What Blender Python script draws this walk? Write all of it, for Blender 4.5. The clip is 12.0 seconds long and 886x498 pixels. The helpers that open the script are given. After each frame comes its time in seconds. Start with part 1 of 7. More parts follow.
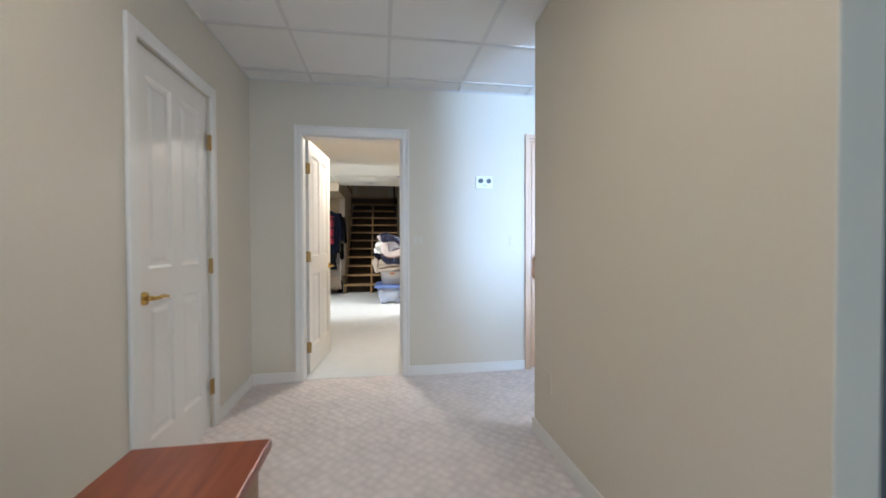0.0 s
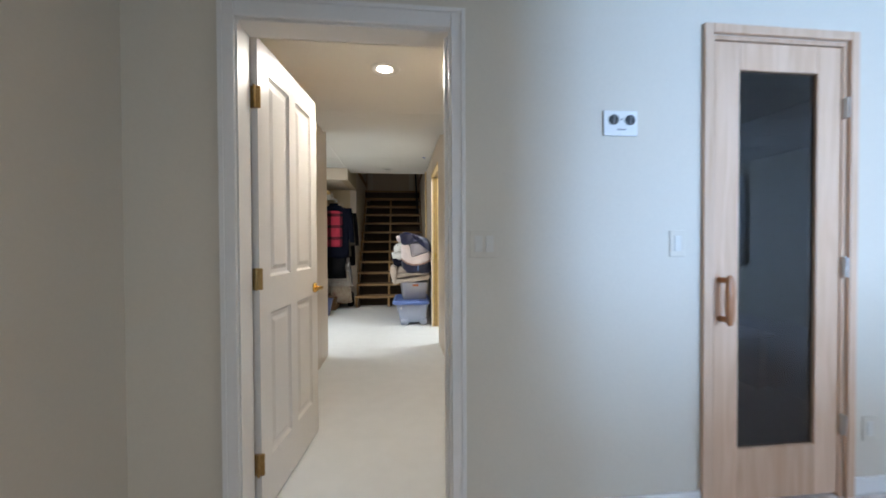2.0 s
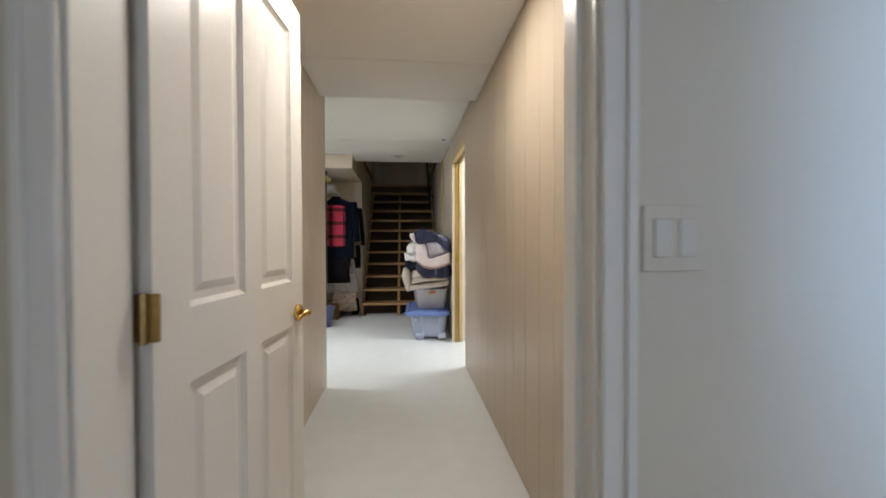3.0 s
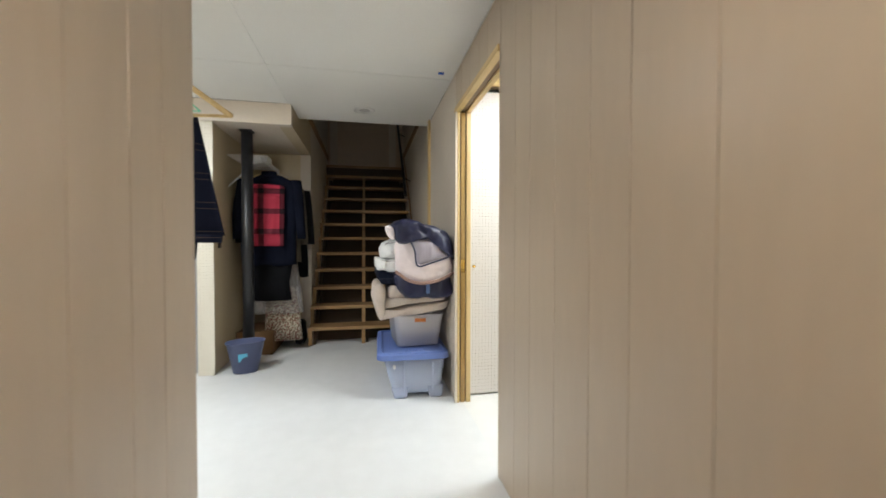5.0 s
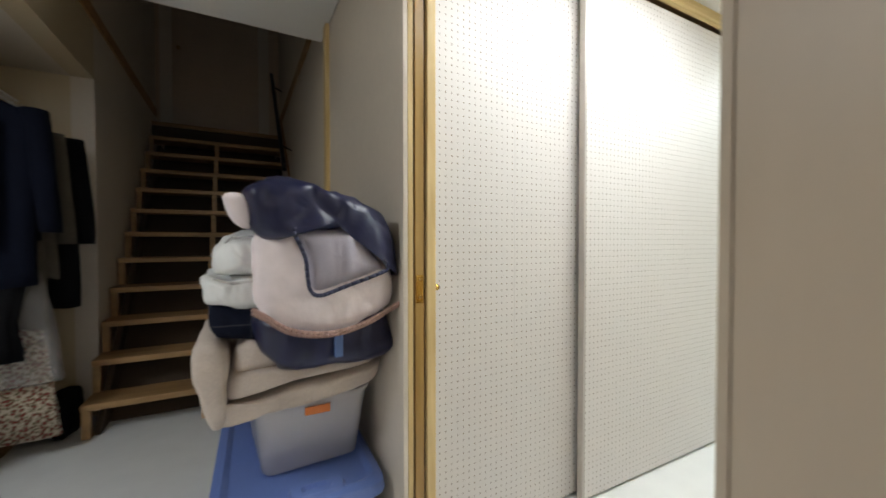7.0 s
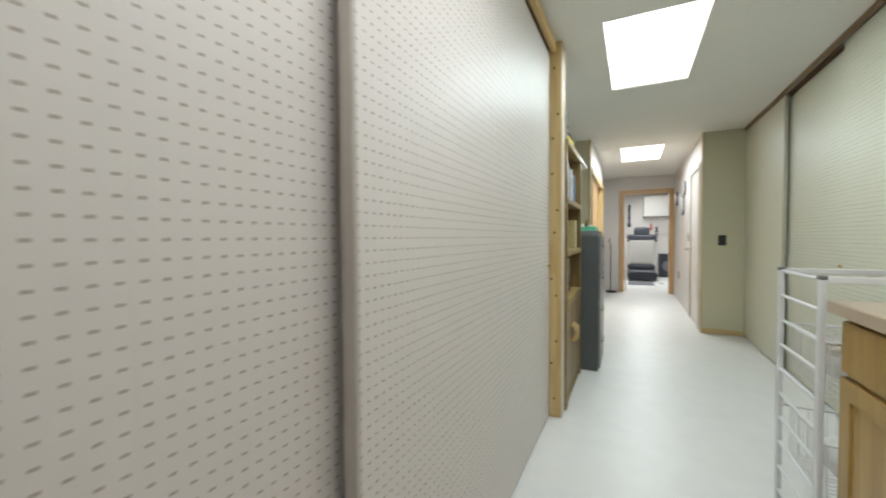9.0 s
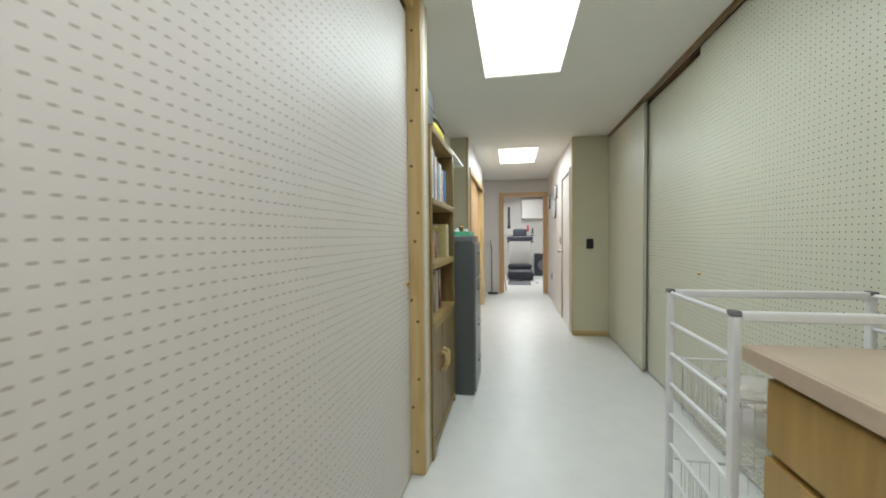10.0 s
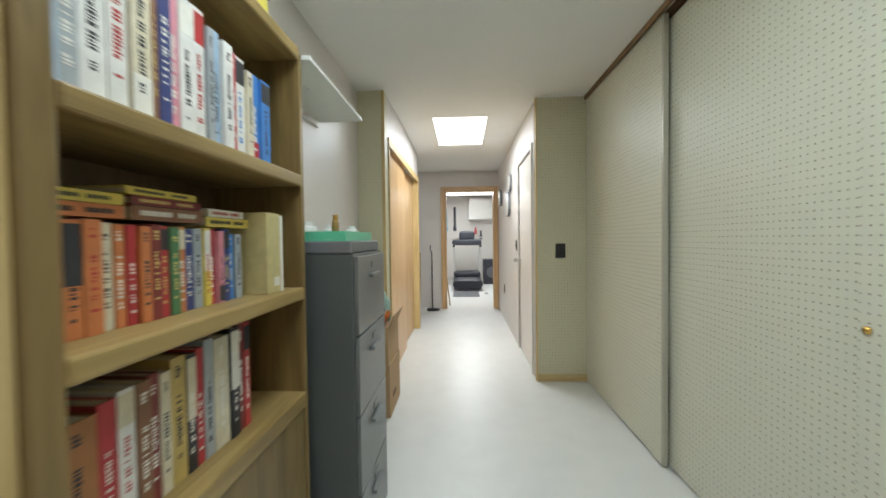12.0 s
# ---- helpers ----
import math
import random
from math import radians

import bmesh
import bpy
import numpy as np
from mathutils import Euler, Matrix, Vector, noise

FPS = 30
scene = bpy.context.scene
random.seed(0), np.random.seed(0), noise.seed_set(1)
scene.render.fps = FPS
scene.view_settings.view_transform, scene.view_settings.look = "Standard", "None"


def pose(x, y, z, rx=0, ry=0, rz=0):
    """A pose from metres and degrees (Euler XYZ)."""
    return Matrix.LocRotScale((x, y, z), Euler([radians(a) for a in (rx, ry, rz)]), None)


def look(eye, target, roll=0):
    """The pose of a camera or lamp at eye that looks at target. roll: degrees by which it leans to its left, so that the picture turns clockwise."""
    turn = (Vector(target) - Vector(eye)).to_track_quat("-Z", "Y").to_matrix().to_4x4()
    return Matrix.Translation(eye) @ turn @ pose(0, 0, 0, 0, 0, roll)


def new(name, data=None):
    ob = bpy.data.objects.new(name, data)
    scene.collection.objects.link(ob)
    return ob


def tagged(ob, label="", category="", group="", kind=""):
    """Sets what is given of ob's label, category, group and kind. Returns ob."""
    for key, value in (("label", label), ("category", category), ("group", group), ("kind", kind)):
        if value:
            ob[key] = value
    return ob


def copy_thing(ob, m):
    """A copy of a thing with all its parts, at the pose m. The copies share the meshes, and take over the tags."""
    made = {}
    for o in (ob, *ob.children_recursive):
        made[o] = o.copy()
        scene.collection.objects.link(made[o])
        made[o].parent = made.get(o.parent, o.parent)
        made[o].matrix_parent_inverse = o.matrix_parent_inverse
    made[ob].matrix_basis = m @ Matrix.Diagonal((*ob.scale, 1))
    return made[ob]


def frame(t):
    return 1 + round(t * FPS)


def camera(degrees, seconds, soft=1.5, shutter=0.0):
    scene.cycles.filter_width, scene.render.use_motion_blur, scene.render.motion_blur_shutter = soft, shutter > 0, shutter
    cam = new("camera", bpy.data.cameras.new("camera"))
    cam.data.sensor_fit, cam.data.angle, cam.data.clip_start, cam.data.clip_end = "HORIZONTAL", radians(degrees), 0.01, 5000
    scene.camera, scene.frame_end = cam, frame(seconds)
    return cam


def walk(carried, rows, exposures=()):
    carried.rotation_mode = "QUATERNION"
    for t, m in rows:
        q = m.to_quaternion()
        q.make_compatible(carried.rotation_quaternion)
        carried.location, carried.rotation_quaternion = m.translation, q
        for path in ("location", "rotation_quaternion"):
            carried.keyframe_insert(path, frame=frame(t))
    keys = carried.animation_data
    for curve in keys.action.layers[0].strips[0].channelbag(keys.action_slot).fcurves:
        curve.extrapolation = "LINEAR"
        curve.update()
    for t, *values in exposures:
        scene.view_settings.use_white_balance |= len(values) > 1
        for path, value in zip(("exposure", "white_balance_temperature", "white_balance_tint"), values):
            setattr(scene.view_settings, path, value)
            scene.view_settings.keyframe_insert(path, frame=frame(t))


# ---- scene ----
cam = camera(98.5, 12.0, soft=1.7, shutter=0.4)
PATH = [
    (0, (-0.020, 0.160, 1.149), (0.292, 2.135, 1.116), -0.15),
    (0.5, (0.034, 0.552, 1.169), (0.351, 2.526, 1.133), -0.23),
    (1, (0.040, 0.985, 1.173), (0.331, 2.964, 1.138), -0.40),
    (1.5, (0.011, 1.441, 1.180), (0.264, 3.425, 1.145), -0.37),
    (2, (-0.056, 1.916, 1.178), (0.164, 3.903, 1.147), -0.26),
    (2.5, (-0.125, 2.382, 1.163), (0.065, 4.373, 1.135), -0.21),
    (4.5, (-0.252, 4.156, 1.188), (0.072, 6.129, 1.142), -0.06),
    (5, (-0.258, 4.601, 1.174), (0.139, 6.561, 1.133), 0.05),
    (5.5, (-0.261, 5.039, 1.164), (0.213, 6.982, 1.129), 0.11),
    (6, (-0.244, 5.433, 1.162), (0.347, 7.343, 1.134), 0.12),
    (6.5, (-0.201, 5.815, 1.151), (0.576, 7.658, 1.121), 0.08),
    (6.7, (-0.155, 5.960, 1.148), (0.686, 7.773, 1.115), 0.05),
    (8.3, (0.314, 6.739, 1.15), (1.823, 8.05, 1.089), -0.3),
    (8.5, (0.409, 6.788, 1.15), (2.009, 7.986, 1.088), -0.3),
    (9, (0.661, 6.852, 1.158), (2.451, 7.741, 1.099), -0.4),
    (9.5, (0.973, 6.838, 1.186), (2.888, 7.412, 1.121), -0.5),
    (10, (1.306, 6.815, 1.208), (3.272, 7.177, 1.143), -0.6),
    (10.5, (1.685, 6.802, 1.217), (3.668, 7.058, 1.151), -0.9),
    (11, (2.081, 6.772, 1.217), (4.072, 6.955, 1.153), -0.9),
    (11.5, (2.463, 6.759, 1.213), (4.458, 6.891, 1.157), -0.9),
    (12, (2.86, 6.735, 1.212), (4.857, 6.837, 1.161), -0.7),
]
walk(cam, [(t, look(e, g, r)) for t, e, g, r in PATH], exposures=[(0, 0.82), (1, 0.62), (1.5, 0.52), (2.5, 0.16), (4.5, 0.4), (5.5, 0.2), (6.5, -0.1), (8.3, -0.78), (9.5, -1.0), (10.5, -1.1), (12, -0.98)])

# ---- world and light ----
world = bpy.data.worlds.new("world")
scene.world = world
world.use_nodes = True
wn = world.node_tree.nodes
sky = wn.new("ShaderNodeTexSky")
sky.sky_type = "NISHITA"
sky.sun_disc = False
sky.sun_elevation = radians(35)
sky.sun_rotation = radians(200)
world.node_tree.links.new(sky.outputs[0], wn["Background"].inputs[0])
wn["Background"].inputs[1].default_value = 0.14


def area_lamp(name, m, sx, sy, watts, color):
    data = bpy.data.lights.new(name, "AREA")
    data.shape, data.size, data.size_y = "RECTANGLE", sx, sy
    data.energy, data.color = watts, color
    ob = new(name, data)
    ob.matrix_world = m
    return ob


DAY = (0.34, 0.58, 1.0)
WARM = (1.0, 0.96, 0.88)
TUBE = (0.78, 0.95, 1.0)
# daylight through the windows of the front room
area_lamp("window_light", look((2.75, -2.9, 1.32), (1.9, 3.4, 1.15)), 2.4, 1.0, 400, DAY)
# fill for the left side, from an added window out of view
area_lamp("window_light", look((-0.1, -2.9, 1.45), (-0.1, 3.4, 1.2)), 1.2, 1.0, 28, (0.52, 0.74, 1.0))
area_lamp("window_light", look((5.42, -1.15, 1.53), (0, -1.0, 1.4)), 0.85, 1.25, 26, DAY)
# recessed ceiling lamps
# the first is unseen, added to brighten the left wall and partition
for lx, ly, lw in ((-0.2, 0.95, 6.5), (2.6, 1.6, 12)):
    area_lamp("can_light", look((lx, ly, 2.44), (lx, ly, 0)), 0.14, 0.14, lw, (1.0, 0.93, 0.82))
area_lamp("can_light", look((-0.15, 4.39, 2.272), (-0.15, 4.39, 0)), 0.13, 0.13, 13.5, WARM)
# tubes behind diffusers
area_lamp("tube_light", look((-2.0, 6.75, 2.365), (-2.0, 6.75, 0)), 0.55, 1.15, 35, (0.86, 0.94, 1.0))
area_lamp("tube_light", look((1.31, 6.746, 2.35), (1.31, 6.746, 0)), 1.08, 0.52, 24, (0.88, 0.95, 1.0))
area_lamp("tube_light", look((3.63, 6.746, 2.35), (3.63, 6.746, 0)), 1.1, 0.52, 28, TUBE)
area_lamp("tube_light", look((7.11, 6.74, 2.35), (7.11, 6.74, 0)), 1.06, 0.52, 50, (0.82, 0.93, 1.0))
area_lamp("tube_light", look((11.6, 6.6, 2.3), (11.6, 6.6, 0)), 2.0, 0.6, 130, (0.92, 0.98, 1.0))

# ---- materials ----
def shader(name, color, rough=0.6, metal=0.0, vary=0.10, grain=40.0, stain=1.5, bump=0.1, depth=0.002, stretch=(1, 1, 1), gloss=0.5):
    """A plain surface with fine grain and broad uneven tone."""
    m = bpy.data.materials.new(name)
    m.use_nodes = True
    nt = m.node_tree
    n, ln = nt.nodes, nt.links
    p = n["Principled BSDF"]
    p.inputs["Roughness"].default_value = rough
    p.inputs["Metallic"].default_value = metal
    p.inputs["Specular IOR Level"].default_value = gloss
    tc = n.new("ShaderNodeTexCoord")
    mp = n.new("ShaderNodeMapping")
    mp.inputs["Scale"].default_value = stretch
    ln.new(tc.outputs["Object"], mp.inputs[0])
    fine, broad = n.new("ShaderNodeTexNoise"), n.new("ShaderNodeTexNoise")
    fine.inputs["Scale"].default_value, fine.inputs["Detail"].default_value = grain, 5
    broad.inputs["Scale"].default_value, broad.inputs["Detail"].default_value = stain, 3
    ln.new(mp.outputs[0], fine.inputs[0])
    ln.new(mp.outputs[0], broad.inputs[0])
    mix = n.new("ShaderNodeMix")
    mix.data_type = "FLOAT"
    mix.inputs[0].default_value = 0.5
    ln.new(fine.outputs[0], mix.inputs[2])
    ln.new(broad.outputs[0], mix.inputs[3])
    ramp = n.new("ShaderNodeValToRGB")
    ramp.color_ramp.elements[0].position, ramp.color_ramp.elements[1].position = 0.3, 0.7
    ramp.color_ramp.elements[0].color = (*[max(0.0, c * (1 - vary)) for c in color], 1)
    ramp.color_ramp.elements[1].color = (*[min(0.9, c * (1 + vary)) for c in color], 1)
    ln.new(mix.outputs[0], ramp.inputs[0])
    ln.new(ramp.outputs[0], p.inputs["Base Color"])
    b = n.new("ShaderNodeBump")
    b.inputs["Strength"].default_value, b.inputs["Distance"].default_value = bump, depth
    ln.new(fine.outputs[0], b.inputs["Height"])
    ln.new(b.outputs[0], p.inputs["Normal"])
    return m


def nodes_of(m):
    nt = m.node_tree
    return nt.nodes, nt.links, nt.nodes["Principled BSDF"]


def calc(n, ln, op, a, b=None, c=None):
    k = n.new("ShaderNodeMath")
    k.operation = op
    for i, v in enumerate((a, b, c)):
        if v is None:
            continue
        if isinstance(v, (int, float)):
            k.inputs[i].default_value = v
        else:
            ln.new(v, k.inputs[i])
    return k.outputs[0]


def wood(name, color, dark, scale=6.0, along="z", rough=0.45, vary_knots=True, gloss=0.5):
    """Boards with long grain along one axis."""
    m = shader(name, color, rough, vary=0.12, grain=60, stain=3, bump=0.12, depth=0.001, gloss=gloss)
    n, ln, p = nodes_of(m)
    tc = n.new("ShaderNodeTexCoord")
    info = n.new("ShaderNodeObjectInfo")
    mp = n.new("ShaderNodeMapping")
    s = {"x": (0.08, 1, 1), "y": (1, 0.08, 1), "z": (1, 1, 0.08)}[along]
    mp.inputs["Scale"].default_value = s
    ln.new(tc.outputs["Object"], mp.inputs[0])
    off = n.new("ShaderNodeVectorMath")
    off.operation = "ADD"
    ln.new(mp.outputs[0], off.inputs[0])
    cmb = n.new("ShaderNodeCombineXYZ")
    r = calc(n, ln, "MULTIPLY", info.outputs["Random"], 13.0)
    for i in range(3):
        ln.new(r, cmb.inputs[i])
    ln.new(cmb.outputs[0], off.inputs[1])
    w = n.new("ShaderNodeTexNoise")
    w.inputs["Scale"].default_value, w.inputs["Detail"].default_value, w.inputs["Distortion"].default_value = scale * 4, 6, 1.2
    ln.new(off.outputs[0], w.inputs[0])
    ramp = n.new("ShaderNodeValToRGB")
    ramp.color_ramp.elements[0].position, ramp.color_ramp.elements[1].position = 0.32, 0.66
    ramp.color_ramp.elements[0].color, ramp.color_ramp.elements[1].color = (*dark, 1), (*color, 1)
    ln.new(w.outputs[0], ramp.inputs[0])
    hue = n.new("ShaderNodeHueSaturation")
    ln.new(ramp.outputs[0], hue.inputs["Color"])
    ln.new(calc(n, ln, "MULTIPLY_ADD", info.outputs["Random"], 0.2, 0.9), hue.inputs["Value"])
    ln.new(hue.outputs[0], p.inputs["Base Color"])
    return m


def pegboard(name, color, across, hole=(0.20, 0.14, 0.09), rough=0.46, pitch=0.0254):
    """Hardboard with rows of drilled holes an inch apart."""
    m = shader(name, color, rough, vary=0.03, grain=25, stain=1.2, bump=0.03)
    n, ln, p = nodes_of(m)
    old = p.inputs["Base Color"].links[0].from_socket
    tc = n.new("ShaderNodeTexCoord")
    sep = n.new("ShaderNodeSeparateXYZ")
    ln.new(tc.outputs["Object"], sep.inputs[0])
    u = calc(n, ln, "PINGPONG", calc(n, ln, "ADD", sep.outputs[across], 20.0), pitch / 2)
    v = calc(n, ln, "PINGPONG", calc(n, ln, "ADD", sep.outputs["Z"], 20.0), pitch / 2)
    d = calc(n, ln, "SQRT", calc(n, ln, "ADD", calc(n, ln, "MULTIPLY", u, u), calc(n, ln, "MULTIPLY", v, v)))
    inside = calc(n, ln, "LESS_THAN", d, 0.0027)
    mix = n.new("ShaderNodeMix")
    mix.data_type = "RGBA"
    ln.new(inside, mix.inputs[0])
    ln.new(old, mix.inputs[6])
    mix.inputs[7].default_value = (*hole, 1)
    ln.new(mix.outputs[2], p.inputs["Base Color"])
    b = n.new("ShaderNodeBump")
    b.inputs["Strength"].default_value, b.inputs["Distance"].default_value = 0.8, 0.003
    b.invert = True
    ln.new(inside, b.inputs["Height"])
    ln.new(b.outputs[0], p.inputs["Normal"])
    ln.new(calc(n, ln, "MULTIPLY_ADD", inside, 0.5, rough), p.inputs["Roughness"])
    return m


def glow(name, color, strength):
    m = bpy.data.materials.new(name)
    m.use_nodes = True
    p = m.node_tree.nodes["Principled BSDF"]
    p.inputs["Base Color"].default_value = (*color, 1)
    p.inputs["Emission Color"].default_value = (*color, 1)
    p.inputs["Emission Strength"].default_value = strength
    return m


def clear(name, color, rough=0.02, ior=1.45, mixed=1.0):
    m = bpy.data.materials.new(name)
    m.use_nodes = True
    p = m.node_tree.nodes["Principled BSDF"]
    p.inputs["Base Color"].default_value = (*color, 1)
    p.inputs["Roughness"].default_value = rough
    p.inputs["Transmission Weight"].default_value = mixed
    p.inputs["IOR"].default_value = ior
    return m


def carpet_shader():
    m = shader("carpet", (0.78, 0.70, 0.67), 0.95, vary=0.13, grain=160, stain=5, bump=0.7, depth=0.004, gloss=0.1)
    n, ln, p = nodes_of(m)
    tc = n.new("ShaderNodeTexCoord")
    mp = n.new("ShaderNodeMapping")
    mp.inputs["Rotation"].default_value = (0, 0, radians(45))
    ln.new(tc.outputs["Object"], mp.inputs[0])
    sep = n.new("ShaderNodeSeparateXYZ")
    ln.new(mp.outputs[0], sep.inputs[0])
    cells = n.new("ShaderNodeTexVoronoi")
    cells.inputs["Scale"].default_value = 18
    cells.inputs["Randomness"].default_value = 0.45
    ln.new(mp.outputs[0], cells.inputs[0])
    tuft = n.new("ShaderNodeTexNoise")
    tuft.inputs["Scale"].default_value = 220
    ln.new(tc.outputs["Object"], tuft.inputs[0])
    hgt = calc(n, ln, "MULTIPLY_ADD", tuft.outputs[0], 0.35, calc(n, ln, "MULTIPLY", cells.outputs["Distance"], -1.0))
    b = n.new("ShaderNodeBump")
    b.inputs["Strength"].default_value, b.inputs["Distance"].default_value = 1.0, 0.018
    ln.new(hgt, b.inputs["Height"])
    ln.new(b.outputs[0], p.inputs["Normal"])
    old = p.inputs["Base Color"].links[0].from_socket
    hue = n.new("ShaderNodeHueSaturation")
    ln.new(old, hue.inputs["Color"])
    ln.new(calc(n, ln, "MULTIPLY_ADD", cells.outputs["Distance"], -0.25, 1.08), hue.inputs["Value"])
    ln.new(hue.outputs[0], p.inputs["Base Color"])
    return m


def plaid_shader(name, ground, stripe, pitch, line, axes=("X", "Z")):
    m = shader(name, ground, 0.9, vary=0.15, grain=150, stain=8, bump=0.4, gloss=0.1)
    n, ln, p = nodes_of(m)
    old = p.inputs["Base Color"].links[0].from_socket
    tc = n.new("ShaderNodeTexCoord")
    sep = n.new("ShaderNodeSeparateXYZ")
    ln.new(tc.outputs["Object"], sep.inputs[0])
    bands = [calc(n, ln, "LESS_THAN", calc(n, ln, "PINGPONG", calc(n, ln, "ADD", sep.outputs[a], 20.0 + i * 0.03), pitch / 2), line) for i, a in enumerate(axes)]
    both = calc(n, ln, "MINIMUM", calc(n, ln, "ADD", calc(n, ln, "MULTIPLY", bands[0], 0.75), calc(n, ln, "MULTIPLY", bands[1], 0.75)), 1.0)
    mix = n.new("ShaderNodeMix")
    mix.data_type = "RGBA"
    ln.new(both, mix.inputs[0])
    ln.new(old, mix.inputs[6])
    mix.inputs[7].default_value = (*stripe, 1)
    ln.new(mix.outputs[2], p.inputs["Base Color"])
    return m


def floral_shader():
    m = shader("floral_cloth", (0.50, 0.42, 0.34), 0.9, vary=0.1, grain=120, bump=0.3, gloss=0.1)
    n, ln, p = nodes_of(m)
    tc = n.new("ShaderNodeTexCoord")
    v = n.new("ShaderNodeTexVoronoi")
    v.inputs["Scale"].default_value = 62
    ln.new(tc.outputs["Object"], v.inputs[0])
    ramp = n.new("ShaderNodeValToRGB")
    e = ramp.color_ramp.elements
    e[0].position, e[0].color = 0.25, (0.28, 0.03, 0.04, 1)
    e[1].position, e[1].color = 0.62, (0.55, 0.47, 0.37, 1)
    mid = e.new(0.42)
    mid.color = (0.10, 0.10, 0.05, 1)
    ln.new(v.outputs["Distance"], ramp.inputs[0])
    ln.new(ramp.outputs[0], p.inputs["Base Color"])
    return m


M = {}
M["cream"] = shader("cream_paint", (0.63, 0.565, 0.465), 0.55, vary=0.03, grain=90, stain=0.8, bump=0.08)
M["white"] = shader("white_paint", (0.74, 0.71, 0.67), 0.35, vary=0.03, grain=60, stain=2, bump=0.05)
M["doorwhite"] = shader("door_paint", (0.74, 0.70, 0.65), 0.33, vary=0.03, grain=70, stain=2, bump=0.04)
M["tan"] = shader("tan_panel_paint", (0.50, 0.41, 0.31), 0.38, vary=0.05, grain=30, stain=1.2, bump=0.06, stretch=(1, 1, 0.15))
M["palewall"] = shader("pale_wall_paint", (0.64, 0.565, 0.475), 0.45, vary=0.04, grain=40, stain=1.0, bump=0.05)
M["hallwall"] = shader("hall_wall_paint", (0.70, 0.66, 0.625), 0.42, vary=0.04, grain=40, stain=1.0, bump=0.05)
M["ceil"] = shader("ceiling_board", (0.80, 0.79, 0.75), 0.8, vary=0.04, grain=120, stain=1.5, bump=0.15)
M["tile"] = shader("ceiling_tile", (0.74, 0.72, 0.68), 0.85, vary=0.04, grain=200, stain=2, bump=0.35)
M["tbar"] = shader("ceiling_grid_paint", (0.62, 0.60, 0.57), 0.5, vary=0.02)
M["vinyl"] = shader("cream_vinyl", (0.71, 0.72, 0.72), 0.38, vary=0.05, grain=9, stain=0.9, bump=0.05, depth=0.003)
M["vinyl_hall"] = shader("white_vinyl", (0.75, 0.75, 0.73), 0.36, vary=0.05, grain=7, stain=0.8, bump=0.06, depth=0.003, gloss=0.38)
M["carpet"] = carpet_shader()
M["pegx"] = pegboard("pegboard_white", (0.70, 0.66, 0.63), "X")
M["pegs"] = pegboard("pegboard_cream", (0.67, 0.665, 0.545), "X")
M["pegy"] = pegboard("pegboard_yellow", (0.63, 0.59, 0.42), "Y")
M["pine"] = wood("pine", (0.68, 0.51, 0.25), (0.54, 0.37, 0.15), 5, "z", 0.5)
M["pinex"] = wood("pine_long", (0.68, 0.51, 0.25), (0.54, 0.37, 0.15), 5, "x", 0.5)
M["piney"] = wood("pine_deep", (0.66, 0.50, 0.25), (0.52, 0.36, 0.15), 5, "y", 0.5)
M["tread"] = wood("stair_pine", (0.40, 0.24, 0.10), (0.27, 0.15, 0.06), 5, "x", 0.55)
M["varnish"] = wood("varnished_birch", (0.46, 0.29, 0.10), (0.33, 0.19, 0.055), 4, "z", 0.3)
M["redtrim"] = wood("stained_trim", (0.46, 0.24, 0.09), (0.34, 0.15, 0.05), 5, "z", 0.4)
M["sauna"] = wood("sauna_fir", (0.66, 0.45, 0.31), (0.55, 0.34, 0.21), 5, "z", 0.45)
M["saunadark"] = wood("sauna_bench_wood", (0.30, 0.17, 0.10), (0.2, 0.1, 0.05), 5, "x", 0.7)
# sauna wood coloured near black, so the unlit room stays dark
M["saunawall"] = wood("sauna_boards_shaded", (0.10, 0.055, 0.03), (0.06, 0.032, 0.016), 5, "x", 0.8, gloss=0.2)
M["handlewood"] = wood("handle_wood", (0.50, 0.22, 0.09), (0.36, 0.13, 0.05), 6, "z", 0.35)
M["cedar"] = wood("cedar_red", (0.36, 0.085, 0.03), (0.20, 0.04, 0.015), 3, "y", 0.28)
M["cedarend"] = wood("cedar_pale", (0.42, 0.25, 0.13), (0.30, 0.16, 0.07), 4, "y", 0.4)
M["oak"] = wood("oak_shelf", (0.34, 0.235, 0.09), (0.22, 0.145, 0.05), 6, "x", 0.4)
M["oakv"] = wood("oak_upright", (0.26, 0.175, 0.065), (0.155, 0.10, 0.035), 6, "z", 0.4)
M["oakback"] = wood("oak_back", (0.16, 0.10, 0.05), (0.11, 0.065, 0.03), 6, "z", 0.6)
M["cupboard"] = wood("oak_cupboard", (0.47, 0.31, 0.095), (0.35, 0.215, 0.06), 4, "z", 0.35)
M["counter"] = shader("counter_laminate", (0.52, 0.42, 0.31), 0.3, vary=0.08, grain=120, stain=6, bump=0.02)
M["slab"] = wood("slab_door_birch", (0.68, 0.44, 0.22), (0.56, 0.34, 0.15), 4, "z", 0.35)
M["trackbrown"] = shader("track_brown", (0.20, 0.12, 0.06), 0.5, vary=0.1)
M["alu"] = shader("grey_edge_trim", (0.48, 0.44, 0.40), 0.4, 0.3, vary=0.05)
M["palestrip"] = shader("pale_edge_trim", (0.50, 0.48, 0.40), 0.35, 0.2, vary=0.05)
M["fascia"] = wood("brown_fascia", (0.26, 0.17, 0.08), (0.18, 0.11, 0.05), 5, "x", 0.5)
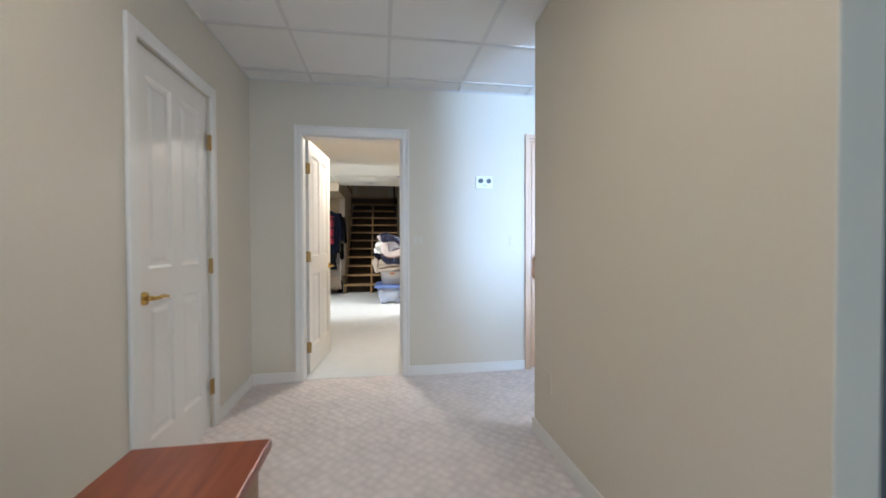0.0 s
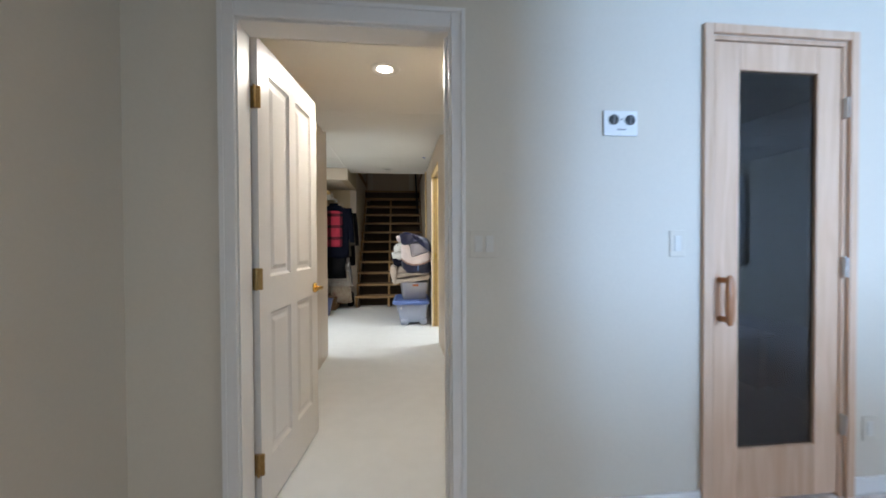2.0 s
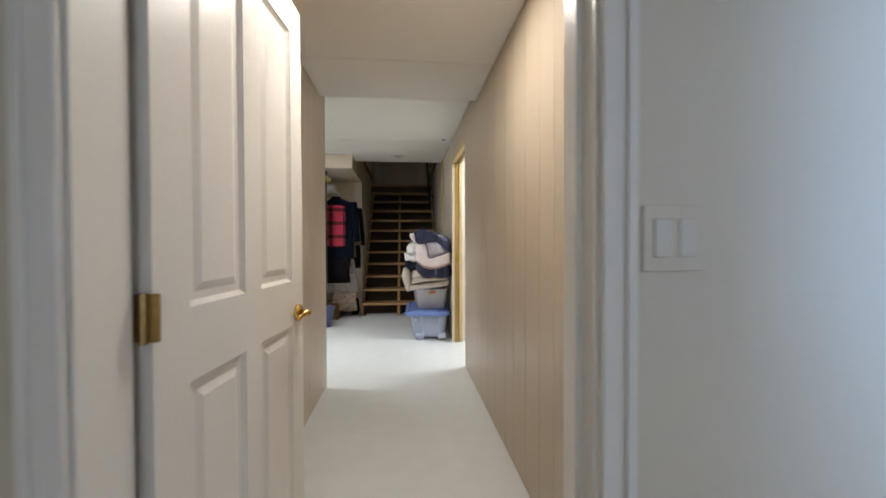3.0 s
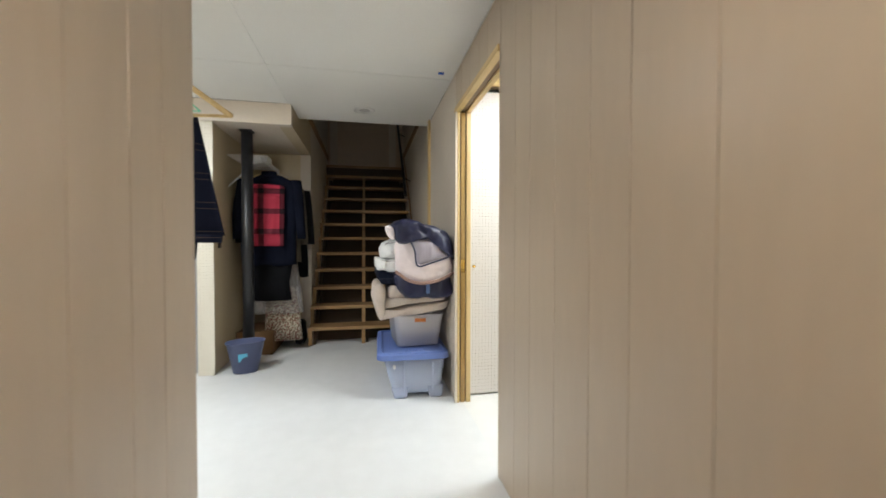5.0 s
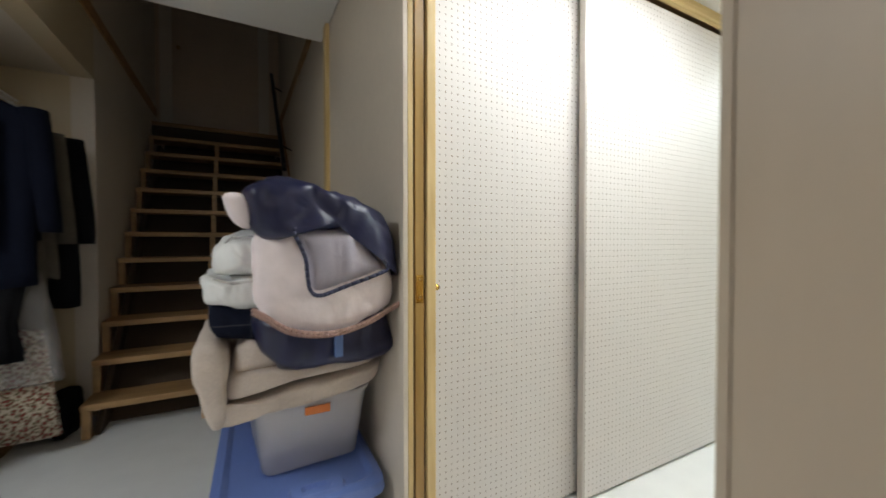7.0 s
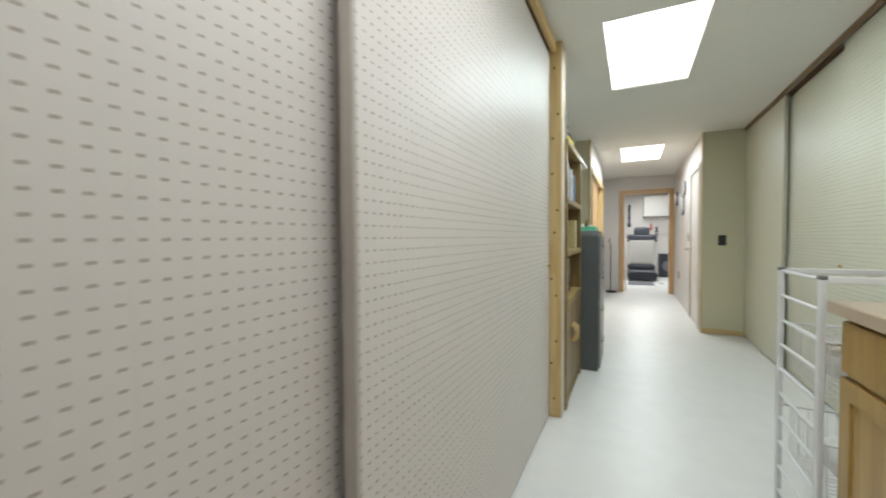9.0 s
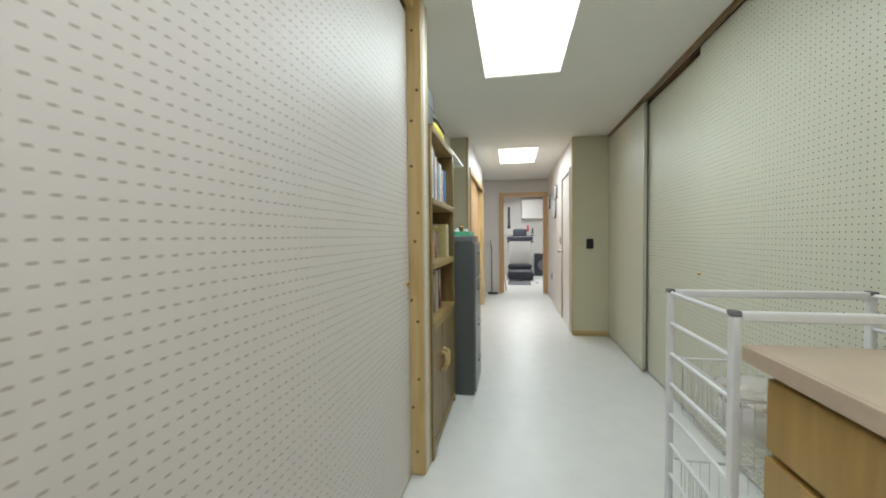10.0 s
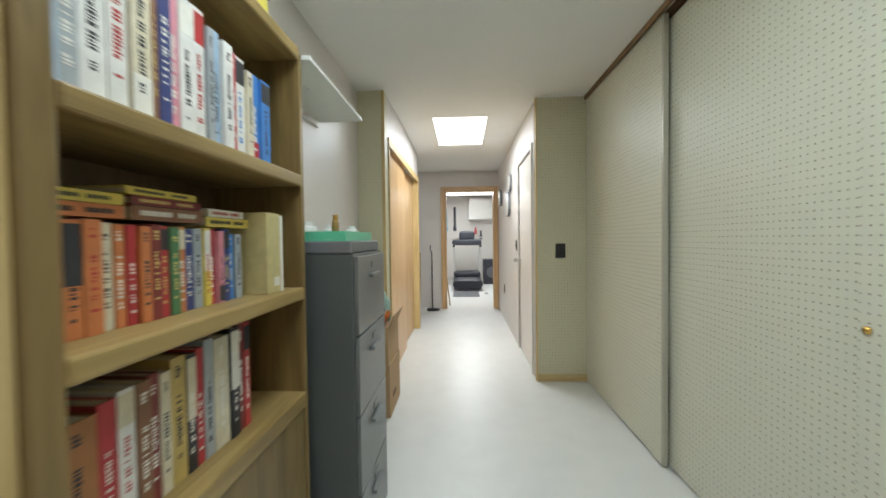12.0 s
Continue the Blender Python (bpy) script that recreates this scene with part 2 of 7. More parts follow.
M["closet"] = shader("closet_panel_paint", (0.55, 0.45, 0.29), 0.4, vary=0.05, grain=30, stain=1.2, bump=0.06, stretch=(1, 1, 0.15))
M["brass"] = shader("brass", (0.72, 0.46, 0.13), 0.22, 1.0, vary=0.08, grain=30, bump=0.02)
M["agedbrass"] = shader("aged_brass", (0.42, 0.27, 0.11), 0.35, 1.0, vary=0.2, grain=60, bump=0.05)
M["nickel"] = shader("nickel", (0.55, 0.54, 0.52), 0.3, 1.0, vary=0.05)
M["black"] = shader("black_plastic", (0.012, 0.012, 0.013), 0.4, vary=0.2)
M["blackpaint"] = shader("black_paint", (0.014, 0.014, 0.015), 0.42, vary=0.3, grain=60, bump=0.2)
M["darkgap"] = shader("dark_gap", (0.02, 0.017, 0.014), 0.9, vary=0.2)
M["creamplastic"] = shader("cream_plastic", (0.64, 0.60, 0.53), 0.4, vary=0.02)
# dim bluish daylight put into a wall colour
M["bluegrey"] = shader("blue_grey_dim_light", (0.09, 0.11, 0.14), 0.5, vary=0.03)
M["plastic"] = shader("white_plastic", (0.74, 0.73, 0.70), 0.35, vary=0.02)
M["wire"] = shader("white_wire", (0.76, 0.77, 0.77), 0.35, vary=0.03)
M["greycap"] = shader("grey_cap", (0.16, 0.16, 0.17), 0.5, vary=0.05)
M["steel"] = shader("grey_enamel_steel", (0.34, 0.35, 0.36), 0.38, 0.35, vary=0.05, grain=300, stain=2, bump=0.03, stretch=(1, 1, 0.05))
M["steeldark"] = shader("dark_grey_steel", (0.10, 0.11, 0.11), 0.42, 0.2, vary=0.1, grain=120, stain=3, bump=0.1)
M["drawersteel"] = shader("drawer_grey_steel", (0.17, 0.18, 0.18), 0.35, 0.3, vary=0.08, grain=120, stain=3, bump=0.05)
M["dkglass"] = shader("dark_door_glass", (0.012, 0.012, 0.014), 0.08, vary=0.2, stain=4)
M["chrome"] = shader("chrome", (0.7, 0.7, 0.7), 0.12, 1.0, vary=0.03)
M["glass"] = clear("tinted_glass", (0.22, 0.19, 0.18), 0.0, 1.5)
M["pane"] = clear("window_glass", (0.95, 0.97, 1.0), 0.0, 1.45)
M["tubglass"] = clear("clear_tub_plastic", (0.88, 0.85, 0.84), 0.25, 1.15, 0.35)
M["toteglass"] = clear("pale_blue_tote_plastic", (0.60, 0.67, 0.84), 0.25, 1.15, 0.35)
M["film"] = clear("plastic_film", (0.93, 0.90, 0.88), 0.25, 1.15, 0.75)
M["totelid"] = shader("blue_lid_plastic", (0.13, 0.20, 0.48), 0.4, vary=0.05, grain=60, bump=0.03)
M["binblue"] = shader("slate_blue_plastic", (0.065, 0.080, 0.16), 0.4, vary=0.06, grain=80, bump=0.03)
M["navy"] = shader("navy_vinyl", (0.010, 0.012, 0.045), 0.34, vary=0.3, grain=20, stain=9, bump=0.4, depth=0.006)
M["bluestripe"] = shader("blue_webbing", (0.09, 0.15, 0.32), 0.6)
M["pinkcloth"] = shader("pale_pink_comforter", (0.80, 0.70, 0.70), 0.75, vary=0.08, grain=25, stain=9, bump=0.5, depth=0.008)
M["mesh"] = shader("grey_mesh_window", (0.36, 0.33, 0.38), 0.5, vary=0.12, grain=300, bump=0.3)
M["piping"] = shader("tan_piping", (0.36, 0.22, 0.18), 0.6)
M["beige"] = shader("beige_blanket", (0.54, 0.46, 0.40), 0.95, vary=0.10, grain=120, stain=9, bump=0.6, depth=0.004, gloss=0.1)
M["whitebag"] = shader("white_bag", (0.78, 0.78, 0.76), 0.5, vary=0.06, grain=20, stain=9, bump=0.5, depth=0.006)
M["inside"] = shader("folded_linens", (0.74, 0.68, 0.70), 0.9, vary=0.3, grain=14, stain=6, bump=0.6, depth=0.01)
M["coat"] = shader("navy_wool", (0.005, 0.0065, 0.014), 0.95, vary=0.25, grain=120, stain=5, bump=0.5, gloss=0.1)
M["blackcloth"] = shader("black_cloth", (0.006, 0.006, 0.007), 0.95, vary=0.3, grain=120, stain=5, bump=0.4, gloss=0.1)
M["greycloth"] = shader("taupe_cloth", (0.10, 0.085, 0.065), 0.95, vary=0.2, grain=120, stain=5, bump=0.4, gloss=0.1)
M["plaid"] = plaid_shader("red_plaid_wool", (0.36, 0.035, 0.06), (0.022, 0.014, 0.018), 0.20, 0.026)
M["denim"] = plaid_shader("dark_denim", (0.009, 0.011, 0.022), (0.07, 0.07, 0.08), 0.13, 0.0018)
M["jeans"] = plaid_shader("indigo_denim", (0.007, 0.009, 0.020), (0.085, 0.06, 0.045), 0.14, 0.0016, ("Z", "Z"))
M["floral"] = floral_shader()
M["leather"] = shader("brown_leather", (0.075, 0.036, 0.022), 0.4, vary=0.25, grain=80, stain=3, bump=0.3)
M["cardboard"] = shader("cardboard", (0.42, 0.28, 0.15), 0.85, vary=0.08, grain=60, stain=4, bump=0.15)
M["brownbox"] = shader("brown_box", (0.16, 0.085, 0.035), 0.8, vary=0.15, grain=60, stain=4)
M["page"] = shader("book_pages", (0.66, 0.60, 0.46), 0.9, vary=0.08, grain=300, bump=0.3, stretch=(6, 0.5, 0.5))
M["green"] = shader("mint_plastic", (0.12, 0.52, 0.32), 0.4, vary=0.05)
M["yellow"] = shader("yellow_print", (0.62, 0.53, 0.09), 0.5, vary=0.2, grain=14, stain=9)
M["orange"] = shader("orange_plastic", (0.75, 0.22, 0.05), 0.4)
M["blue"] = shader("blue_plastic", (0.03, 0.12, 0.50), 0.35)
M["red"] = shader("red_plastic", (0.55, 0.03, 0.03), 0.35)
M["skyblue"] = shader("light_blue_label", (0.10, 0.42, 0.62), 0.4)
M["pinklabel"] = shader("red_label", (0.62, 0.10, 0.10), 0.4)
M["screen"] = shader("lcd_green", (0.12, 0.20, 0.13), 0.3)
M["sheer"] = shader("sheer_curtain", (0.80, 0.80, 0.82), 0.8, vary=0.05)
M["leaf"] = shader("leaf_green", (0.06, 0.13, 0.035), 0.6, vary=0.4, grain=10)
# dark brown that carries the shade behind the open steps
M["stairshade"] = shader("stair_shade_brown", (0.07, 0.045, 0.027), 0.8, vary=0.15)
M["darkstair"] = shader("stairwell_paint", (0.58, 0.46, 0.35), 0.7, vary=0.06)
M["matgrey"] = shader("grey_mat", (0.13, 0.13, 0.14), 0.8)
M["tread_black"] = shader("charcoal_plastic", (0.03, 0.033, 0.045), 0.45)
M["tubeglow"] = glow("diffuser_glow", (1.0, 0.99, 0.96), 5.0)
M["canglow"] = glow("lamp_glow", (1.0, 0.9, 0.75), 14.0)
M["canoff"] = shader("lamp_lens_unlit", (0.45, 0.44, 0.42), 0.4)


def swatch(color, rough=0.5):
    """A printed cover of one colour."""
    key = "print_%d_%d_%d" % tuple(int(c * 99) for c in color)
    if key not in M:
        M[key] = shader(key, color, rough, vary=0.12, grain=40, stain=20, bump=0.05)
    return M[key]

# ---- mesh helpers ----
ORIGIN = {}


def box_in(bm, x0, x1, y0, y1, z0, z1, bevel=0.0, turn=0.0):
    """Adds a box to bm, its edges rounded by bevel, turned about its own upright axis by degrees."""
    c = Vector(((x0 + x1) / 2, (y0 + y1) / 2, (z0 + z1) / 2))
    m = Matrix.Translation(c) @ Matrix.Rotation(radians(turn), 4, "Z") @ Matrix.Diagonal((abs(x1 - x0), abs(y1 - y0), abs(z1 - z0), 1))
    out = bmesh.ops.create_cube(bm, size=1, matrix=m)
    if bevel:
        edges = list({e for v in out["verts"] for e in v.link_edges})
        bmesh.ops.bevel(bm, geom=edges, offset=bevel, segments=2, profile=0.5, affect="EDGES")
    return bm


def boxes(*items, bevel=0.0):
    bm = bmesh.new()
    for it in items:
        box_in(bm, *it[:6], bevel=bevel)
    return bm


def rod_in(bm, a, b, r, sides=12, r2=None):
    """Adds a round bar from a to b."""
    a, b = Vector(a), Vector(b)
    d = b - a
    m = Matrix.Translation((a + b) / 2) @ d.to_track_quat("Z", "Y").to_matrix().to_4x4()
    bmesh.ops.create_cone(bm, cap_ends=True, segments=sides, radius1=r, radius2=r if r2 is None else r2, depth=d.length, matrix=m)
    return bm


def rods(*items, sides=12):
    bm = bmesh.new()
    for a, b, r in items:
        rod_in(bm, a, b, r, sides)
    return bm


def loft(rings, caps=True):
    """A skin over rings of points, each ring closed."""
    bm = bmesh.new()
    vs = [[bm.verts.new(p) for p in ring] for ring in rings]
    k = len(rings[0])
    for lo, hi in zip(vs, vs[1:]):
        for i in range(k):
            bm.faces.new((lo[i], lo[(i + 1) % k], hi[(i + 1) % k], hi[i]))
    if caps:
        bm.faces.new(vs[0][::-1])
        bm.faces.new(vs[-1])
    bmesh.ops.recalc_face_normals(bm, faces=bm.faces)
    return bm


def soft(x0, x1, y0, y1, z0, z1, power=4.0, lumps=0.02, size=5.0, cuts=22, seed=0.0, turn=0.0, lean=0.0):
    """A stuffed or folded form: a box with rounded, uneven faces."""
    bm = bmesh.new()
    bmesh.ops.create_cube(bm, size=2)
    bmesh.ops.subdivide_edges(bm, edges=bm.edges[:], cuts=cuts, use_grid_fill=True)
    c, h = Vector(((x0 + x1) / 2, (y0 + y1) / 2, (z0 + z1) / 2)), Vector(((x1 - x0) / 2, (y1 - y0) / 2, (z1 - z0) / 2))
    spin = Matrix.Rotation(radians(turn), 3, "Z") @ Matrix.Rotation(radians(lean), 3, "Y")
    for v in bm.verts:
        p = v.co.copy()
        n = (abs(p.x) ** power + abs(p.y) ** power + abs(p.z) ** power) ** (1 / power)
        p /= n
        q = Vector((p.x * h.x, p.y * h.y, p.z * h.z))
        w = noise.noise(q * size + Vector((seed, seed * 2, 3))) + 0.45 * noise.noise(q * size * 2.7 + Vector((7, seed, 1))) - 0.7 * abs(noise.noise(q * size * 2.2 + Vector((seed, 4, 9)))) - 0.3 * abs(noise.noise(q * size * 6 + Vector((seed, 1, 5))))
        v.co = c + spin @ (q + p.normalized() * w * lumps)
    return bm


def part(name, bm, material, parent=None, label="", smooth=False):
    """Links bm as one mesh under a thing or a part. Its points are given in the world's metres."""
    base = ORIGIN.get(parent, Vector())
    if parent is not None:
        bmesh.ops.translate(bm, verts=bm.verts, vec=-base)
    me = bpy.data.meshes.new(name)
    bm.to_mesh(me)
    bm.free()
    if smooth:
        for f in me.polygons:
            f.use_smooth = True
    me.materials.append(material)
    ob = new(name, me)
    if parent is not None:
        ob.parent = parent
    ORIGIN[ob] = base
    if label:
        ob["label"] = label
    return ob


def thing(name, at, label, category, group="", kind=""):
    ob = new(name)
    ob.empty_display_size = 0.1
    ob.location = at
    ORIGIN[ob] = Vector(at)
    return tagged(ob, label, category, group, kind)


def setting(name, bm, material, label=""):
    return tagged(part(name, bm, material), label, "", "", "structure")


def lettering(name, text, size, m, material, parent):
    """Flat printed characters."""
    cu = bpy.data.curves.new(name, "FONT")
    cu.body, cu.size, cu.extrude = text, size, 0.0003
    cu.align_x, cu.align_y = "CENTER", "CENTER"
    tmp = bpy.data.objects.new(name, cu)
    scene.collection.objects.link(tmp)
    me = bpy.data.meshes.new_from_object(tmp.evaluated_get(bpy.context.evaluated_depsgraph_get()))
    bpy.data.objects.remove(tmp)
    me.transform(Matrix.Translation(-ORIGIN.get(parent, Vector())) @ m)
    me.materials.append(material)
    ob = new(name, me)
    ob.parent = parent
    return ob


# ---- the large structure ----
XL, YW = -1.075, 3.45          # front room: left wall, door wall
CL, CR = -0.82, 0.385         # corridor: left and right wall
HC, CC, AC = 2.38, 2.39, 2.465  # ceilings: hall, corridor, front room
LC, LCY = 2.288, 5.83         # lower ceiling boards behind the door, and where they end
NY, SY = 7.385, 5.67          # hall: sliding doors on both sides

setting("floor_carpet", boxes((-1.3, 5.7, -3.2, 3.50, -0.12, 0.0)), M["carpet"], "pinkish beige patterned loop carpet")
setting("floor_corridor", boxes((-3.6, CR + 0.05, 3.50, 13.2, -0.12, -0.002)), M["vinyl"], "cream painted smooth floor")
setting("floor_hall", boxes((CR + 0.05, 15.2, 4.0, 9.2, -0.12, -0.002)), M["vinyl_hall"], "glossy off-white vinyl floor")

# door wall with two openings
D0, D1, DT = -0.685, 0.158, 2.045
S0, S1, ST = 1.29, 1.965, 2.08
setting("wall_door", boxes((XL - 0.12, D0, YW, YW + 0.12, 0, AC + 0.1), (D1, S0, YW, YW + 0.12, 0, AC + 0.1), (S1, 5.6, YW, YW + 0.12, 0, AC + 0.1),
                           (D0, D1, YW, YW + 0.12, DT, AC + 0.1), (S0, S1, YW, YW + 0.12, ST, AC + 0.1)), M["cream"], "cream painted plaster wall")
# left wall with the closed door
L0, L1, LT = 2.0, 2.722, 2.045
setting("wall_left", boxes((XL - 0.12, XL, -3.1, L0, 0, AC + 0.1), (XL - 0.12, XL, L1, YW, 0, AC + 0.1), (XL - 0.12, XL, L0, L1, LT, AC + 0.1)), M["cream"], "cream painted plaster wall")
setting("wall_partition", boxes((0.89, 1.01, 0.80, 2.360, 0, AC), bevel=0.004), M["cream"], "cream painted partition with a free end")
# added wall: keeps daylight off the left side, dim blue light in its colour
setting("wall_alcove", boxes((1.25, 1.32, -3.0, 1.07, 0, AC)), M["bluegrey"], "added wall that blocks daylight, coloured like dim blue light")
# back and far side of the front room, with windows
W0, W1, WZ0, WZ1 = 1.55, 3.95, 0.8, 2.1
setting("wall_back", boxes((XL - 0.12, -0.75, -3.12, -3.0, 0, AC + 0.1), (0.55, W0, -3.12, -3.0, 0, AC + 0.1), (-0.75, 0.55, -3.12, -3.0, 0, 0.9), (-0.75, 0.55, -3.12, -3.0, 2.0, AC + 0.1), (W1, 5.6, -3.12, -3.0, 0, AC + 0.1), (W0, W1, -3.12, -3.0, 0, WZ0), (W0, W1, -3.12, -3.0, WZ1, AC + 0.1)), M["cream"], "cream painted wall with a window")
setting("wall_east", boxes((5.5, 5.62, -3.0, -1.6, 0, AC + 0.1), (5.5, 5.62, -0.7, YW, 0, AC + 0.1), (5.5, 5.62, -1.6, -0.7, 0, 0.86), (5.5, 5.62, -1.6, -0.7, 2.19, AC + 0.1)), M["cream"], "cream painted wall with a window")


def window(name, x0, x1, y, z0, z1, turned, label):
    """A window of two sashes with a sill; turned: it stands in the side wall, y then being its x."""
    def at(a0, a1, b0, b1, c0, c1):
        return (b0, b1, a0, a1, c0, c1) if turned else (a0, a1, b0, b1, c0, c1)
    w = thing(name, (y, (x0 + x1) / 2, z0) if turned else ((x0 + x1) / 2, y, z0), label, "window", "", "structure")
    f = 0.05
    part("window_frame", boxes(at(x0, x1, y - 0.03, y + 0.03, z0, z0 + f), at(x0, x1, y - 0.03, y + 0.03, z1 - f, z1), at(x0, x0 + f, y - 0.03, y + 0.03, z0 + f, z1 - f),
                               at(x1 - f, x1, y - 0.03, y + 0.03, z0 + f, z1 - f), at((x0 + x1) / 2 - 0.025, (x0 + x1) / 2 + 0.025, y - 0.03, y + 0.03, z0 + f, z1 - f)), M["white"], w)
    for a0, a1 in ((x0 + f, (x0 + x1) / 2 - 0.025), ((x0 + x1) / 2 + 0.025, x1 - f)):
        p = part("pane", boxes(at(a0, a1, y - 0.003, y + 0.003, z0 + f, z1 - f)), M["pane"], w)
        p.visible_shadow = False
    part("window_sill", boxes(at(x0 - 0.04, x1 + 0.04, y - 0.09 if turned else y + 0.03, y - 0.03 if turned else y + 0.13, z0 - 0.03, z0 - 0.003)), M["white"], w)
    return w


window("window_1", W0, W1, -3.06, WZ0, WZ1, False, "white framed window in the cream wall")
# unseen window, added to hold the fill lamp for the left side
window("window_3", -0.75, 0.55, -3.06, 0.9, 2.0, False, "unseen white framed window added to brighten the front room")
window("window_2", -1.6, -0.7, 5.56, 0.86, 2.19, True, "small white framed window with garden behind")
bm = bmesh.new()
for i in range(500):
    c = Vector((7.2 + random.random() * 0.8, -2.5 + random.random() * 6, 0.3 + random.random() * 2.6))
    m = Matrix.Translation(c) @ Euler((random.random() * 6, random.random() * 6, random.random() * 6)).to_matrix().to_4x4() @ Matrix.Diagonal((0.10, 0.05, 0.01, 1))
    bmesh.ops.create_icosphere(bm, subdivisions=1, radius=1, matrix=m)
tagged(part("hedge_leaves", bm, M["leaf"]), "green garden hedge leaves outside the window", "hedge", "", "stuff")
setting("ground", boxes((5.7, 12, -8, 3.4, -0.3, -0.02)), M["leaf"], "grass outside the window")

# suspended ceiling of the front room: tiles in a metal grid
bm = bmesh.new()
GX, GY, GS = 0.03, 2.645, 0.61
xs = [XL] + [GX + GS * k for k in range(-1, 10) if XL < GX + GS * k < 5.5] + [5.5]
ys = [-3.0] + [GY + GS * k for k in range(-10, 3) if -3.0 < GY + GS * k < YW] + [YW]
for xa, xb in zip(xs, xs[1:]):
    for ya, yb in zip(ys, ys[1:]):
        box_in(bm, xa + 0.012, xb - 0.012, ya + 0.012, yb - 0.012, AC + 0.004, AC + 0.02)
setting("ceiling_tiles", bm, M["tile"], "white textured ceiling tiles")
bm = bmesh.new()
for xa in xs:
    box_in(bm, xa - 0.012, xa + 0.012, -3.0, YW, AC - 0.001, AC + 0.024)
for ya in ys:
    box_in(bm, XL, 5.5, ya - 0.012, ya + 0.012, AC - 0.003, AC + 0.022)
setting("ceiling_grid", bm, M["tbar"], "white metal ceiling grid")
setting("ceiling_deck", boxes((XL - 0.12, 5.62, -3.1, YW + 0.12, AC + 0.1, AC + 0.2)), M["ceil"])

# corridor, laundry and stairwell shell
setting("wall_corridor_left", boxes((CL - 0.12, CL - 0.008, YW + 0.12, 4.36, 0, CC), (CL - 0.12, CL - 0.008, 5.085, 6.012, 0, CC), (CL - 0.12, CL - 0.008, 4.36, 5.085, 2.04, CC)), M["tan"], "tan painted panelled wall")
setting("wall_corridor_right", boxes((CR + 0.008, CR + 0.10, YW + 0.12, 6.374, 0, CC), (CR + 0.008, CR + 0.10, 6.3875, 7.30, 2.135, CC)), M["tan"], "tan painted panelled wall")
setting("wall_stair_right", boxes((CR, CR + 0.10, 7.31, 8.56, 0, CC), (CR + 0.015, CR + 0.10, 8.56, 11.6, 0, 5.2)), M["palewall"], "pale painted panel wall beside the stairs")
setting("wall_stair_left", boxes((-1.02, -0.905, 9.45, 11.6, 0, 5.2)), M["palewall"], "pale panel wall beside the stairs")
setting("wall_closet_back", boxes((-3.5, -1.02, 9.45, 9.6, 0, 2.7)), M["closet"], "tan wall behind the hanging clothes")
setting("wall_stair_top", boxes((-1.02, CR + 0.1, 11.6, 11.7, 0, 5.2)), M["darkstair"], "plain wall at the head of the stairs")
setting("ceiling_stairwell", boxes((-1.02, CR + 0.1, 8.56, 11.7, 5.2, 5.3)), M["darkstair"])
setting("wall_stair_header", boxes((-0.905, CR, 8.56, 8.64, CC + 0.01, 5.2)), M["palewall"])
setting("wall_stair_header_left", boxes((-1.02, -0.905, 8.30, 9.45, 2.208, 5.2)), M["closet"], "tan panel side of the soffit")
setting("wall_laundry_west", boxes((-3.6, -3.5, 3.5, 9.6, 0, 2.7)), M["palewall"])
setting("wall_laundry_south", boxes((-3.5, CL - 0.12, 5.9, 6.012, 0, 2.7)), M["palewall"])
setting("soffit", boxes((-3.5, -0.905, 8.22, 8.30, 2.208, CC), (-3.5, -1.02, 8.30, 9.45, 2.208, CC)), M["palewall"], "tan boxed soffit over the laundry and closet")
# ceiling boards with open joints
bm = bmesh.new()
cy = [LCY, 6.11, 7.45, 8.64]
cx = [-3.5, -2.1, -0.93, CR]
for xa, xb in zip(cx, cx[1:]):
    for ya, yb in zip(cy, cy[1:]):
        g = 0.0012 + 0.001 * random.random()
        dz = 0.004 * random.random()
        box_in(bm, xa + g, xb - g, ya + g, min(yb, 8.219 if xb < -0.9 else 8.64) - g, CC + dz, CC + 0.03)
for xa, xb, ya, yb in ((CL, CR, YW + 0.12, 4.09), (CL, CR, 4.09, 5.21), (CL, CR, 5.21, LCY)):
    g = 0.002 + 0.002 * random.random()
    box_in(bm, xa + g, xb - g, ya + g, yb - g, LC + 0.004 * random.random(), LC + 0.03)
setting("ceiling_corridor", bm, M["ceil"], "off-white ceiling boards with open joints")
setting("ceiling_step", boxes((CL, CR, LCY + 0.001, LCY + 0.02, LC + 0.031, CC + 0.03)), M["ceil"])
setting("ceiling_corridor_deck", boxes((-3.6, CR + 0.1, YW + 0.12, 8.56, CC + 0.034, CC + 0.25), (CL, CR, YW + 0.12, LCY, LC + 0.034, CC + 0.03)), M["darkgap"])

# hall shell
setting("wall_hall_north", boxes((0.5, 5.85, 7.55, 7.65, 0, HC + 0.1)), M["hallwall"], "pale wall behind the shelves")
setting("wall_hall_pegboard_end", boxes((5.85, 5.95, 7.335, 7.55, 0, HC)), M["pegy"], "yellowed pegboard end of the recess")
setting("wall_hall_north_far", boxes((5.95, 6.0, 7.335, 7.45, 0, HC), (6.0, 8.0, 7.335, 7.45, 2.03, HC), (8.1, 9.5, 7.62, 7.72, 0, HC), (8.0, 8.1, 7.34, 7.72, 2.03, HC)), M["hallwall"], "pale wall with sliding doors")
setting("wall_hall_south", boxes((0.5, 6.2, 5.52, 5.60, 0, HC + 0.1)), M["palewall"])
setting("wall_hall_pegboard_south", boxes((6.105, 6.2, 5.60, 6.105, 0, HC)), M["pegy"], "yellowed pegboard end wall with a dark switch")
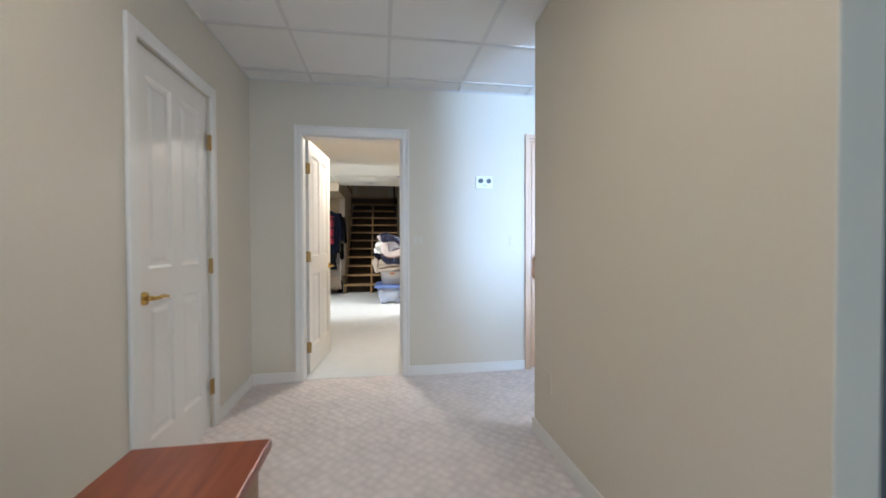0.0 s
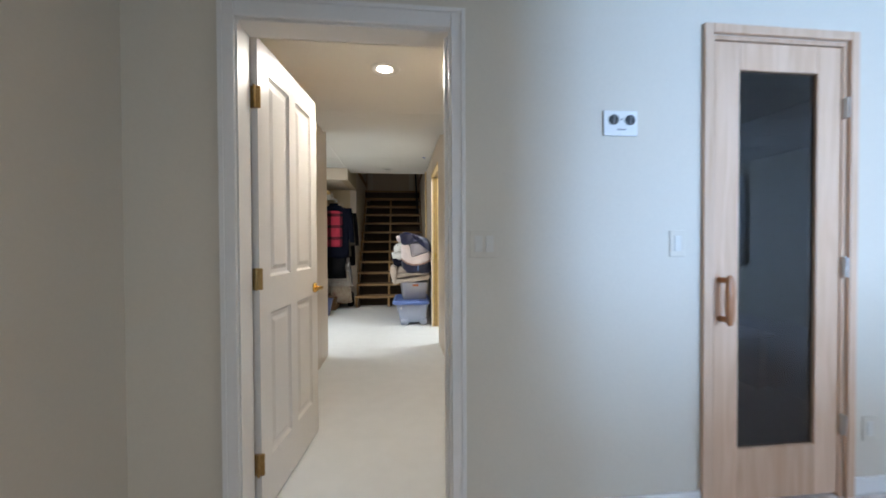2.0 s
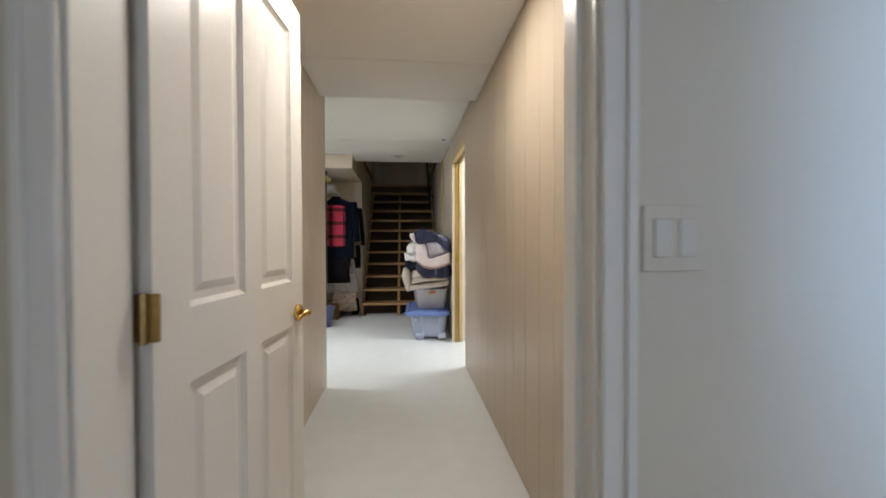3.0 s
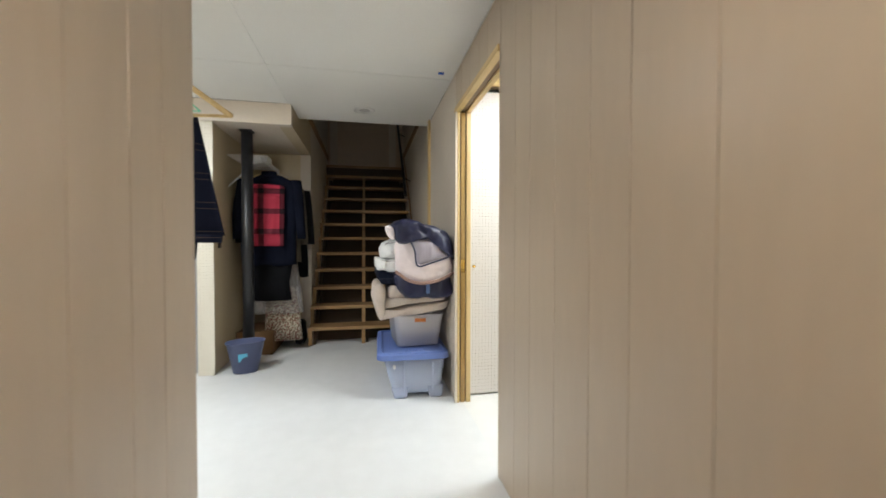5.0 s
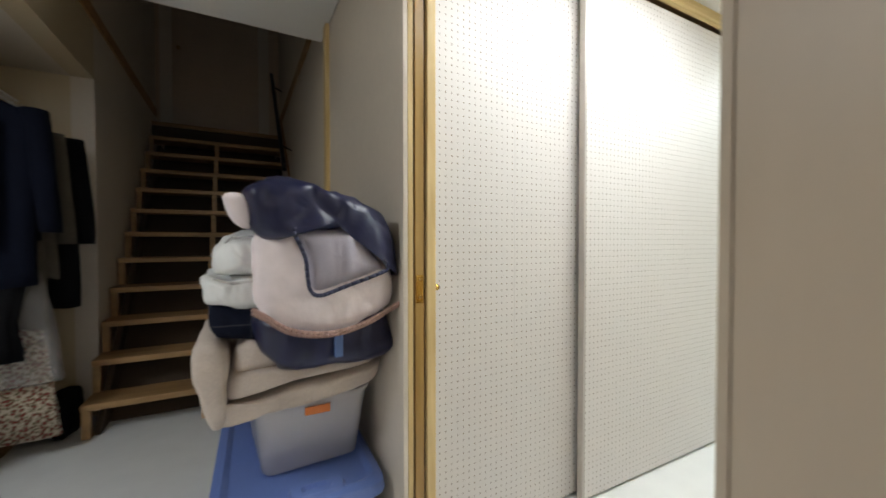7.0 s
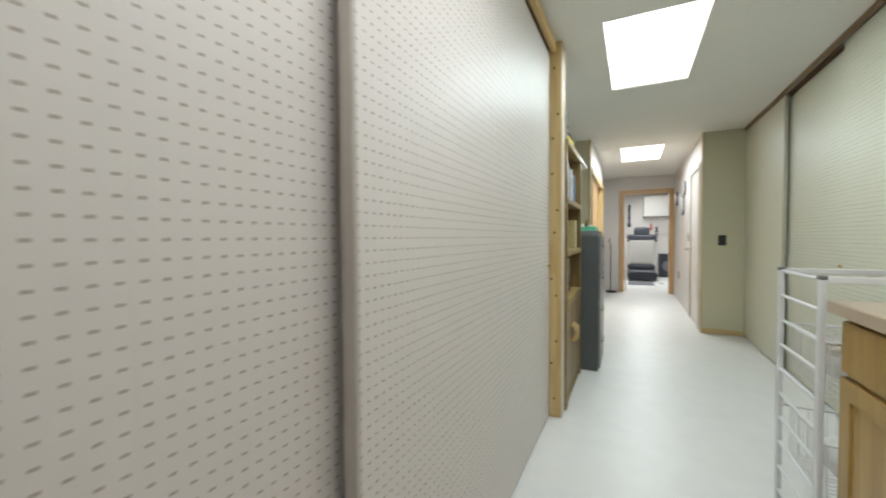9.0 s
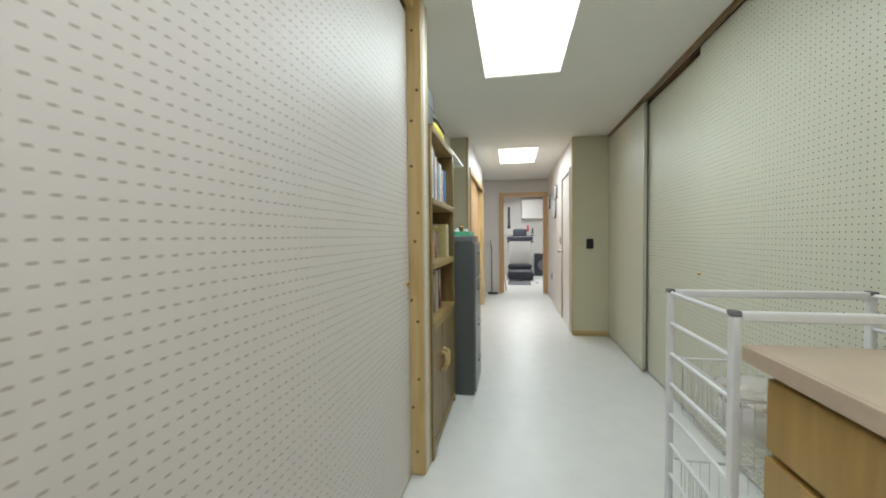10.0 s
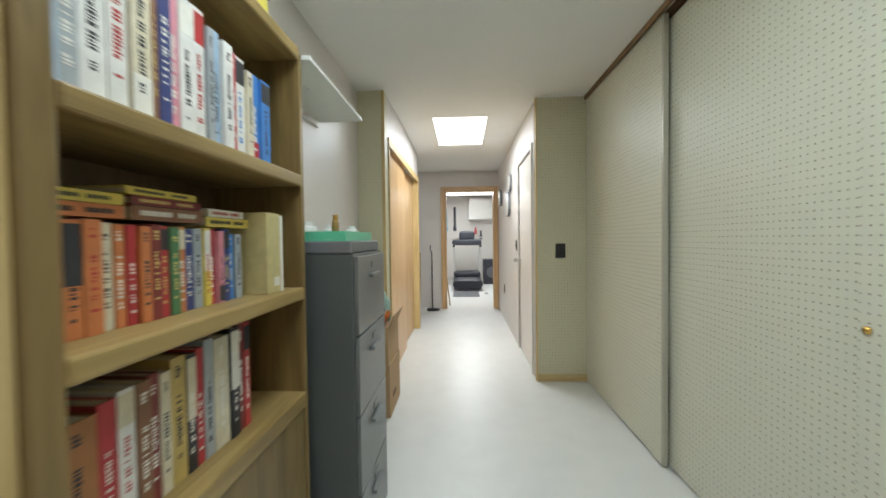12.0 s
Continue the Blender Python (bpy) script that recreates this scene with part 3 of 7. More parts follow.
setting("wall_hall_south_far", boxes((6.205, 6.28, 6.02, 6.113, 0, HC), (7.12, 9.5, 6.02, 6.113, 0, HC), (6.28, 7.12, 6.02, 6.113, 2.03, HC)), M["hallwall"], "pale wall with a white door")
setting("wall_hall_end", boxes((9.5, 9.6, 4.0, 6.16, 0, HC + 0.1), (9.5, 9.6, 7.05, 9.2, 0, HC + 0.1), (9.5, 9.6, 6.16, 7.05, 2.065, HC + 0.1)), M["hallwall"], "pale wall with an open doorway")
setting("wall_hall_west", boxes((CR + 0.10, CR + 0.11, 4.0, 6.386, 0, HC)), M["palewall"])
# hall ceiling with two openings for the light panels
LP = ((0.75, 1.87), (3.06, 4.20), (6.56, 7.66))
LY0, LY1 = 6.475, 7.017
bm = bmesh.new()
x_prev = CR + 0.008
for a, b in LP:
    box_in(bm, x_prev, a, 5.4, 7.75, HC, HC + 0.05)
    box_in(bm, a, b, 5.4, LY0, HC, HC + 0.05)
    box_in(bm, a, b, LY1, 7.75, HC, HC + 0.05)
    x_prev = b
box_in(bm, x_prev, 9.5, 5.4, 7.75, HC, HC + 0.05)
setting("ceiling_hall", bm, M["ceil"], "off-white smooth hall ceiling")
setting("ceiling_hall_deck", boxes((CR + 0.1, 9.6, 5.4, 7.75, HC + 0.12, HC + 0.2)), M["ceil"])
# far room
setting("wall_workroom", boxes((14.0, 14.1, 4.0, 9.2, 0, 2.6), (9.6, 14.0, 3.95, 4.05, 0, 2.6), (9.6, 14.0, 9.15, 9.25, 0, 2.6)), M["white"], "white workroom walls")
setting("ceiling_workroom", boxes((9.6, 14.1, 4.0, 9.2, 2.5, 2.6)), M["trackbrown"], "dark open ceiling of the workroom")


# ---- doors, casings and trim ----
def casing(parent, bars, material, bevel=0.004):
    for b in bars:
        part("casing", boxes(b, bevel=bevel), material, parent)


def hinge(parent, x, y, z, material, out=(1, 0)):
    """A butt hinge: two leaves and a knuckle."""
    h = part("hinge", boxes((x - 0.004, x + 0.004, y - 0.022, y + 0.022, z - 0.045, z + 0.045), bevel=0.001), material, parent, "")
    part("knuckle", rods(((x + out[0] * 0.007, y + out[1] * 0.007, z - 0.047), (x + out[0] * 0.007, y + out[1] * 0.007, z + 0.047), 0.0065)), material, h)
    return h


def panel_leaf(parent, width, material, m, height=2.03, thick=0.035):
    """A moulded door leaf with two tall panels above two short ones, from the hinge corner along x."""
    def put(name, bm, mat=material, under=parent):
        bmesh.ops.transform(bm, matrix=m, verts=bm.verts)
        return part(name, bm, mat, under)
    s, mid, top, bot, lock = 0.105, 0.09, 0.12, 0.22, (0.86, 1.02)
    xa, xb = width / 2 - mid / 2, width / 2 + mid / 2
    leaf = put("leaf", boxes((0, s, 0, thick, 0, height), (width - s, width, 0, thick, 0, height), (s, width - s, 0, thick, 0, bot), (s, width - s, 0, thick, height - top, height),
                             (s, width - s, 0, thick, *lock), (xa, xb, 0, thick, bot, lock[0]), (xa, xb, 0, thick, lock[1], height - top)))
    for x0, x1 in ((s, xa), (xb, width - s)):
        for z0, z1 in ((bot, lock[0]), (lock[1], height - top)):
            rings = []
            for inset, y in ((0.0, 0.002), (0.012, 0.011), (0.030, 0.011), (0.050, 0.004)):
                rings.append([(x0 + inset, y, z0 + inset), (x1 - inset, y, z0 + inset), (x1 - inset, y, z1 - inset), (x0 + inset, y, z1 - inset)])
            for inset, y in ((0.050, thick - 0.004), (0.030, thick - 0.011), (0.012, thick - 0.011), (0.0, thick - 0.002)):
                rings.append([(x0 + inset, y, z0 + inset), (x1 - inset, y, z0 + inset), (x1 - inset, y, z1 - inset), (x0 + inset, y, z1 - inset)])
            front = loft(rings[:4], caps=False)
            front.faces.new([v for v in front.verts if abs(v.co.y - 0.004) < 1e-6])
            rear = [[front.verts.new(p) for p in r] for r in rings[4:]]
            front.faces.new(rear[0])
            for lo, hi in zip(rear, rear[1:]):
                for i in range(4):
                    front.faces.new((lo[i], lo[(i + 1) % 4], hi[(i + 1) % 4], hi[i]))
            bmesh.ops.recalc_face_normals(front, faces=front.faces)
            bmesh.ops.transform(front, matrix=m, verts=front.verts)
            part("panel", front, material, leaf)
    return leaf


def lever(parent, base, out, along, material):
    """A lever handle: rose, neck and a curved lever."""
    b, o, a = Vector(base), Vector(out), Vector(along)
    bm = rods((b, b + o * 0.012, 0.030), (b + o * 0.012, b + o * 0.045, 0.011), sides=20)
    h = part("door_handle", bm, material, parent, "brass lever handle", True)
    pts = [b + o * 0.045, b + o * 0.052 + a * 0.03, b + o * 0.050 + a * 0.07 + Vector((0, 0, 0.004)), b + o * 0.046 + a * 0.11 - Vector((0, 0, 0.004))]
    bm = bmesh.new()
    for p, q, r in zip(pts, pts[1:], (0.010, 0.009, 0.008)):
        rod_in(bm, p, q, r, 12, r * 0.92)
        bmesh.ops.create_icosphere(bm, subdivisions=2, radius=r, matrix=Matrix.Translation(q))
    part("lever", bm, material, h, "", True)


# door to the corridor, standing open
door1 = thing("door_1", (D0, YW + 0.12, 0), "white four-panel door standing open into the corridor", "door", "", "structure")
m1 = Matrix.Translation((D0 + 0.004, YW + 0.146, 0.012)) @ Matrix.Rotation(radians(84.5), 4, "Z") @ Matrix.Translation((0, -0.035, 0))
panel_leaf(door1, 0.765, M["doorwhite"], m1)
for hz in (0.245, 1.03, 1.79):
    hg = part("hinge", boxes((D0 + 0.010, D0 + 0.052, YW + 0.136, YW + 0.145, hz - 0.045, hz + 0.045), bevel=0.001), M["agedbrass"], door1)
    part("knuckle", rods(((D0 + 0.030, YW + 0.131, hz - 0.047), (D0 + 0.030, YW + 0.131, hz + 0.047), 0.0065)), M["agedbrass"], hg)
lev = m1 @ Vector((0.705, 0.0, 0.90))
ax = (m1.to_3x3() @ Vector((-1, 0, 0))).normalized()
nrm = (m1.to_3x3() @ Vector((0, -1, 0))).normalized()
lever(door1, lev, nrm, ax, M["brass"])
lever(door1, m1 @ Vector((0.705, 0.035, 0.90)), -nrm, ax, M["brass"])
casing(door1, ((D0 - 0.046, D0 + 0.012, YW - 0.018, YW - 0.001, 0, DT + 0.066), (D1 - 0.012, D1 + 0.046, YW - 0.018, YW - 0.001, 0, DT + 0.066),
               (D0 + 0.012, D1 - 0.012, YW - 0.018, YW - 0.001, DT - 0.012, DT + 0.066)), M["white"])
casing(door1, ((D0 - 0.046, D0 - 0.028, YW - 0.024, YW - 0.0185, 0, DT + 0.066), (D1 + 0.028, D1 + 0.046, YW - 0.024, YW - 0.0185, 0, DT + 0.066), (D0 - 0.028, D1 + 0.028, YW - 0.024, YW - 0.0185, DT + 0.048, DT + 0.066)), M["white"], 0.002)
part("jamb", boxes((D0 + 0.001, D0 + 0.018, YW - 0.0005, YW + 0.121, 0, DT)), M["white"], door1)
part("jamb", boxes((D1 - 0.018, D1 - 0.001, YW - 0.0005, YW + 0.125, 0, DT)), M["white"], door1)
part("jamb", boxes((D0 + 0.018, D1 - 0.018, YW - 0.0005, YW + 0.125, DT - 0.018, DT - 0.001)), M["white"], door1)
part("door_stop", boxes((D1 - 0.030, D1 - 0.018, YW + 0.045, YW + 0.08, 0, DT - 0.018)), M["white"], door1)
part("threshold", boxes((D0 + 0.018, D1 - 0.018, YW + 0.03, YW + 0.075, 0.0, 0.006), bevel=0.002), M["vinyl"], door1)

# closed door in the left wall
door2 = thing("door_2", (XL, L0, 0), "white four-panel door closed in the cream wall", "door", "", "structure")
m2 = Matrix.Translation((XL - 0.012, L0 + 0.004, 0.012)) @ Matrix.Rotation(radians(90), 4, "Z")
panel_leaf(door2, L1 - L0 - 0.008, M["doorwhite"], m2)
for hz in (0.262, 1.01, 1.765):
    hinge(door2, XL + 0.006, L1 - 0.012, hz, M["agedbrass"])
lever(door2, (XL - 0.012, L0 + 0.065, 0.90), (1, 0, 0), (0, 1, 0), M["brass"])
casing(door2, ((XL + 0.001, XL + 0.018, L0 - 0.068, L0 - 0.001, 0, LT + 0.068), (XL + 0.001, XL + 0.018, L1 + 0.001, L1 + 0.068, 0, LT + 0.068), (XL + 0.001, XL + 0.018, L0 - 0.001, L1 + 0.001, LT + 0.001, LT + 0.068)), M["white"])

# sauna door: fir frame round dark glass
door3 = thing("door_3", (S0, YW, 0), "pale fir sauna door with a tall dark glass", "door", "", "structure")
casing(door3, ((S0 - 0.043, S0 - 0.001, YW - 0.020, YW - 0.001, 0, ST + 0.04), (S1 + 0.001, S1 + 0.043, YW - 0.020, YW - 0.001, 0, ST + 0.04), (S0 - 0.001, S1 + 0.001, YW - 0.020, YW - 0.001, ST + 0.001, ST + 0.04)), M["sauna"])
part("jamb", boxes((S0 + 0.001, S0 + 0.02, YW, YW + 0.11, 0, ST)), M["sauna"], door3)
part("jamb", boxes((S1 - 0.02, S1 - 0.001, YW, YW + 0.11, 0, ST)), M["sauna"], door3)
part("jamb", boxes((S0 + 0.02, S1 - 0.02, YW, YW + 0.11, ST - 0.02, ST)), M["sauna"], door3)
a0, a1, g0, g1 = S0 + 0.024, S1 - 0.024, 1.434, 1.822
for nm, b in (("stile", (a0, g0, YW + 0.004, YW + 0.044, 0.015, ST - 0.024)), ("stile", (g1, a1, YW + 0.004, YW + 0.044, 0.015, ST - 0.024)),
              ("rail", (g0, g1, YW + 0.004, YW + 0.044, 0.015, 0.25)), ("rail", (g0, g1, YW + 0.004, YW + 0.044, 1.935, ST - 0.024))):
    part(nm, boxes(b, bevel=0.003), M["sauna"], door3)
part("pane", boxes((g0, g1, YW + 0.018, YW + 0.024, 0.25, 1.935)), M["glass"], door3, "dark reflecting glass")
bm = rods(((1.345, YW + 0.004, 0.84), (1.345, YW - 0.045, 0.84), 0.013), ((1.345, YW + 0.004, 1.01), (1.345, YW - 0.045, 1.01), 0.013))
hd = part("door_handle", bm, M["handlewood"], door3, "turned wooden pull handle", True)
part("grip", soft(1.327, 1.363, YW - 0.062, YW - 0.034, 0.815, 1.035, 3, 0.0, 1, 8), M["handlewood"], hd, "", True)
for hz in (0.34, 1.06, 1.78):
    hinge(door3, S1 - 0.016, YW - 0.002, hz, M["nickel"], (0, -1))
# sauna room behind the glass, its darkness put into the board colour
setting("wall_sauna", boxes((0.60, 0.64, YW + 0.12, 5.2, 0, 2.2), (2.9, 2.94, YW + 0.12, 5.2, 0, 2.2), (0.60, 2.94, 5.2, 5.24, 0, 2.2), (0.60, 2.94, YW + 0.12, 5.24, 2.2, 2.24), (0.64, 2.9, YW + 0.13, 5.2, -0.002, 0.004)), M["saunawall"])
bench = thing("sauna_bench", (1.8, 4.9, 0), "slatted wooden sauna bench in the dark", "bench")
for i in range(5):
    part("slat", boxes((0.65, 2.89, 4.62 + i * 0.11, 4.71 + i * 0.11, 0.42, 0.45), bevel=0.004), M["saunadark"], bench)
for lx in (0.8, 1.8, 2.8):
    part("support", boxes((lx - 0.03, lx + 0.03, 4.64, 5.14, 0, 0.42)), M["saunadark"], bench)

# varnished door in the corridor
door4 = thing("door_4", (CL, 4.33, 0), "varnished golden slab door with stained trim", "door", "", "structure")
part("leaf", boxes((CL - 0.045, CL - 0.005, 4.365, 5.08, 0.01, 2.035), bevel=0.002), M["varnish"], door4)
casing(door4, ((CL - 0.006, CL + 0.014, 5.082, 5.14, 0, 2.09), (CL - 0.006, CL + 0.014, 4.305, 4.363, 0, 2.09), (CL - 0.006, CL + 0.014, 4.363, 5.082, 2.037, 2.09)), M["redtrim"])

# baseboards of the front room
for b in ((XL + 0.013, D0 - 0.047, YW - 0.013, YW - 0.001, 0, 0.085), (D1 + 0.047, S0 - 0.044, YW - 0.013, YW - 0.001, 0, 0.085), (S1 + 0.044, 5.49, YW - 0.013, YW - 0.001, 0, 0.085),
          (XL + 0.001, XL + 0.013, L1 + 0.069, YW - 0.001, 0, 0.085), (XL + 0.001, XL + 0.013, -2.98, L0 - 0.069, 0, 0.085), (0.878, 0.889, 0.79, 2.371, 0, 0.085), (0.889, 1.021, 2.361, 2.372, 0, 0.085),
          (1.011, 1.022, 0.79, 2.371, 0, 0.085), (0.889, 1.021, 0.788, 0.799, 0, 0.085)):
    setting("baseboard", boxes(b, bevel=0.004), M["white"], "white painted baseboard")

# opening from the corridor to the hall: pine jamb with a slot, header and track
frame1 = thing("door_frame", (CR, 7.30, 0), "yellow pine frame of the pocket door opening", "door frame", "", "structure")
JY = 7.275
part("jamb_strip", boxes((CR - 0.012, CR + 0.004, JY, 7.31, 0, 2.10), bevel=0.002), M["palewall"], frame1, "pale painted edge strip")
part("jamb_strip", boxes((CR + 0.0045, CR + 0.022, JY, 7.31, 0, 2.10), bevel=0.002), M["pine"], frame1)
part("jamb_slot", boxes((CR + 0.0225, CR + 0.0315, JY + 0.018, 7.31, 0, 2.10)), M["trackbrown"], frame1, "dark slot of the pocket")
part("jamb_strip", boxes((CR + 0.032, CR + 0.062, JY + 0.006, 7.31, 0, 2.10), bevel=0.001), M["varnish"], frame1, "darker middle strip")
part("jamb_slot", boxes((CR + 0.0625, CR + 0.0715, JY + 0.018, 7.31, 0, 2.10)), M["trackbrown"], frame1, "dark slot of the pocket")
part("jamb_strip", boxes((CR + 0.072, CR + 0.104, JY, 7.31, 0, 2.10), bevel=0.003), M["pine"], frame1)
part("head", boxes((CR - 0.012, CR + 0.03, 6.388, 7.31, 2.10, 2.135), bevel=0.003), M["piney"], frame1)
part("head", boxes((CR + 0.07, CR + 0.104, 6.388, 7.31, 2.10, 2.135), bevel=0.003), M["piney"], frame1)
part("track", boxes((CR + 0.031, CR + 0.069, 6.388, 7.31, 2.112, 2.135)), M["trackbrown"], frame1, "dark door track")
st = part("strike_plate", boxes((CR + 0.034, CR + 0.060, JY + 0.0035, JY + 0.0058, 0.95, 1.04), bevel=0.0008), M["brass"], frame1, "brass strike plate")
part("dimple", rods(((CR + 0.047, JY + 0.001, 0.968), (CR + 0.047, JY + 0.0034, 0.968), 0.006), ((CR + 0.047, JY + 0.001, 1.026), (CR + 0.047, JY + 0.0034, 1.026), 0.004)), M["agedbrass"], st)
part("stud", boxes((CR - 0.022, CR - 0.001, 8.40, 8.47, 0, CC - 0.001)), M["pine"], frame1, "bare pine edge strip")

# hall, north side: two sliding pegboard doors in a pine frame
slide1 = thing("door_5", (0.9, NY, 0), "white pegboard sliding door", "sliding door", "sliding pegboard doors", "structure")
part("board", boxes((0.49, 0.9027, NY, NY + 0.02, 0.012, 2.30)), M["pegx"], slide1)
part("board", boxes((0.9033, 1.42, NY, NY + 0.02, 0.012, 2.30)), M["pegx"], slide1)
part("pull", rods(((0.542, NY - 0.014, 0.985), (0.542, NY + 0.001, 0.985), 0.011), sides=16), M["brass"], slide1, "small brass finger pull", True)
slide2 = thing("door_6", (2.2, NY - 0.04, 0), "white pegboard sliding door", "sliding door", "sliding pegboard doors", "structure")
part("board", boxes((1.246, 2.10, NY - 0.058, NY - 0.038, 0.012, 2.30)), M["pegx"], slide2)
part("board", boxes((2.1007, 3.145, NY - 0.058, NY - 0.038, 0.012, 2.30)), M["pegx"], slide2)
part("edge_strip", boxes((1.232, 1.246, NY - 0.062, NY - 0.030, 0.012, 2.30), bevel=0.002), M["alu"], slide2, "grey edge strip")
part("pull", rods(((3.10, NY - 0.068, 0.976), (3.10, NY - 0.057, 0.976), 0.009), sides=16), M["brass"], slide2, "small brass finger pull", True)
frame2 = thing("door_frame", (3.15, 7.30, 0), "knotty yellow pine frame of the sliding doors", "door frame", "", "structure")
post = part("post", boxes((3.15, 3.175, 7.256, 7.42, 0, HC - 0.001), bevel=0.002), M["pine"], frame2)
for k in range(11):
    kz = 0.12 + k * 0.205 + 0.05 * math.sin(k * 2.7)
    part("nail_hole", rods(((3.148, 7.297 + 0.02 * math.sin(k * 1.9), kz), (3.151, 7.297 + 0.02 * math.sin(k * 1.9), kz), 0.0075)), M["brownbox"], post)
part("post_face", boxes((3.1755, 3.236, 7.252, 7.40, 0, HC - 0.001)), M["pegx"], frame2, "narrow white pegboard strip")
part("edge_bead", boxes((3.2365, 3.2705, 7.25, 7.40, 0, HC - 0.001), bevel=0.002), M["pine"], frame2)
part("head", boxes((0.49, 3.15, 7.29, 7.318, 2.318, HC - 0.001), bevel=0.002), M["pinex"], frame2)
part("track", boxes((0.49, 3.15, 7.319, 7.42, 2.335, HC - 0.001)), M["trackbrown"], frame2, "dark sliding track")

# hall, south side
slide3 = thing("door_7", (5.5, SY, 0), "cream pegboard sliding door", "sliding door", "sliding pegboard doors", "structure")
part("board", boxes((4.898, 6.10, SY + 0.012, SY + 0.030, 0.012, 2.345)), M["pegs"], slide3)
part("edge_strip", boxes((4.880, 4.897, SY + 0.006, SY + 0.034, 0.012, 2.345), bevel=0.002), M["palestrip"], slide3, "grey edge strip")
slide4 = thing("door_8", (4.4, SY - 0.03, 0), "cream pegboard sliding door set behind its neighbours", "sliding door", "sliding pegboard doors", "structure")
part("board", boxes((3.86, 4.93, SY - 0.028, SY - 0.010, 0.012, 2.325)), M["pegs"], slide4)
slide6 = thing("door_13", (3.3, SY, 0), "cream pegboard sliding door", "sliding door", "sliding pegboard doors", "structure")
part("board", boxes((2.583, 3.30, SY - 0.004, SY + 0.014, 0.012, 2.355)), M["pegs"], slide6)
part("board", boxes((3.301, 3.925, SY - 0.004, SY + 0.014, 0.012, 2.355)), M["pegs"], slide6)
part("pull", rods(((3.90, SY + 0.014, 0.962), (3.90, SY + 0.022, 0.962), 0.010), sides=16), M["brass"], slide6, "small brass finger pull", True)
frame3 = thing("door_frame", (2.54, SY, 0), "brown track and pine post of the sliding doors", "door frame", "", "structure")
part("track", boxes((2.583, 6.10, SY - 0.034, SY - 0.001, 2.352, HC - 0.001)), M["trackbrown"], frame3, "dark sliding track")
part("fascia", boxes((2.583, 6.099, SY + 0.035, SY + 0.050, 2.346, HC - 0.001), bevel=0.002), M["fascia"], frame3, "brown stained fascia strip")
part("post", boxes((2.50, 2.58, 5.60, SY + 0.05, 0, HC - 0.001), bevel=0.003), M["pine"], frame3)
setting("wall_hall_pegboard_side", boxes((0.5, 2.50, 5.601, 5.66, 0, HC)), M["pegs"], "cream pegboard wall behind the counter")
for b in ((6.093, 6.104, 5.66, 6.105, 0, 0.06), ):
    setting("baseboard", boxes(b, bevel=0.002), M["piney"], "yellow pine base strip")
setting("trim", boxes((6.098, 6.135, 6.106, 6.118, 0, HC), bevel=0.002), M["pine"], "pine corner strip")
setting("trim", boxes((5.838, 5.849, 7.335, 7.36, 0, HC), bevel=0.002), M["pine"], "pine corner strip")

# sliding slab doors further down the hall
slide5 = thing("door_9", (7.0, 7.36, 0), "golden birch slab sliding doors", "sliding door", "", "structure")
part("slab", boxes((6.0, 7.05, 7.365, 7.395, 0.01, 2.02), bevel=0.002), M["slab"], slide5)
part("slab", boxes((7.0, 8.0, 7.40, 7.43, 0.01, 2.02), bevel=0.002), M["slab"], slide5)
part("post", boxes((8.0, 8.1, 7.325, 7.45, 0, 2.03), bevel=0.003), M["pine"], slide5)
part("head", boxes((5.96, 8.1, 7.322, 7.334, 1.98, 2.05), bevel=0.002), M["pinex"], slide5)
part("post", boxes((5.96, 6.0, 7.322, 7.334, 0, 1.98), bevel=0.002), M["pine"], slide5)
# white door on the south side
door10 = thing("door_10", (6.70, 6.09, 0), "white panel door beside the hall", "door", "", "structure")
part("leaf", boxes((6.31, 7.09, 6.075, 6.105, 0.01, 2.0), bevel=0.002), M["doorwhite"], door10)
casing(door10, ((6.255, 6.308, 6.1135, 6.128, 0, 2.05), (7.092, 7.145, 6.1135, 6.128, 0, 2.05), (6.308, 7.092, 6.1135, 6.128, 2.0, 2.05)), M["white"])
kn = part("door_handle", rods(((7.03, 6.105, 0.98), (7.03, 6.14, 0.98), 0.010)), M["nickel"], door10, "round nickel knob")
part("knob", soft(7.003, 7.057, 6.14, 6.185, 0.953, 1.007, 2, 0, 1, 5), M["nickel"], kn, "", True)
# end doorway
frame4 = thing("door_frame", (9.5, 6.6, 0), "stained pine frame of the end doorway", "door frame", "", "structure")
for b in ((9.485, 9.61, 6.16, 6.20, 0, 2.065), (9.485, 9.61, 7.01, 7.05, 0, 2.065), (9.485, 9.61, 6.20, 7.01, 2.03, 2.065)):
    part("jamb", boxes(b, bevel=0.003), M["slab"], frame4)
casing(frame4, ((9.482, 9.449, 7.05, 7.10, 0, 2.11), (9.482, 9.449, 6.12, 6.16, 0, 2.11), (9.482, 9.449, 6.16, 7.05, 2.066, 2.11)), M["slab"])
door11 = thing("door_11", (9.62, 6.16, 0), "brown door standing open into the workroom", "door", "", "structure")
part("leaf", boxes((9.62, 10.42, 6.10, 6.14, 0.01, 2.02), bevel=0.002), M["varnish"], door11)


# ---- front room ----
def ring(cx, cy, z, rx, ry, k=24, power=2.0, folds=0.0, waves=0, phase=0.0):
    out = []
    for i in range(k):
        a = 2 * math.pi * i / k
        c, s = math.cos(a), math.sin(a)
        f = 1 + folds * math.sin(waves * a + phase)
        out.append((cx + rx * f * math.copysign(abs(c) ** (2 / power), c), cy + ry * f * math.copysign(abs(s) ** (2 / power), s), z))
    return out


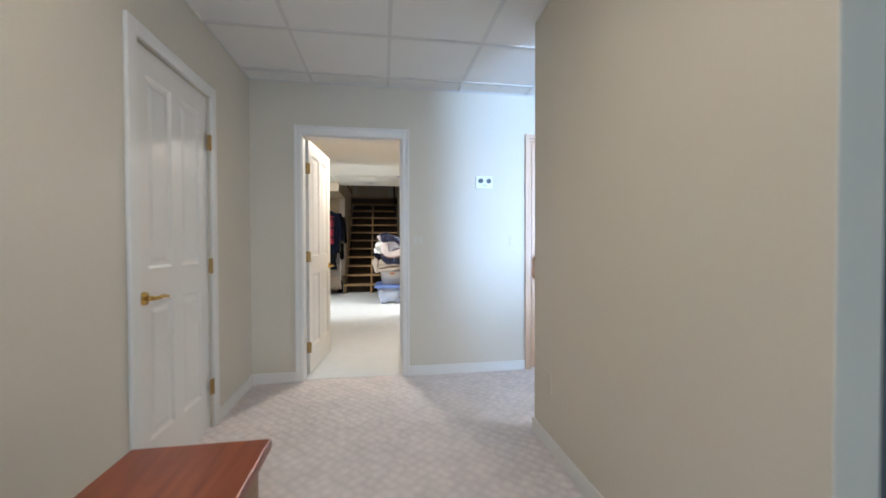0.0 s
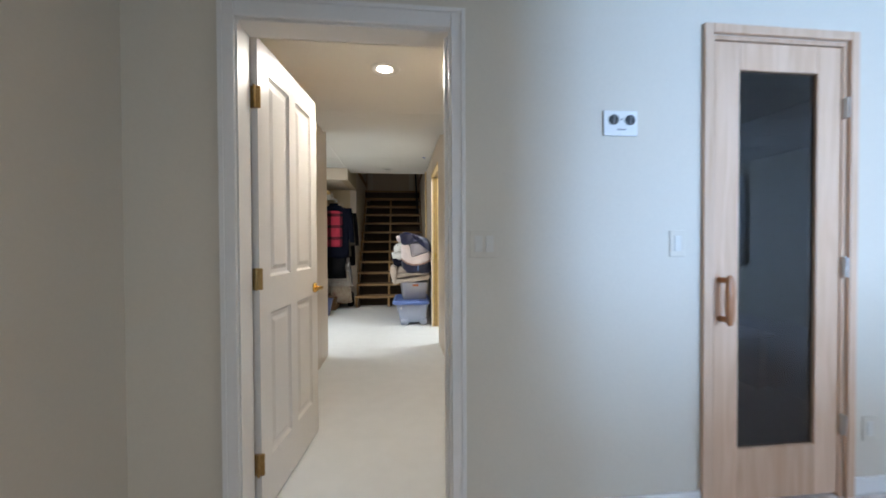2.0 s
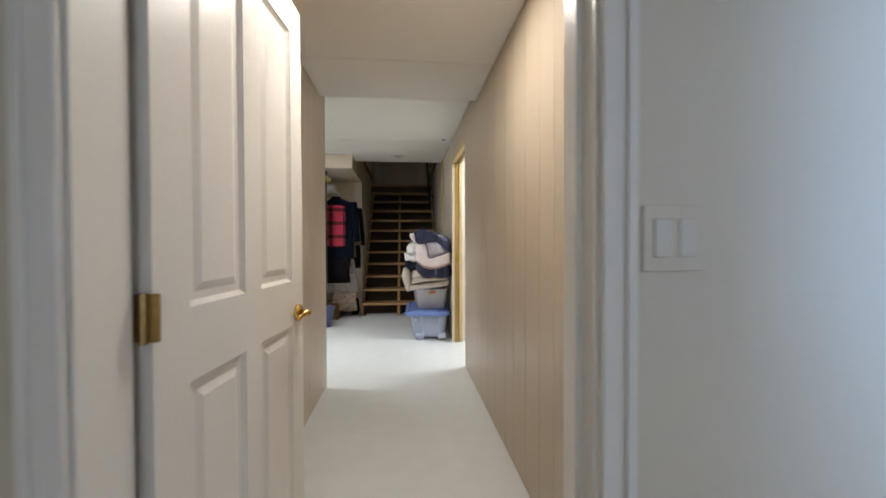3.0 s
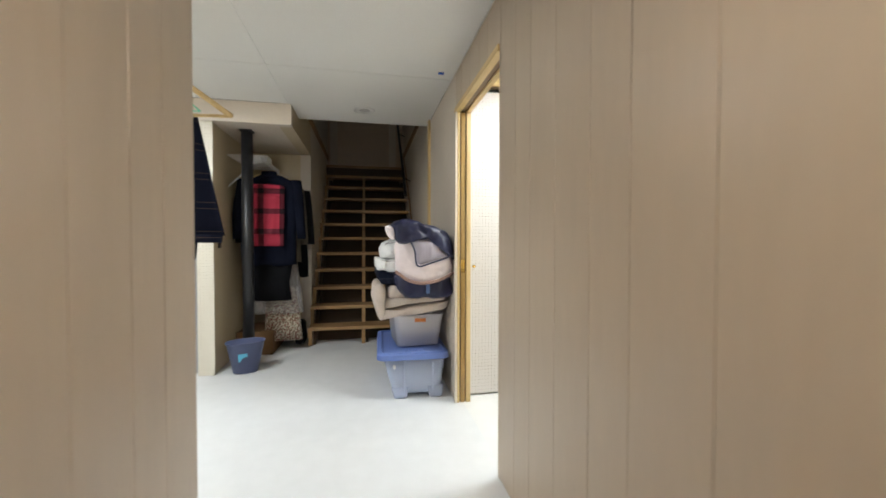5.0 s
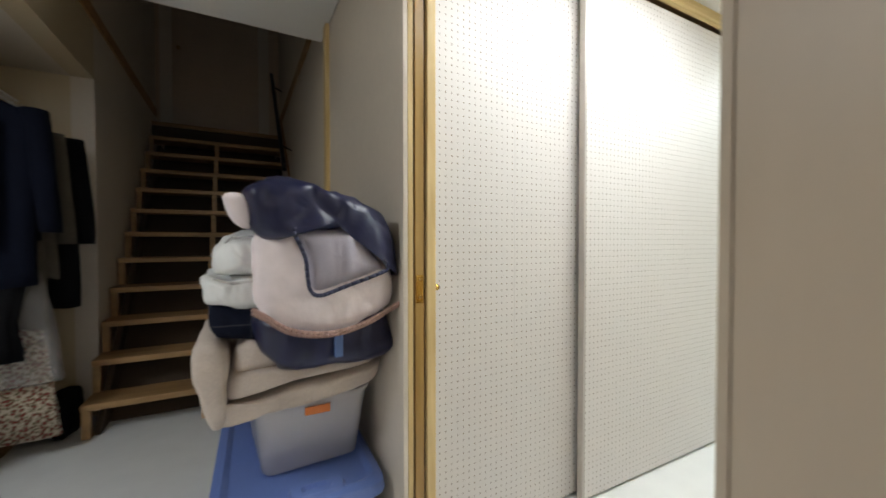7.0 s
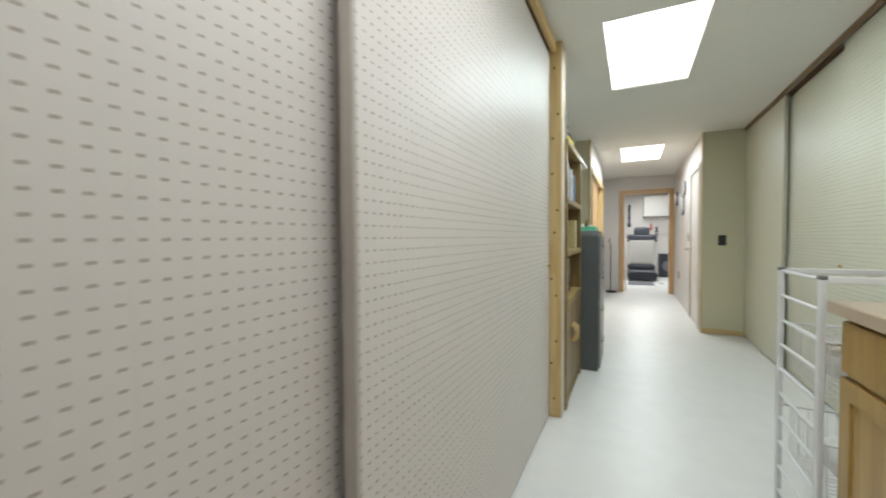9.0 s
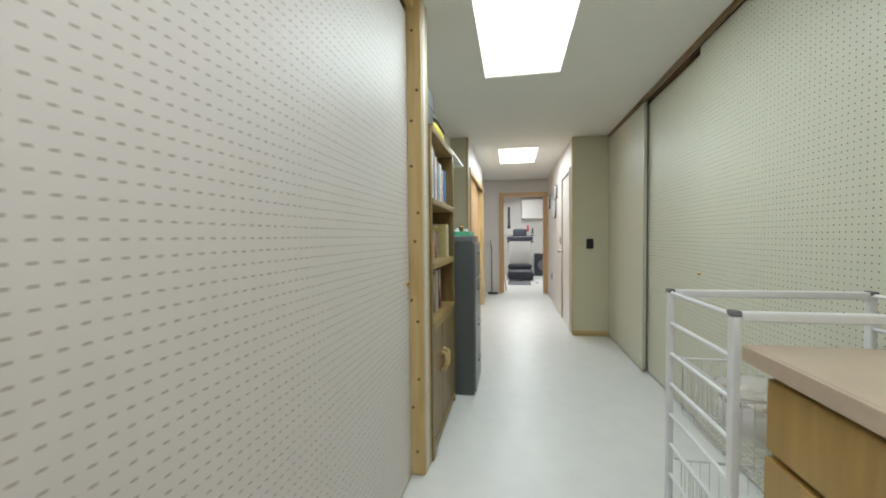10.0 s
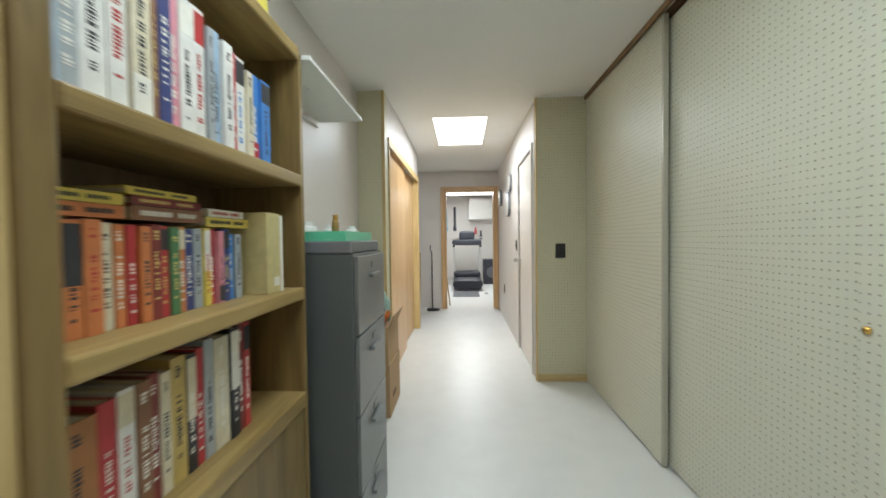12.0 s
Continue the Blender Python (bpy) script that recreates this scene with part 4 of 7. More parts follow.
chest = thing("cedar_chest", (-0.64, 1.05, 0), "polished red cedar chest standing on the carpet", "chest")
part("body", boxes((-0.83, -0.45, 0.52, 1.56, 0.04, 0.41), bevel=0.006), M["cedarend"], chest, "paler cedar sides")
part("lid", boxes((-0.87, -0.415, 0.48, 1.60, 0.412, 0.45), bevel=0.008), M["cedar"], chest, "glossy red lid with heartwood figure")
part("plinth", boxes((-0.85, -0.435, 0.50, 1.58, 0.0, 0.055), bevel=0.006), M["cedar"], chest)
for ky in (1.50, 0.58):
    part("lid_batten", boxes((-0.80, -0.46, ky - 0.02, ky + 0.02, 0.395, 0.4115)), M["cedar"], chest)


def wall_plate(name, x, z, gangs, label, category, y=YW, toggles=True, material=None):
    w = 0.07 + 0.046 * (gangs - 1)
    t = thing(name, (x, y, z), label, category)
    part("plate", boxes((x - w / 2, x + w / 2, y - 0.005, y - 0.0005, z - 0.057, z + 0.057), bevel=0.002), material or M["cream"], t)
    for k in range(gangs):
        cx = x + (k - (gangs - 1) / 2) * 0.046
        part("rocker" if toggles else "socket", boxes((cx - 0.016, cx + 0.016, y - 0.0075, y - 0.0052, z - 0.033, z + 0.033), bevel=0.002), material or M["creamplastic"], t)
    return t


wall_plate("light_switch", 0.282, 1.174, 2, "double white rocker switch on the cream wall", "switch")
wall_plate("light_switch", 1.134, 1.172, 1, "single white rocker switch on the cream wall", "switch")
wall_plate("power_outlet", 2.10, 0.31, 1, "white outlet low beside the sauna door", "outlet", toggles=False)
timer = thing("sauna_control", (0.868, YW, 1.68), "white sauna control plate with two black dials", "control panel")
part("plate", boxes((0.793, 0.943, YW - 0.012, YW - 0.0005, 1.626, 1.732), bevel=0.003), M["plastic"], timer)
for dx in (0.835, 0.908):
    d = part("dial", rods(((dx, YW - 0.019, 1.692), (dx, YW - 0.0125, 1.692), 0.021), sides=24), M["black"], timer, "black round dial")
    part("pointer", boxes((dx - 0.003, dx + 0.003, YW - 0.021, YW - 0.0192, 1.674, 1.710)), M["greycap"], d)
part("print", boxes((0.852, 0.890, YW - 0.0126, YW - 0.0121, 1.650, 1.655)), M["greycap"], timer)
part("pilot_light", rods(((0.871, YW - 0.015, 1.695), (0.871, YW - 0.0122, 1.695), 0.004)), M["greycap"], timer)

outlet_l = thing("cover_plate", (0.888, 2.16, 0.38), "cream blank cover plate on the partition", "cover plate")
part("plate", boxes((0.883, 0.8895, 2.12, 2.20, 0.32, 0.43), bevel=0.002), M["cream"], outlet_l)


def can_lamp(x, y, z, lit, label):
    t = thing("ceiling_lamp", (x, y, z), label, "lamp")
    bm = loft([ring(x, y, z - 0.001, 0.098, 0.098, 32), ring(x, y, z - 0.008, 0.094, 0.094, 32), ring(x, y, z - 0.009, 0.072, 0.072, 32), ring(x, y, z - 0.003, 0.050, 0.050, 32)], caps=False)
    part("trim_ring", bm, M["plastic"], t, "", True)
    part("lens", loft([ring(x, y, z - 0.002, 0.050, 0.050, 32), ring(x, y, z - 0.006, 0.03, 0.03, 32)]), M["canglow"] if lit else M["canoff"], t, "glowing lens" if lit else "unlit lens")
    return t


can_lamp(-0.15, 4.39, LC, True, "lit recessed ceiling lamp with white ring")
can_lamp(-0.265, 8.25, CC, False, "unlit recessed ceiling lamp with white ring")
# fitting for the added, unseen lamp of the front room
can_lamp(-0.2, 0.95, AC, True, "lit recessed ceiling lamp with white ring")
can_lamp(2.6, 1.6, AC, True, "lit recessed ceiling lamp with white ring")

# furniture that shows in the sauna glass
sofa = thing("sofa", (2.6, 0.3, 0), "dark brown leather sofa on the carpet", "sofa")
part("base", boxes((1.55, 3.65, -0.15, 0.75, 0.06, 0.30), bevel=0.02), M["leather"], sofa)
part("backrest", soft(1.55, 3.65, 0.52, 0.80, 0.25, 0.98, 6, 0.01, 3, 10, 1), M["leather"], sofa, "", True)
for sx in (1.50, 3.50):
    part("armrest", soft(sx, sx + 0.22, -0.18, 0.78, 0.05, 0.66, 6, 0.008, 3, 8, sx), M["leather"], sofa, "", True)
for k in range(3):
    part("cushion", soft(1.73 + k * 0.59, 2.31 + k * 0.59, -0.16, 0.52, 0.28, 0.47, 5, 0.008, 4, 8, k), M["leather"], sofa, "", True)
for fx, fy in ((1.62, -0.1), (3.58, -0.1), (1.62, 0.7), (3.58, 0.7)):
    part("foot", rods(((fx, fy, 0), (fx, fy, 0.07), 0.03)), M["black"], sofa)
fan = thing("ceiling_fan", (3.4, 1.0, AC), "white ceiling fan at rest", "fan")
part("rod", rods(((3.4, 1.0, AC - 0.001), (3.4, 1.0, AC - 0.18), 0.015)), M["plastic"], fan)
part("motor", loft([ring(3.4, 1.0, AC - 0.32, 0.06, 0.06), ring(3.4, 1.0, AC - 0.29, 0.12, 0.12), ring(3.4, 1.0, AC - 0.21, 0.12, 0.12), ring(3.4, 1.0, AC - 0.17, 0.05, 0.05)]), M["plastic"], fan, "", True)
for k in range(4):
    bm = boxes((0.11, 0.62, -0.06, 0.06, -0.005, 0.005), bevel=0.003)
    bmesh.ops.transform(bm, matrix=Matrix.Translation((3.4, 1.0, AC - 0.26)) @ Matrix.Rotation(radians(90 * k + 20), 4, "Z") @ Matrix.Rotation(radians(10), 4, "X"), verts=bm.verts)
    part("blade", bm, M["plastic"], fan)
for cy0, cy1 in ((-1.74, -1.50), (-0.80, -0.56)):
    c = thing("curtain", (5.45, cy0, 0.9), "white sheer curtain beside the window", "curtain")
    n = 24
    rows = []
    for z in (0.8, 1.5, 2.25):
        rows.append([(5.45 + 0.02 * math.sin(i * 1.4), cy0 + (cy1 - cy0) * i / n, z) for i in range(n + 1)] + [(5.454 + 0.02 * math.sin(i * 1.4), cy0 + (cy1 - cy0) * i / n, z) for i in range(n, -1, -1)])
    part("cloth", loft(rows), M["sheer"], c, "", True)

# ---- laundry ----
dryer = thing("dryer", (-2.03, 8.6, 0), "silver front-loading dryer on a drawer pedestal", "dryer")
DX0, DX1, DY = -2.37, -1.692, 8.285
ped = part("pedestal", boxes((DX0, DX1, DY + 0.012, 9.05, 0.01, 0.36), bevel=0.008), M["steel"], dryer)
part("drawer_front", boxes((DX0 + 0.004, DX1 - 0.004, DY, DY + 0.011, 0.03, 0.352), bevel=0.004), M["steel"], ped)
body = part("body", boxes((DX0, DX1, DY + 0.002, 9.05, 0.368, 1.215), bevel=0.012), M["steel"], dryer)
bm = loft([[(x, y, z) for y, z in ((DY + 0.004, 1.217), (DY + 0.05, 1.345), (DY + 0.10, 1.362), (9.05, 1.362), (9.05, 1.217))] for x in (DX0 + 0.002, DX1 - 0.002)])
con = part("control_console", bm, M["steel"], dryer)
slope = Matrix.Translation((-1.86, DY + 0.0275, 1.285)) @ Matrix.Rotation(radians(70), 4, "X")


def on_slope(x0, x1, y0, y1, h=0.004):
    b = boxes((x0, x1, y0, y1, 0.0, h), bevel=0.001)
    bmesh.ops.transform(b, matrix=slope, verts=b.verts)
    return b


part("display", on_slope(-0.075, 0.04, -0.03, 0.025, 0.006), M["screen"], con, "grey-green display")
for k in range(6):
    part("button", on_slope(0.06 + (k % 2) * 0.04, 0.09 + (k % 2) * 0.04, -0.04 + (k // 2) * 0.03, -0.022 + (k // 2) * 0.03, 0.007), M["nickel"], con)
CXD, CZD = -2.03, 0.835
outer = part("door_ring", loft([ring(CXD, 0, 0, 0.315, 0.30, 40, 2.8), ring(CXD, 0, 0.02, 0.31, 0.295, 40, 2.8), ring(CXD, 0, 0.024, 0.298, 0.283, 40, 2.8), ring(CXD, 0, 0.010, 0.29, 0.275, 40, 2.8)], caps=False), M["nickel"], None)
me = outer.data
me.transform(Matrix.Translation((0, DY + 0.001, CZD)) @ Matrix.Rotation(radians(90), 4, "X"))
me.transform(Matrix.Translation(-ORIGIN[dryer]))
outer.parent = dryer
for f in me.polygons:
    f.use_smooth = True
win = part("door_glass", loft([ring(CXD, 0, -0.002, 0.294, 0.279, 40, 2.8), ring(CXD, 0, 0.014, 0.288, 0.273, 40, 2.8), ring(CXD, 0, 0.035, 0.19, 0.18, 40, 2.6), ring(CXD, 0, 0.045, 0.08, 0.075, 40, 2.4)]), M["dkglass"], None, "", True)
win.data.transform(Matrix.Translation((0, DY - 0.002, CZD)) @ Matrix.Rotation(radians(90), 4, "X"))
win.data.transform(Matrix.Translation(-ORIGIN[dryer]))
win.parent = dryer
washer = copy_thing(dryer, Matrix.Translation((-2.75, 8.6, 0)))
washer.name = "washer"
tagged(washer, "silver front-loading washer on a drawer pedestal", "washer")


def cupboard(x0, x1, label):
    c = thing("wall_cupboard", ((x0 + x1) / 2, 9.0, 1.55), label, "cupboard", "oak cupboards over the laundry")
    part("carcass", boxes((x0 + 0.002, x1 - 0.002, 8.74, 9.449, 1.55, 2.18)), M["cupboard"], c)
    w = (x1 - x0) / 2
    for k in range(2):
        a, b = x0 + k * w + 0.012, x0 + (k + 1) * w - 0.012
        d = part("door", boxes((a, a + 0.055, 8.718, 8.738, 1.565, 2.165), (b - 0.055, b, 8.718, 8.738, 1.565, 2.165), (a + 0.055, b - 0.055, 8.718, 8.738, 1.565, 1.62), (a + 0.055, b - 0.055, 8.718, 8.738, 2.11, 2.165)), M["cupboard"], c)
        part("panel", boxes((a + 0.056, b - 0.056, 8.724, 8.736, 1.621, 2.109), bevel=0.005), M["cupboard"], d)
    part("cornice", boxes((x0, x1, 8.70, 8.74, 2.182, 2.206), bevel=0.008), M["cupboard"], c)
    return c


cupboard(-2.46, -1.70, "golden oak wall cupboard above the dryer")
cupboard(-3.22, -2.46, "golden oak wall cupboard above the washer")
shelf_w = thing("back_ledge", (-2.4, 9.2, 1.3), "tan panel behind the appliances", "panel")
part("panel", boxes((-3.45, -1.70, 9.06, 9.449, 0, 1.35)), M["tan"], shelf_w)

spray = thing("spray_bottle", (-1.90, 8.47, 1.362), "blue spray bottle with a red nozzle on the dryer", "bottle")
part("bottle", loft([ring(-1.90, 8.47, 1.362, 0.042, 0.028), ring(-1.90, 8.47, 1.45, 0.042, 0.028), ring(-1.90, 8.47, 1.50, 0.022, 0.018), ring(-1.90, 8.47, 1.53, 0.014, 0.014)]), M["blue"], spray, "", True)
part("nozzle", boxes((-1.925, -1.87, 8.455, 8.485, 1.53, 1.565), (-1.922, -1.912, 8.455, 8.48, 1.495, 1.53), bevel=0.003), M["red"], spray, "red trigger nozzle")
soap = thing("detergent_box", (-1.79, 8.47, 1.362), "white carton of detergent on the dryer", "box")
part("carton", boxes((-1.845, -1.715, 8.43, 8.53, 1.362, 1.50), bevel=0.003), M["plastic"], soap)
part("label", boxes((-1.835, -1.725, 8.428, 8.4295, 1.385, 1.415)), M["skyblue"], soap, "pale blue printed band")
part("print", boxes((-1.82, -1.745, 8.428, 8.4295, 1.445, 1.465)), M["pinklabel"], soap)
tray = thing("plastic_tray", (-2.02, 8.45, 1.362), "blue plastic tray on the dryer", "tray")
part("base", boxes((-2.14, -1.945, 8.41, 8.52, 1.3625, 1.370), bevel=0.002), M["blue"], tray)
part("rim", boxes((-2.14, -1.945, 8.405, 8.411, 1.3625, 1.392), (-2.14, -1.945, 8.52, 8.526, 1.3625, 1.392), (-2.146, -2.139, 8.405, 8.526, 1.3625, 1.392), (-1.946, -1.94, 8.405, 8.526, 1.3625, 1.392)), M["blue"], tray)
bot2 = thing("bottle", (-1.74, 8.57, 1.362), "white plastic bottle behind the carton", "bottle")
part("bottle", loft([ring(-1.74, 8.57, 1.362, 0.035, 0.035), ring(-1.74, 8.57, 1.50, 0.035, 0.035), ring(-1.74, 8.57, 1.53, 0.016, 0.016), ring(-1.74, 8.57, 1.56, 0.016, 0.016)]), M["plastic"], bot2, "", True)

# laundry ceiling light
lf = thing("ceiling_light", (-2.0, 6.75, CC), "white fluorescent ceiling light over the laundry", "lamp")
part("frame", boxes((-2.31, -2.28, 6.15, 7.35, CC - 0.02, CC - 0.001), (-1.72, -1.69, 6.15, 7.35, CC - 0.02, CC - 0.001), (-2.28, -1.72, 6.15, 6.18, CC - 0.02, CC - 0.001), (-2.28, -1.72, 7.32, 7.35, CC - 0.02, CC - 0.001)), M["plastic"], lf)
part("diffuser", boxes((-2.28, -1.72, 6.18, 7.32, CC - 0.012, CC - 0.004)), M["tubeglow"], lf)

# partition between the laundry and the closet
setting("wall_closet_side", boxes((-1.675, -1.562, 8.262, 9.45, 0, 2.207)), M["closet"], "tan closet partition")
setting("pegboard_end", boxes((-1.685, -1.553, 8.245, 8.261, 0, 2.207)), pegboard("pegboard_strip", (0.66, 0.62, 0.52), "X", pitch=0.0254), "narrow pegboard end of the partition")
bs = thing("power_outlet", (-1.56, 8.40, 1.166), "black outlet on the tan partition", "outlet")
part("plate", boxes((-1.5615, -1.555, 8.365, 8.435, 1.11, 1.225), bevel=0.002), M["black"], bs)
for oz in (1.145, 1.187):
    part("socket", boxes((-1.5545, -1.552, 8.383, 8.417, oz - 0.014, oz + 0.014), bevel=0.003), M["blackpaint"], bs)

pole = thing("steel_post", (-1.345, 8.49, 0), "black painted round steel post", "post")
part("tube", rods(((-1.345, 8.49, 0.012), (-1.345, 8.49, 2.195), 0.050), sides=32), M["blackpaint"], pole, "", True)
part("base_plate", boxes((-1.42, -1.27, 8.415, 8.565, 0, 0.012), bevel=0.002), M["blackpaint"], pole)
part("cap_plate", boxes((-1.40, -1.29, 8.435, 8.545, 2.195, 2.207), bevel=0.002), M["blackpaint"], pole)

basket = thing("waste_basket", (-1.315, 8.315, 0), "slate blue oval plastic waste basket on the floor", "waste basket")


def tilted(cx, cy, z, rx, ry, deg, k=32):
    a = radians(deg)
    return [(cx + math.cos(a) * x - math.sin(a) * y, cy + math.sin(a) * x + math.cos(a) * y, z) for x, y, _ in ring(0, 0, 0, rx, ry, k, 2.4)]


bx, by = -1.32, 8.30
part("shell", loft([tilted(bx, by, z, rx, ry, 18) for z, rx, ry in ((0.0, 0.098, 0.072), (0.004, 0.102, 0.076), (0.262, 0.155, 0.105), (0.27, 0.165, 0.113), (0.276, 0.165, 0.113), (0.276, 0.154, 0.104), (0.02, 0.097, 0.072))]), M["binblue"], basket, "", True)
lab = loft([[(bx - 0.03 + u, by - 0.0985 - 0.0005 * k + 0.32 * u, 0.115) for u in (0.0, 0.07)] + [(bx - 0.03 + u, by - 0.1125 - 0.0005 * k + 0.32 * u, 0.185) for u in (0.07, 0.0)] for k in range(2)])
part("label", lab, M["skyblue"], basket, "light blue and red paper label")
lab2 = loft([[(bx - 0.012 + u, by - 0.1035 - 0.0005 * k + 0.32 * u + 0.006, 0.165) for u in (0.0, 0.04)] + [(bx - 0.012 + u, by - 0.1065 - 0.0005 * k + 0.32 * u + 0.006, 0.185) for u in (0.04, 0.0)] for k in range(2)])
part("label_band", lab2, M["pinklabel"], basket)

# closet shelf of coated wire along the partition
rack = thing("wire_shelf", (-1.42, 9.05, 2.0), "white coated wire shelf on the closet wall", "shelf")
RX0, RX1, RY0, RY1, RZ = -1.560, -1.262, 8.63, 9.448, 2.005
part("front_rail", rods(((RX1, RY0, RZ), (RX1, RY1, RZ), 0.005), ((RX1, RY0, RZ - 0.035), (RX1, RY1, RZ - 0.035), 0.005)), M["wire"], rack)
part("back_rail", rods(((RX0, RY0, RZ), (RX0, RY1, RZ), 0.004)), M["wire"], rack)
for k in range(27):
    y = RY0 + 0.005 + k * 0.033
    part("cross_wire", rods(((RX0, y, RZ + 0.004), (RX1, y, RZ + 0.004), 0.0022), ((RX1 + 0.004, y, RZ + 0.004), (RX1 + 0.004, y, RZ - 0.036), 0.0022), sides=6), M["wire"], rack)
for y in (RY0 + 0.02, RY1 - 0.06):
    part("brace", boxes((RX1 - 0.012, RX1 + 0.004, y - 0.008, y + 0.008, RZ - 0.05, RZ - 0.02)), M["wire"], rack)
    bm = rods(((RX1 - 0.01, y, RZ - 0.02), (RX0 + 0.002, y, RZ - 0.30), 0.007))
    part("strut", bm, M["wire"], rack)


def hanger(parent, cx, y, z, w, material, hook=M["nickel"]):
    """A clothes hanger: wooden shoulders and a wire hook over the rail."""
    bm = bmesh.new()
    pts = [(cx - w / 2, y, z - 0.075), (cx - w / 4, y, z - 0.03), (cx, y, z), (cx + w / 4, y, z - 0.03), (cx + w / 2, y, z - 0.075)]
    for p, q in zip(pts, pts[1:]):
        rod_in(bm, p, q, 0.011, 10)
    h = part("hanger", bm, material, parent, "", True)
    bm = bmesh.new()
    hk = [(cx, y, z), (cx, y, z + 0.05), (cx + 0.02, y, z + 0.075), (cx, y, z + 0.095), (cx - 0.018, y, z + 0.078)]
    for p, q in zip(hk, hk[1:]):
        rod_in(bm, p, q, 0.002, 6)
    part("hook", bm, hook, h)


def garment(name, label, category, cx, y, z1, z0, shoulder, hem, deep, material, sleeves=True, seed=0.0, group="clothes on the wire shelf", wood_color=None, bottom=None):
    """A garment on a hanger, seen broadside: body with folds, sleeves, collar."""
    g = thing(name, (cx, y, z1), label, category, group)
    rings = []
    for i in range(15):
        f = i / 14
        w = shoulder * (0.34 + 0.66 * min(1.0, f / 0.10)) * (1 - 0.0 * f) + (hem - shoulder) * f
        z = z1 + (z0 - z1) * f
        d = deep * (0.55 + 0.45 * min(1, f * 3))
        k = 48
        rg = []
        for j, (px, py, pz) in enumerate(ring(cx + 0.01 * math.sin(seed + f * 5), y, z, w / 2, d / 2, k, 2.6)):
            a = 2 * math.pi * j / k
            fold = 0.10 * deep * math.sin(px * 42 + seed * 3 + f * 2) * min(1, f * 2)
            rg.append((px, py + fold * (1 if math.sin(a) > 0 else -1) * 0.8, pz + 0.012 * math.sin(px * 25 + seed) * f))
        rings.append(rg)
    part("body", loft(rings), material, g, "", True)
    if sleeves:
        for s in (-1, 1):
            rs = []
            for i in range(9):
                f = i / 8
                rs.append(ring(cx + s * (shoulder / 2 - 0.03 + 0.055 * math.sin(f * 1.5)), y + 0.012 * math.sin(f * 6 + seed), z1 - 0.045 - f * 0.60, 0.055 - 0.012 * f, deep * 0.42 - 0.01 * f, 14, 2, 0.05, 3, f * 7))
            part("sleeve", loft(rs), material, g, "", True)
        part("collar", loft([ring(cx, y, z1 - 0.015, 0.085, deep * 0.36, 20), ring(cx, y, z1 + 0.035, 0.070, deep * 0.30, 20), ring(cx, y, z1 + 0.03, 0.055, deep * 0.22, 20)]), material, g, "", True)
    if bottom:
        b0, bw, bmat = bottom
        part("lower_layer", loft([ring(cx + 0.01, y, z0 + 0.05, hem * 0.40, deep * 0.4, 40, 2.4, 0.03, 9, seed), ring(cx + 0.01, y, (z0 + b0) / 2, bw * 0.46, deep * 0.42, 40, 2.4, 0.05, 9, seed), ring(cx + 0.02, y, b0, bw / 2, deep * 0.46, 40, 2.4, 0.06, 9, seed + 1)]), bmat, g, "", True)
    hanger(g, cx, y, z1 + 0.025 if z1 < 1.87 else 1.885, 0.36, wood_color or M["pine"])
    return g


HXC = -1.262
garment("coat", "black trousers and jacket on a hanger", "coat", HXC - 0.01, 8.86, 1.80, 0.95, 0.46, 0.46, 0.09, M["blackcloth"], True, 0.4, bottom=(0.58, 0.40, M["blackcloth"]))
garment("coat", "navy wool coat hanging from the wire shelf", "coat", HXC + 0.05, 8.75, 1.84, 0.93, 0.56, 0.52, 0.11, M["coat"], True, 1.3, bottom=(0.57, 0.36, M["blackcloth"]))
garment("jacket", "taupe jacket hanging behind the coat", "jacket", HXC + 0.10, 8.98, 1.78, 0.95, 0.44, 0.42, 0.07, M["greycloth"], True, 2.2)
garment("jacket", "dark jacket with red lining at the back", "jacket", HXC + 0.14, 9.10, 1.78, 0.78, 0.46, 0.44, 0.08, M["blackcloth"], True, 3.1)
garment("floral_dress", "floral printed dress in clear plastic", "dress", HXC + 0.13, 8.90, 1.70, 0.70, 0.32, 0.30, 0.06, M["greycloth"], False, 4.0, bottom=(0.12, 0.37, M["floral"]))
bag = thing("garment_bag", (HXC, 8.93, 0.40), "crumpled clear plastic garment bag over the clothes", "garment bag", "clothes on the wire shelf")
part("film", loft([ring(HXC + 0.03, 8.95, z, rx, 0.05, 48, 2.4, 0.05, 11, z * 9) for z, rx in ((1.2, 0.20), (0.9, 0.23), (0.65, 0.25), (0.5, 0.265), (0.40, 0.27))], caps=False), M["film"], bag, "", True)

# plaid scarf folded over the coat, hung in front
scarf = thing("scarf", (HXC - 0.01, 8.68, 1.7), "red and black plaid wool scarf over the coat", "scarf")
for nm, x0, x1, z0, z1, yy in (("fold", -1.40, -1.055, 1.125, 1.705, 8.662), ("fold", -1.30, -1.09, 1.235, 1.62, 8.654)):
    rows = []
    for fz in range(13):
        z = z1 + (z0 - z1) * fz / 12
        fr = [(x0 + (x1 - x0) * i / 16 + 0.012 * (z - z1), yy + 0.006 * math.sin(i * 0.9 + fz * 0.2) + 0.03 * (z - z0) ** 2, z) for i in range(17)]
        bk = [(x, y + 0.008, zz) for x, y, zz in fr[::-1]]
        rows.append(fr + bk)
    part(nm, loft(rows), M["plaid"], scarf, "", True)
part("neck_fold", soft(-1.40, -1.06, 8.66, 8.71, 1.68, 1.74, 3, 0.006, 8, 8, 3), M["plaid"], scarf, "", True)

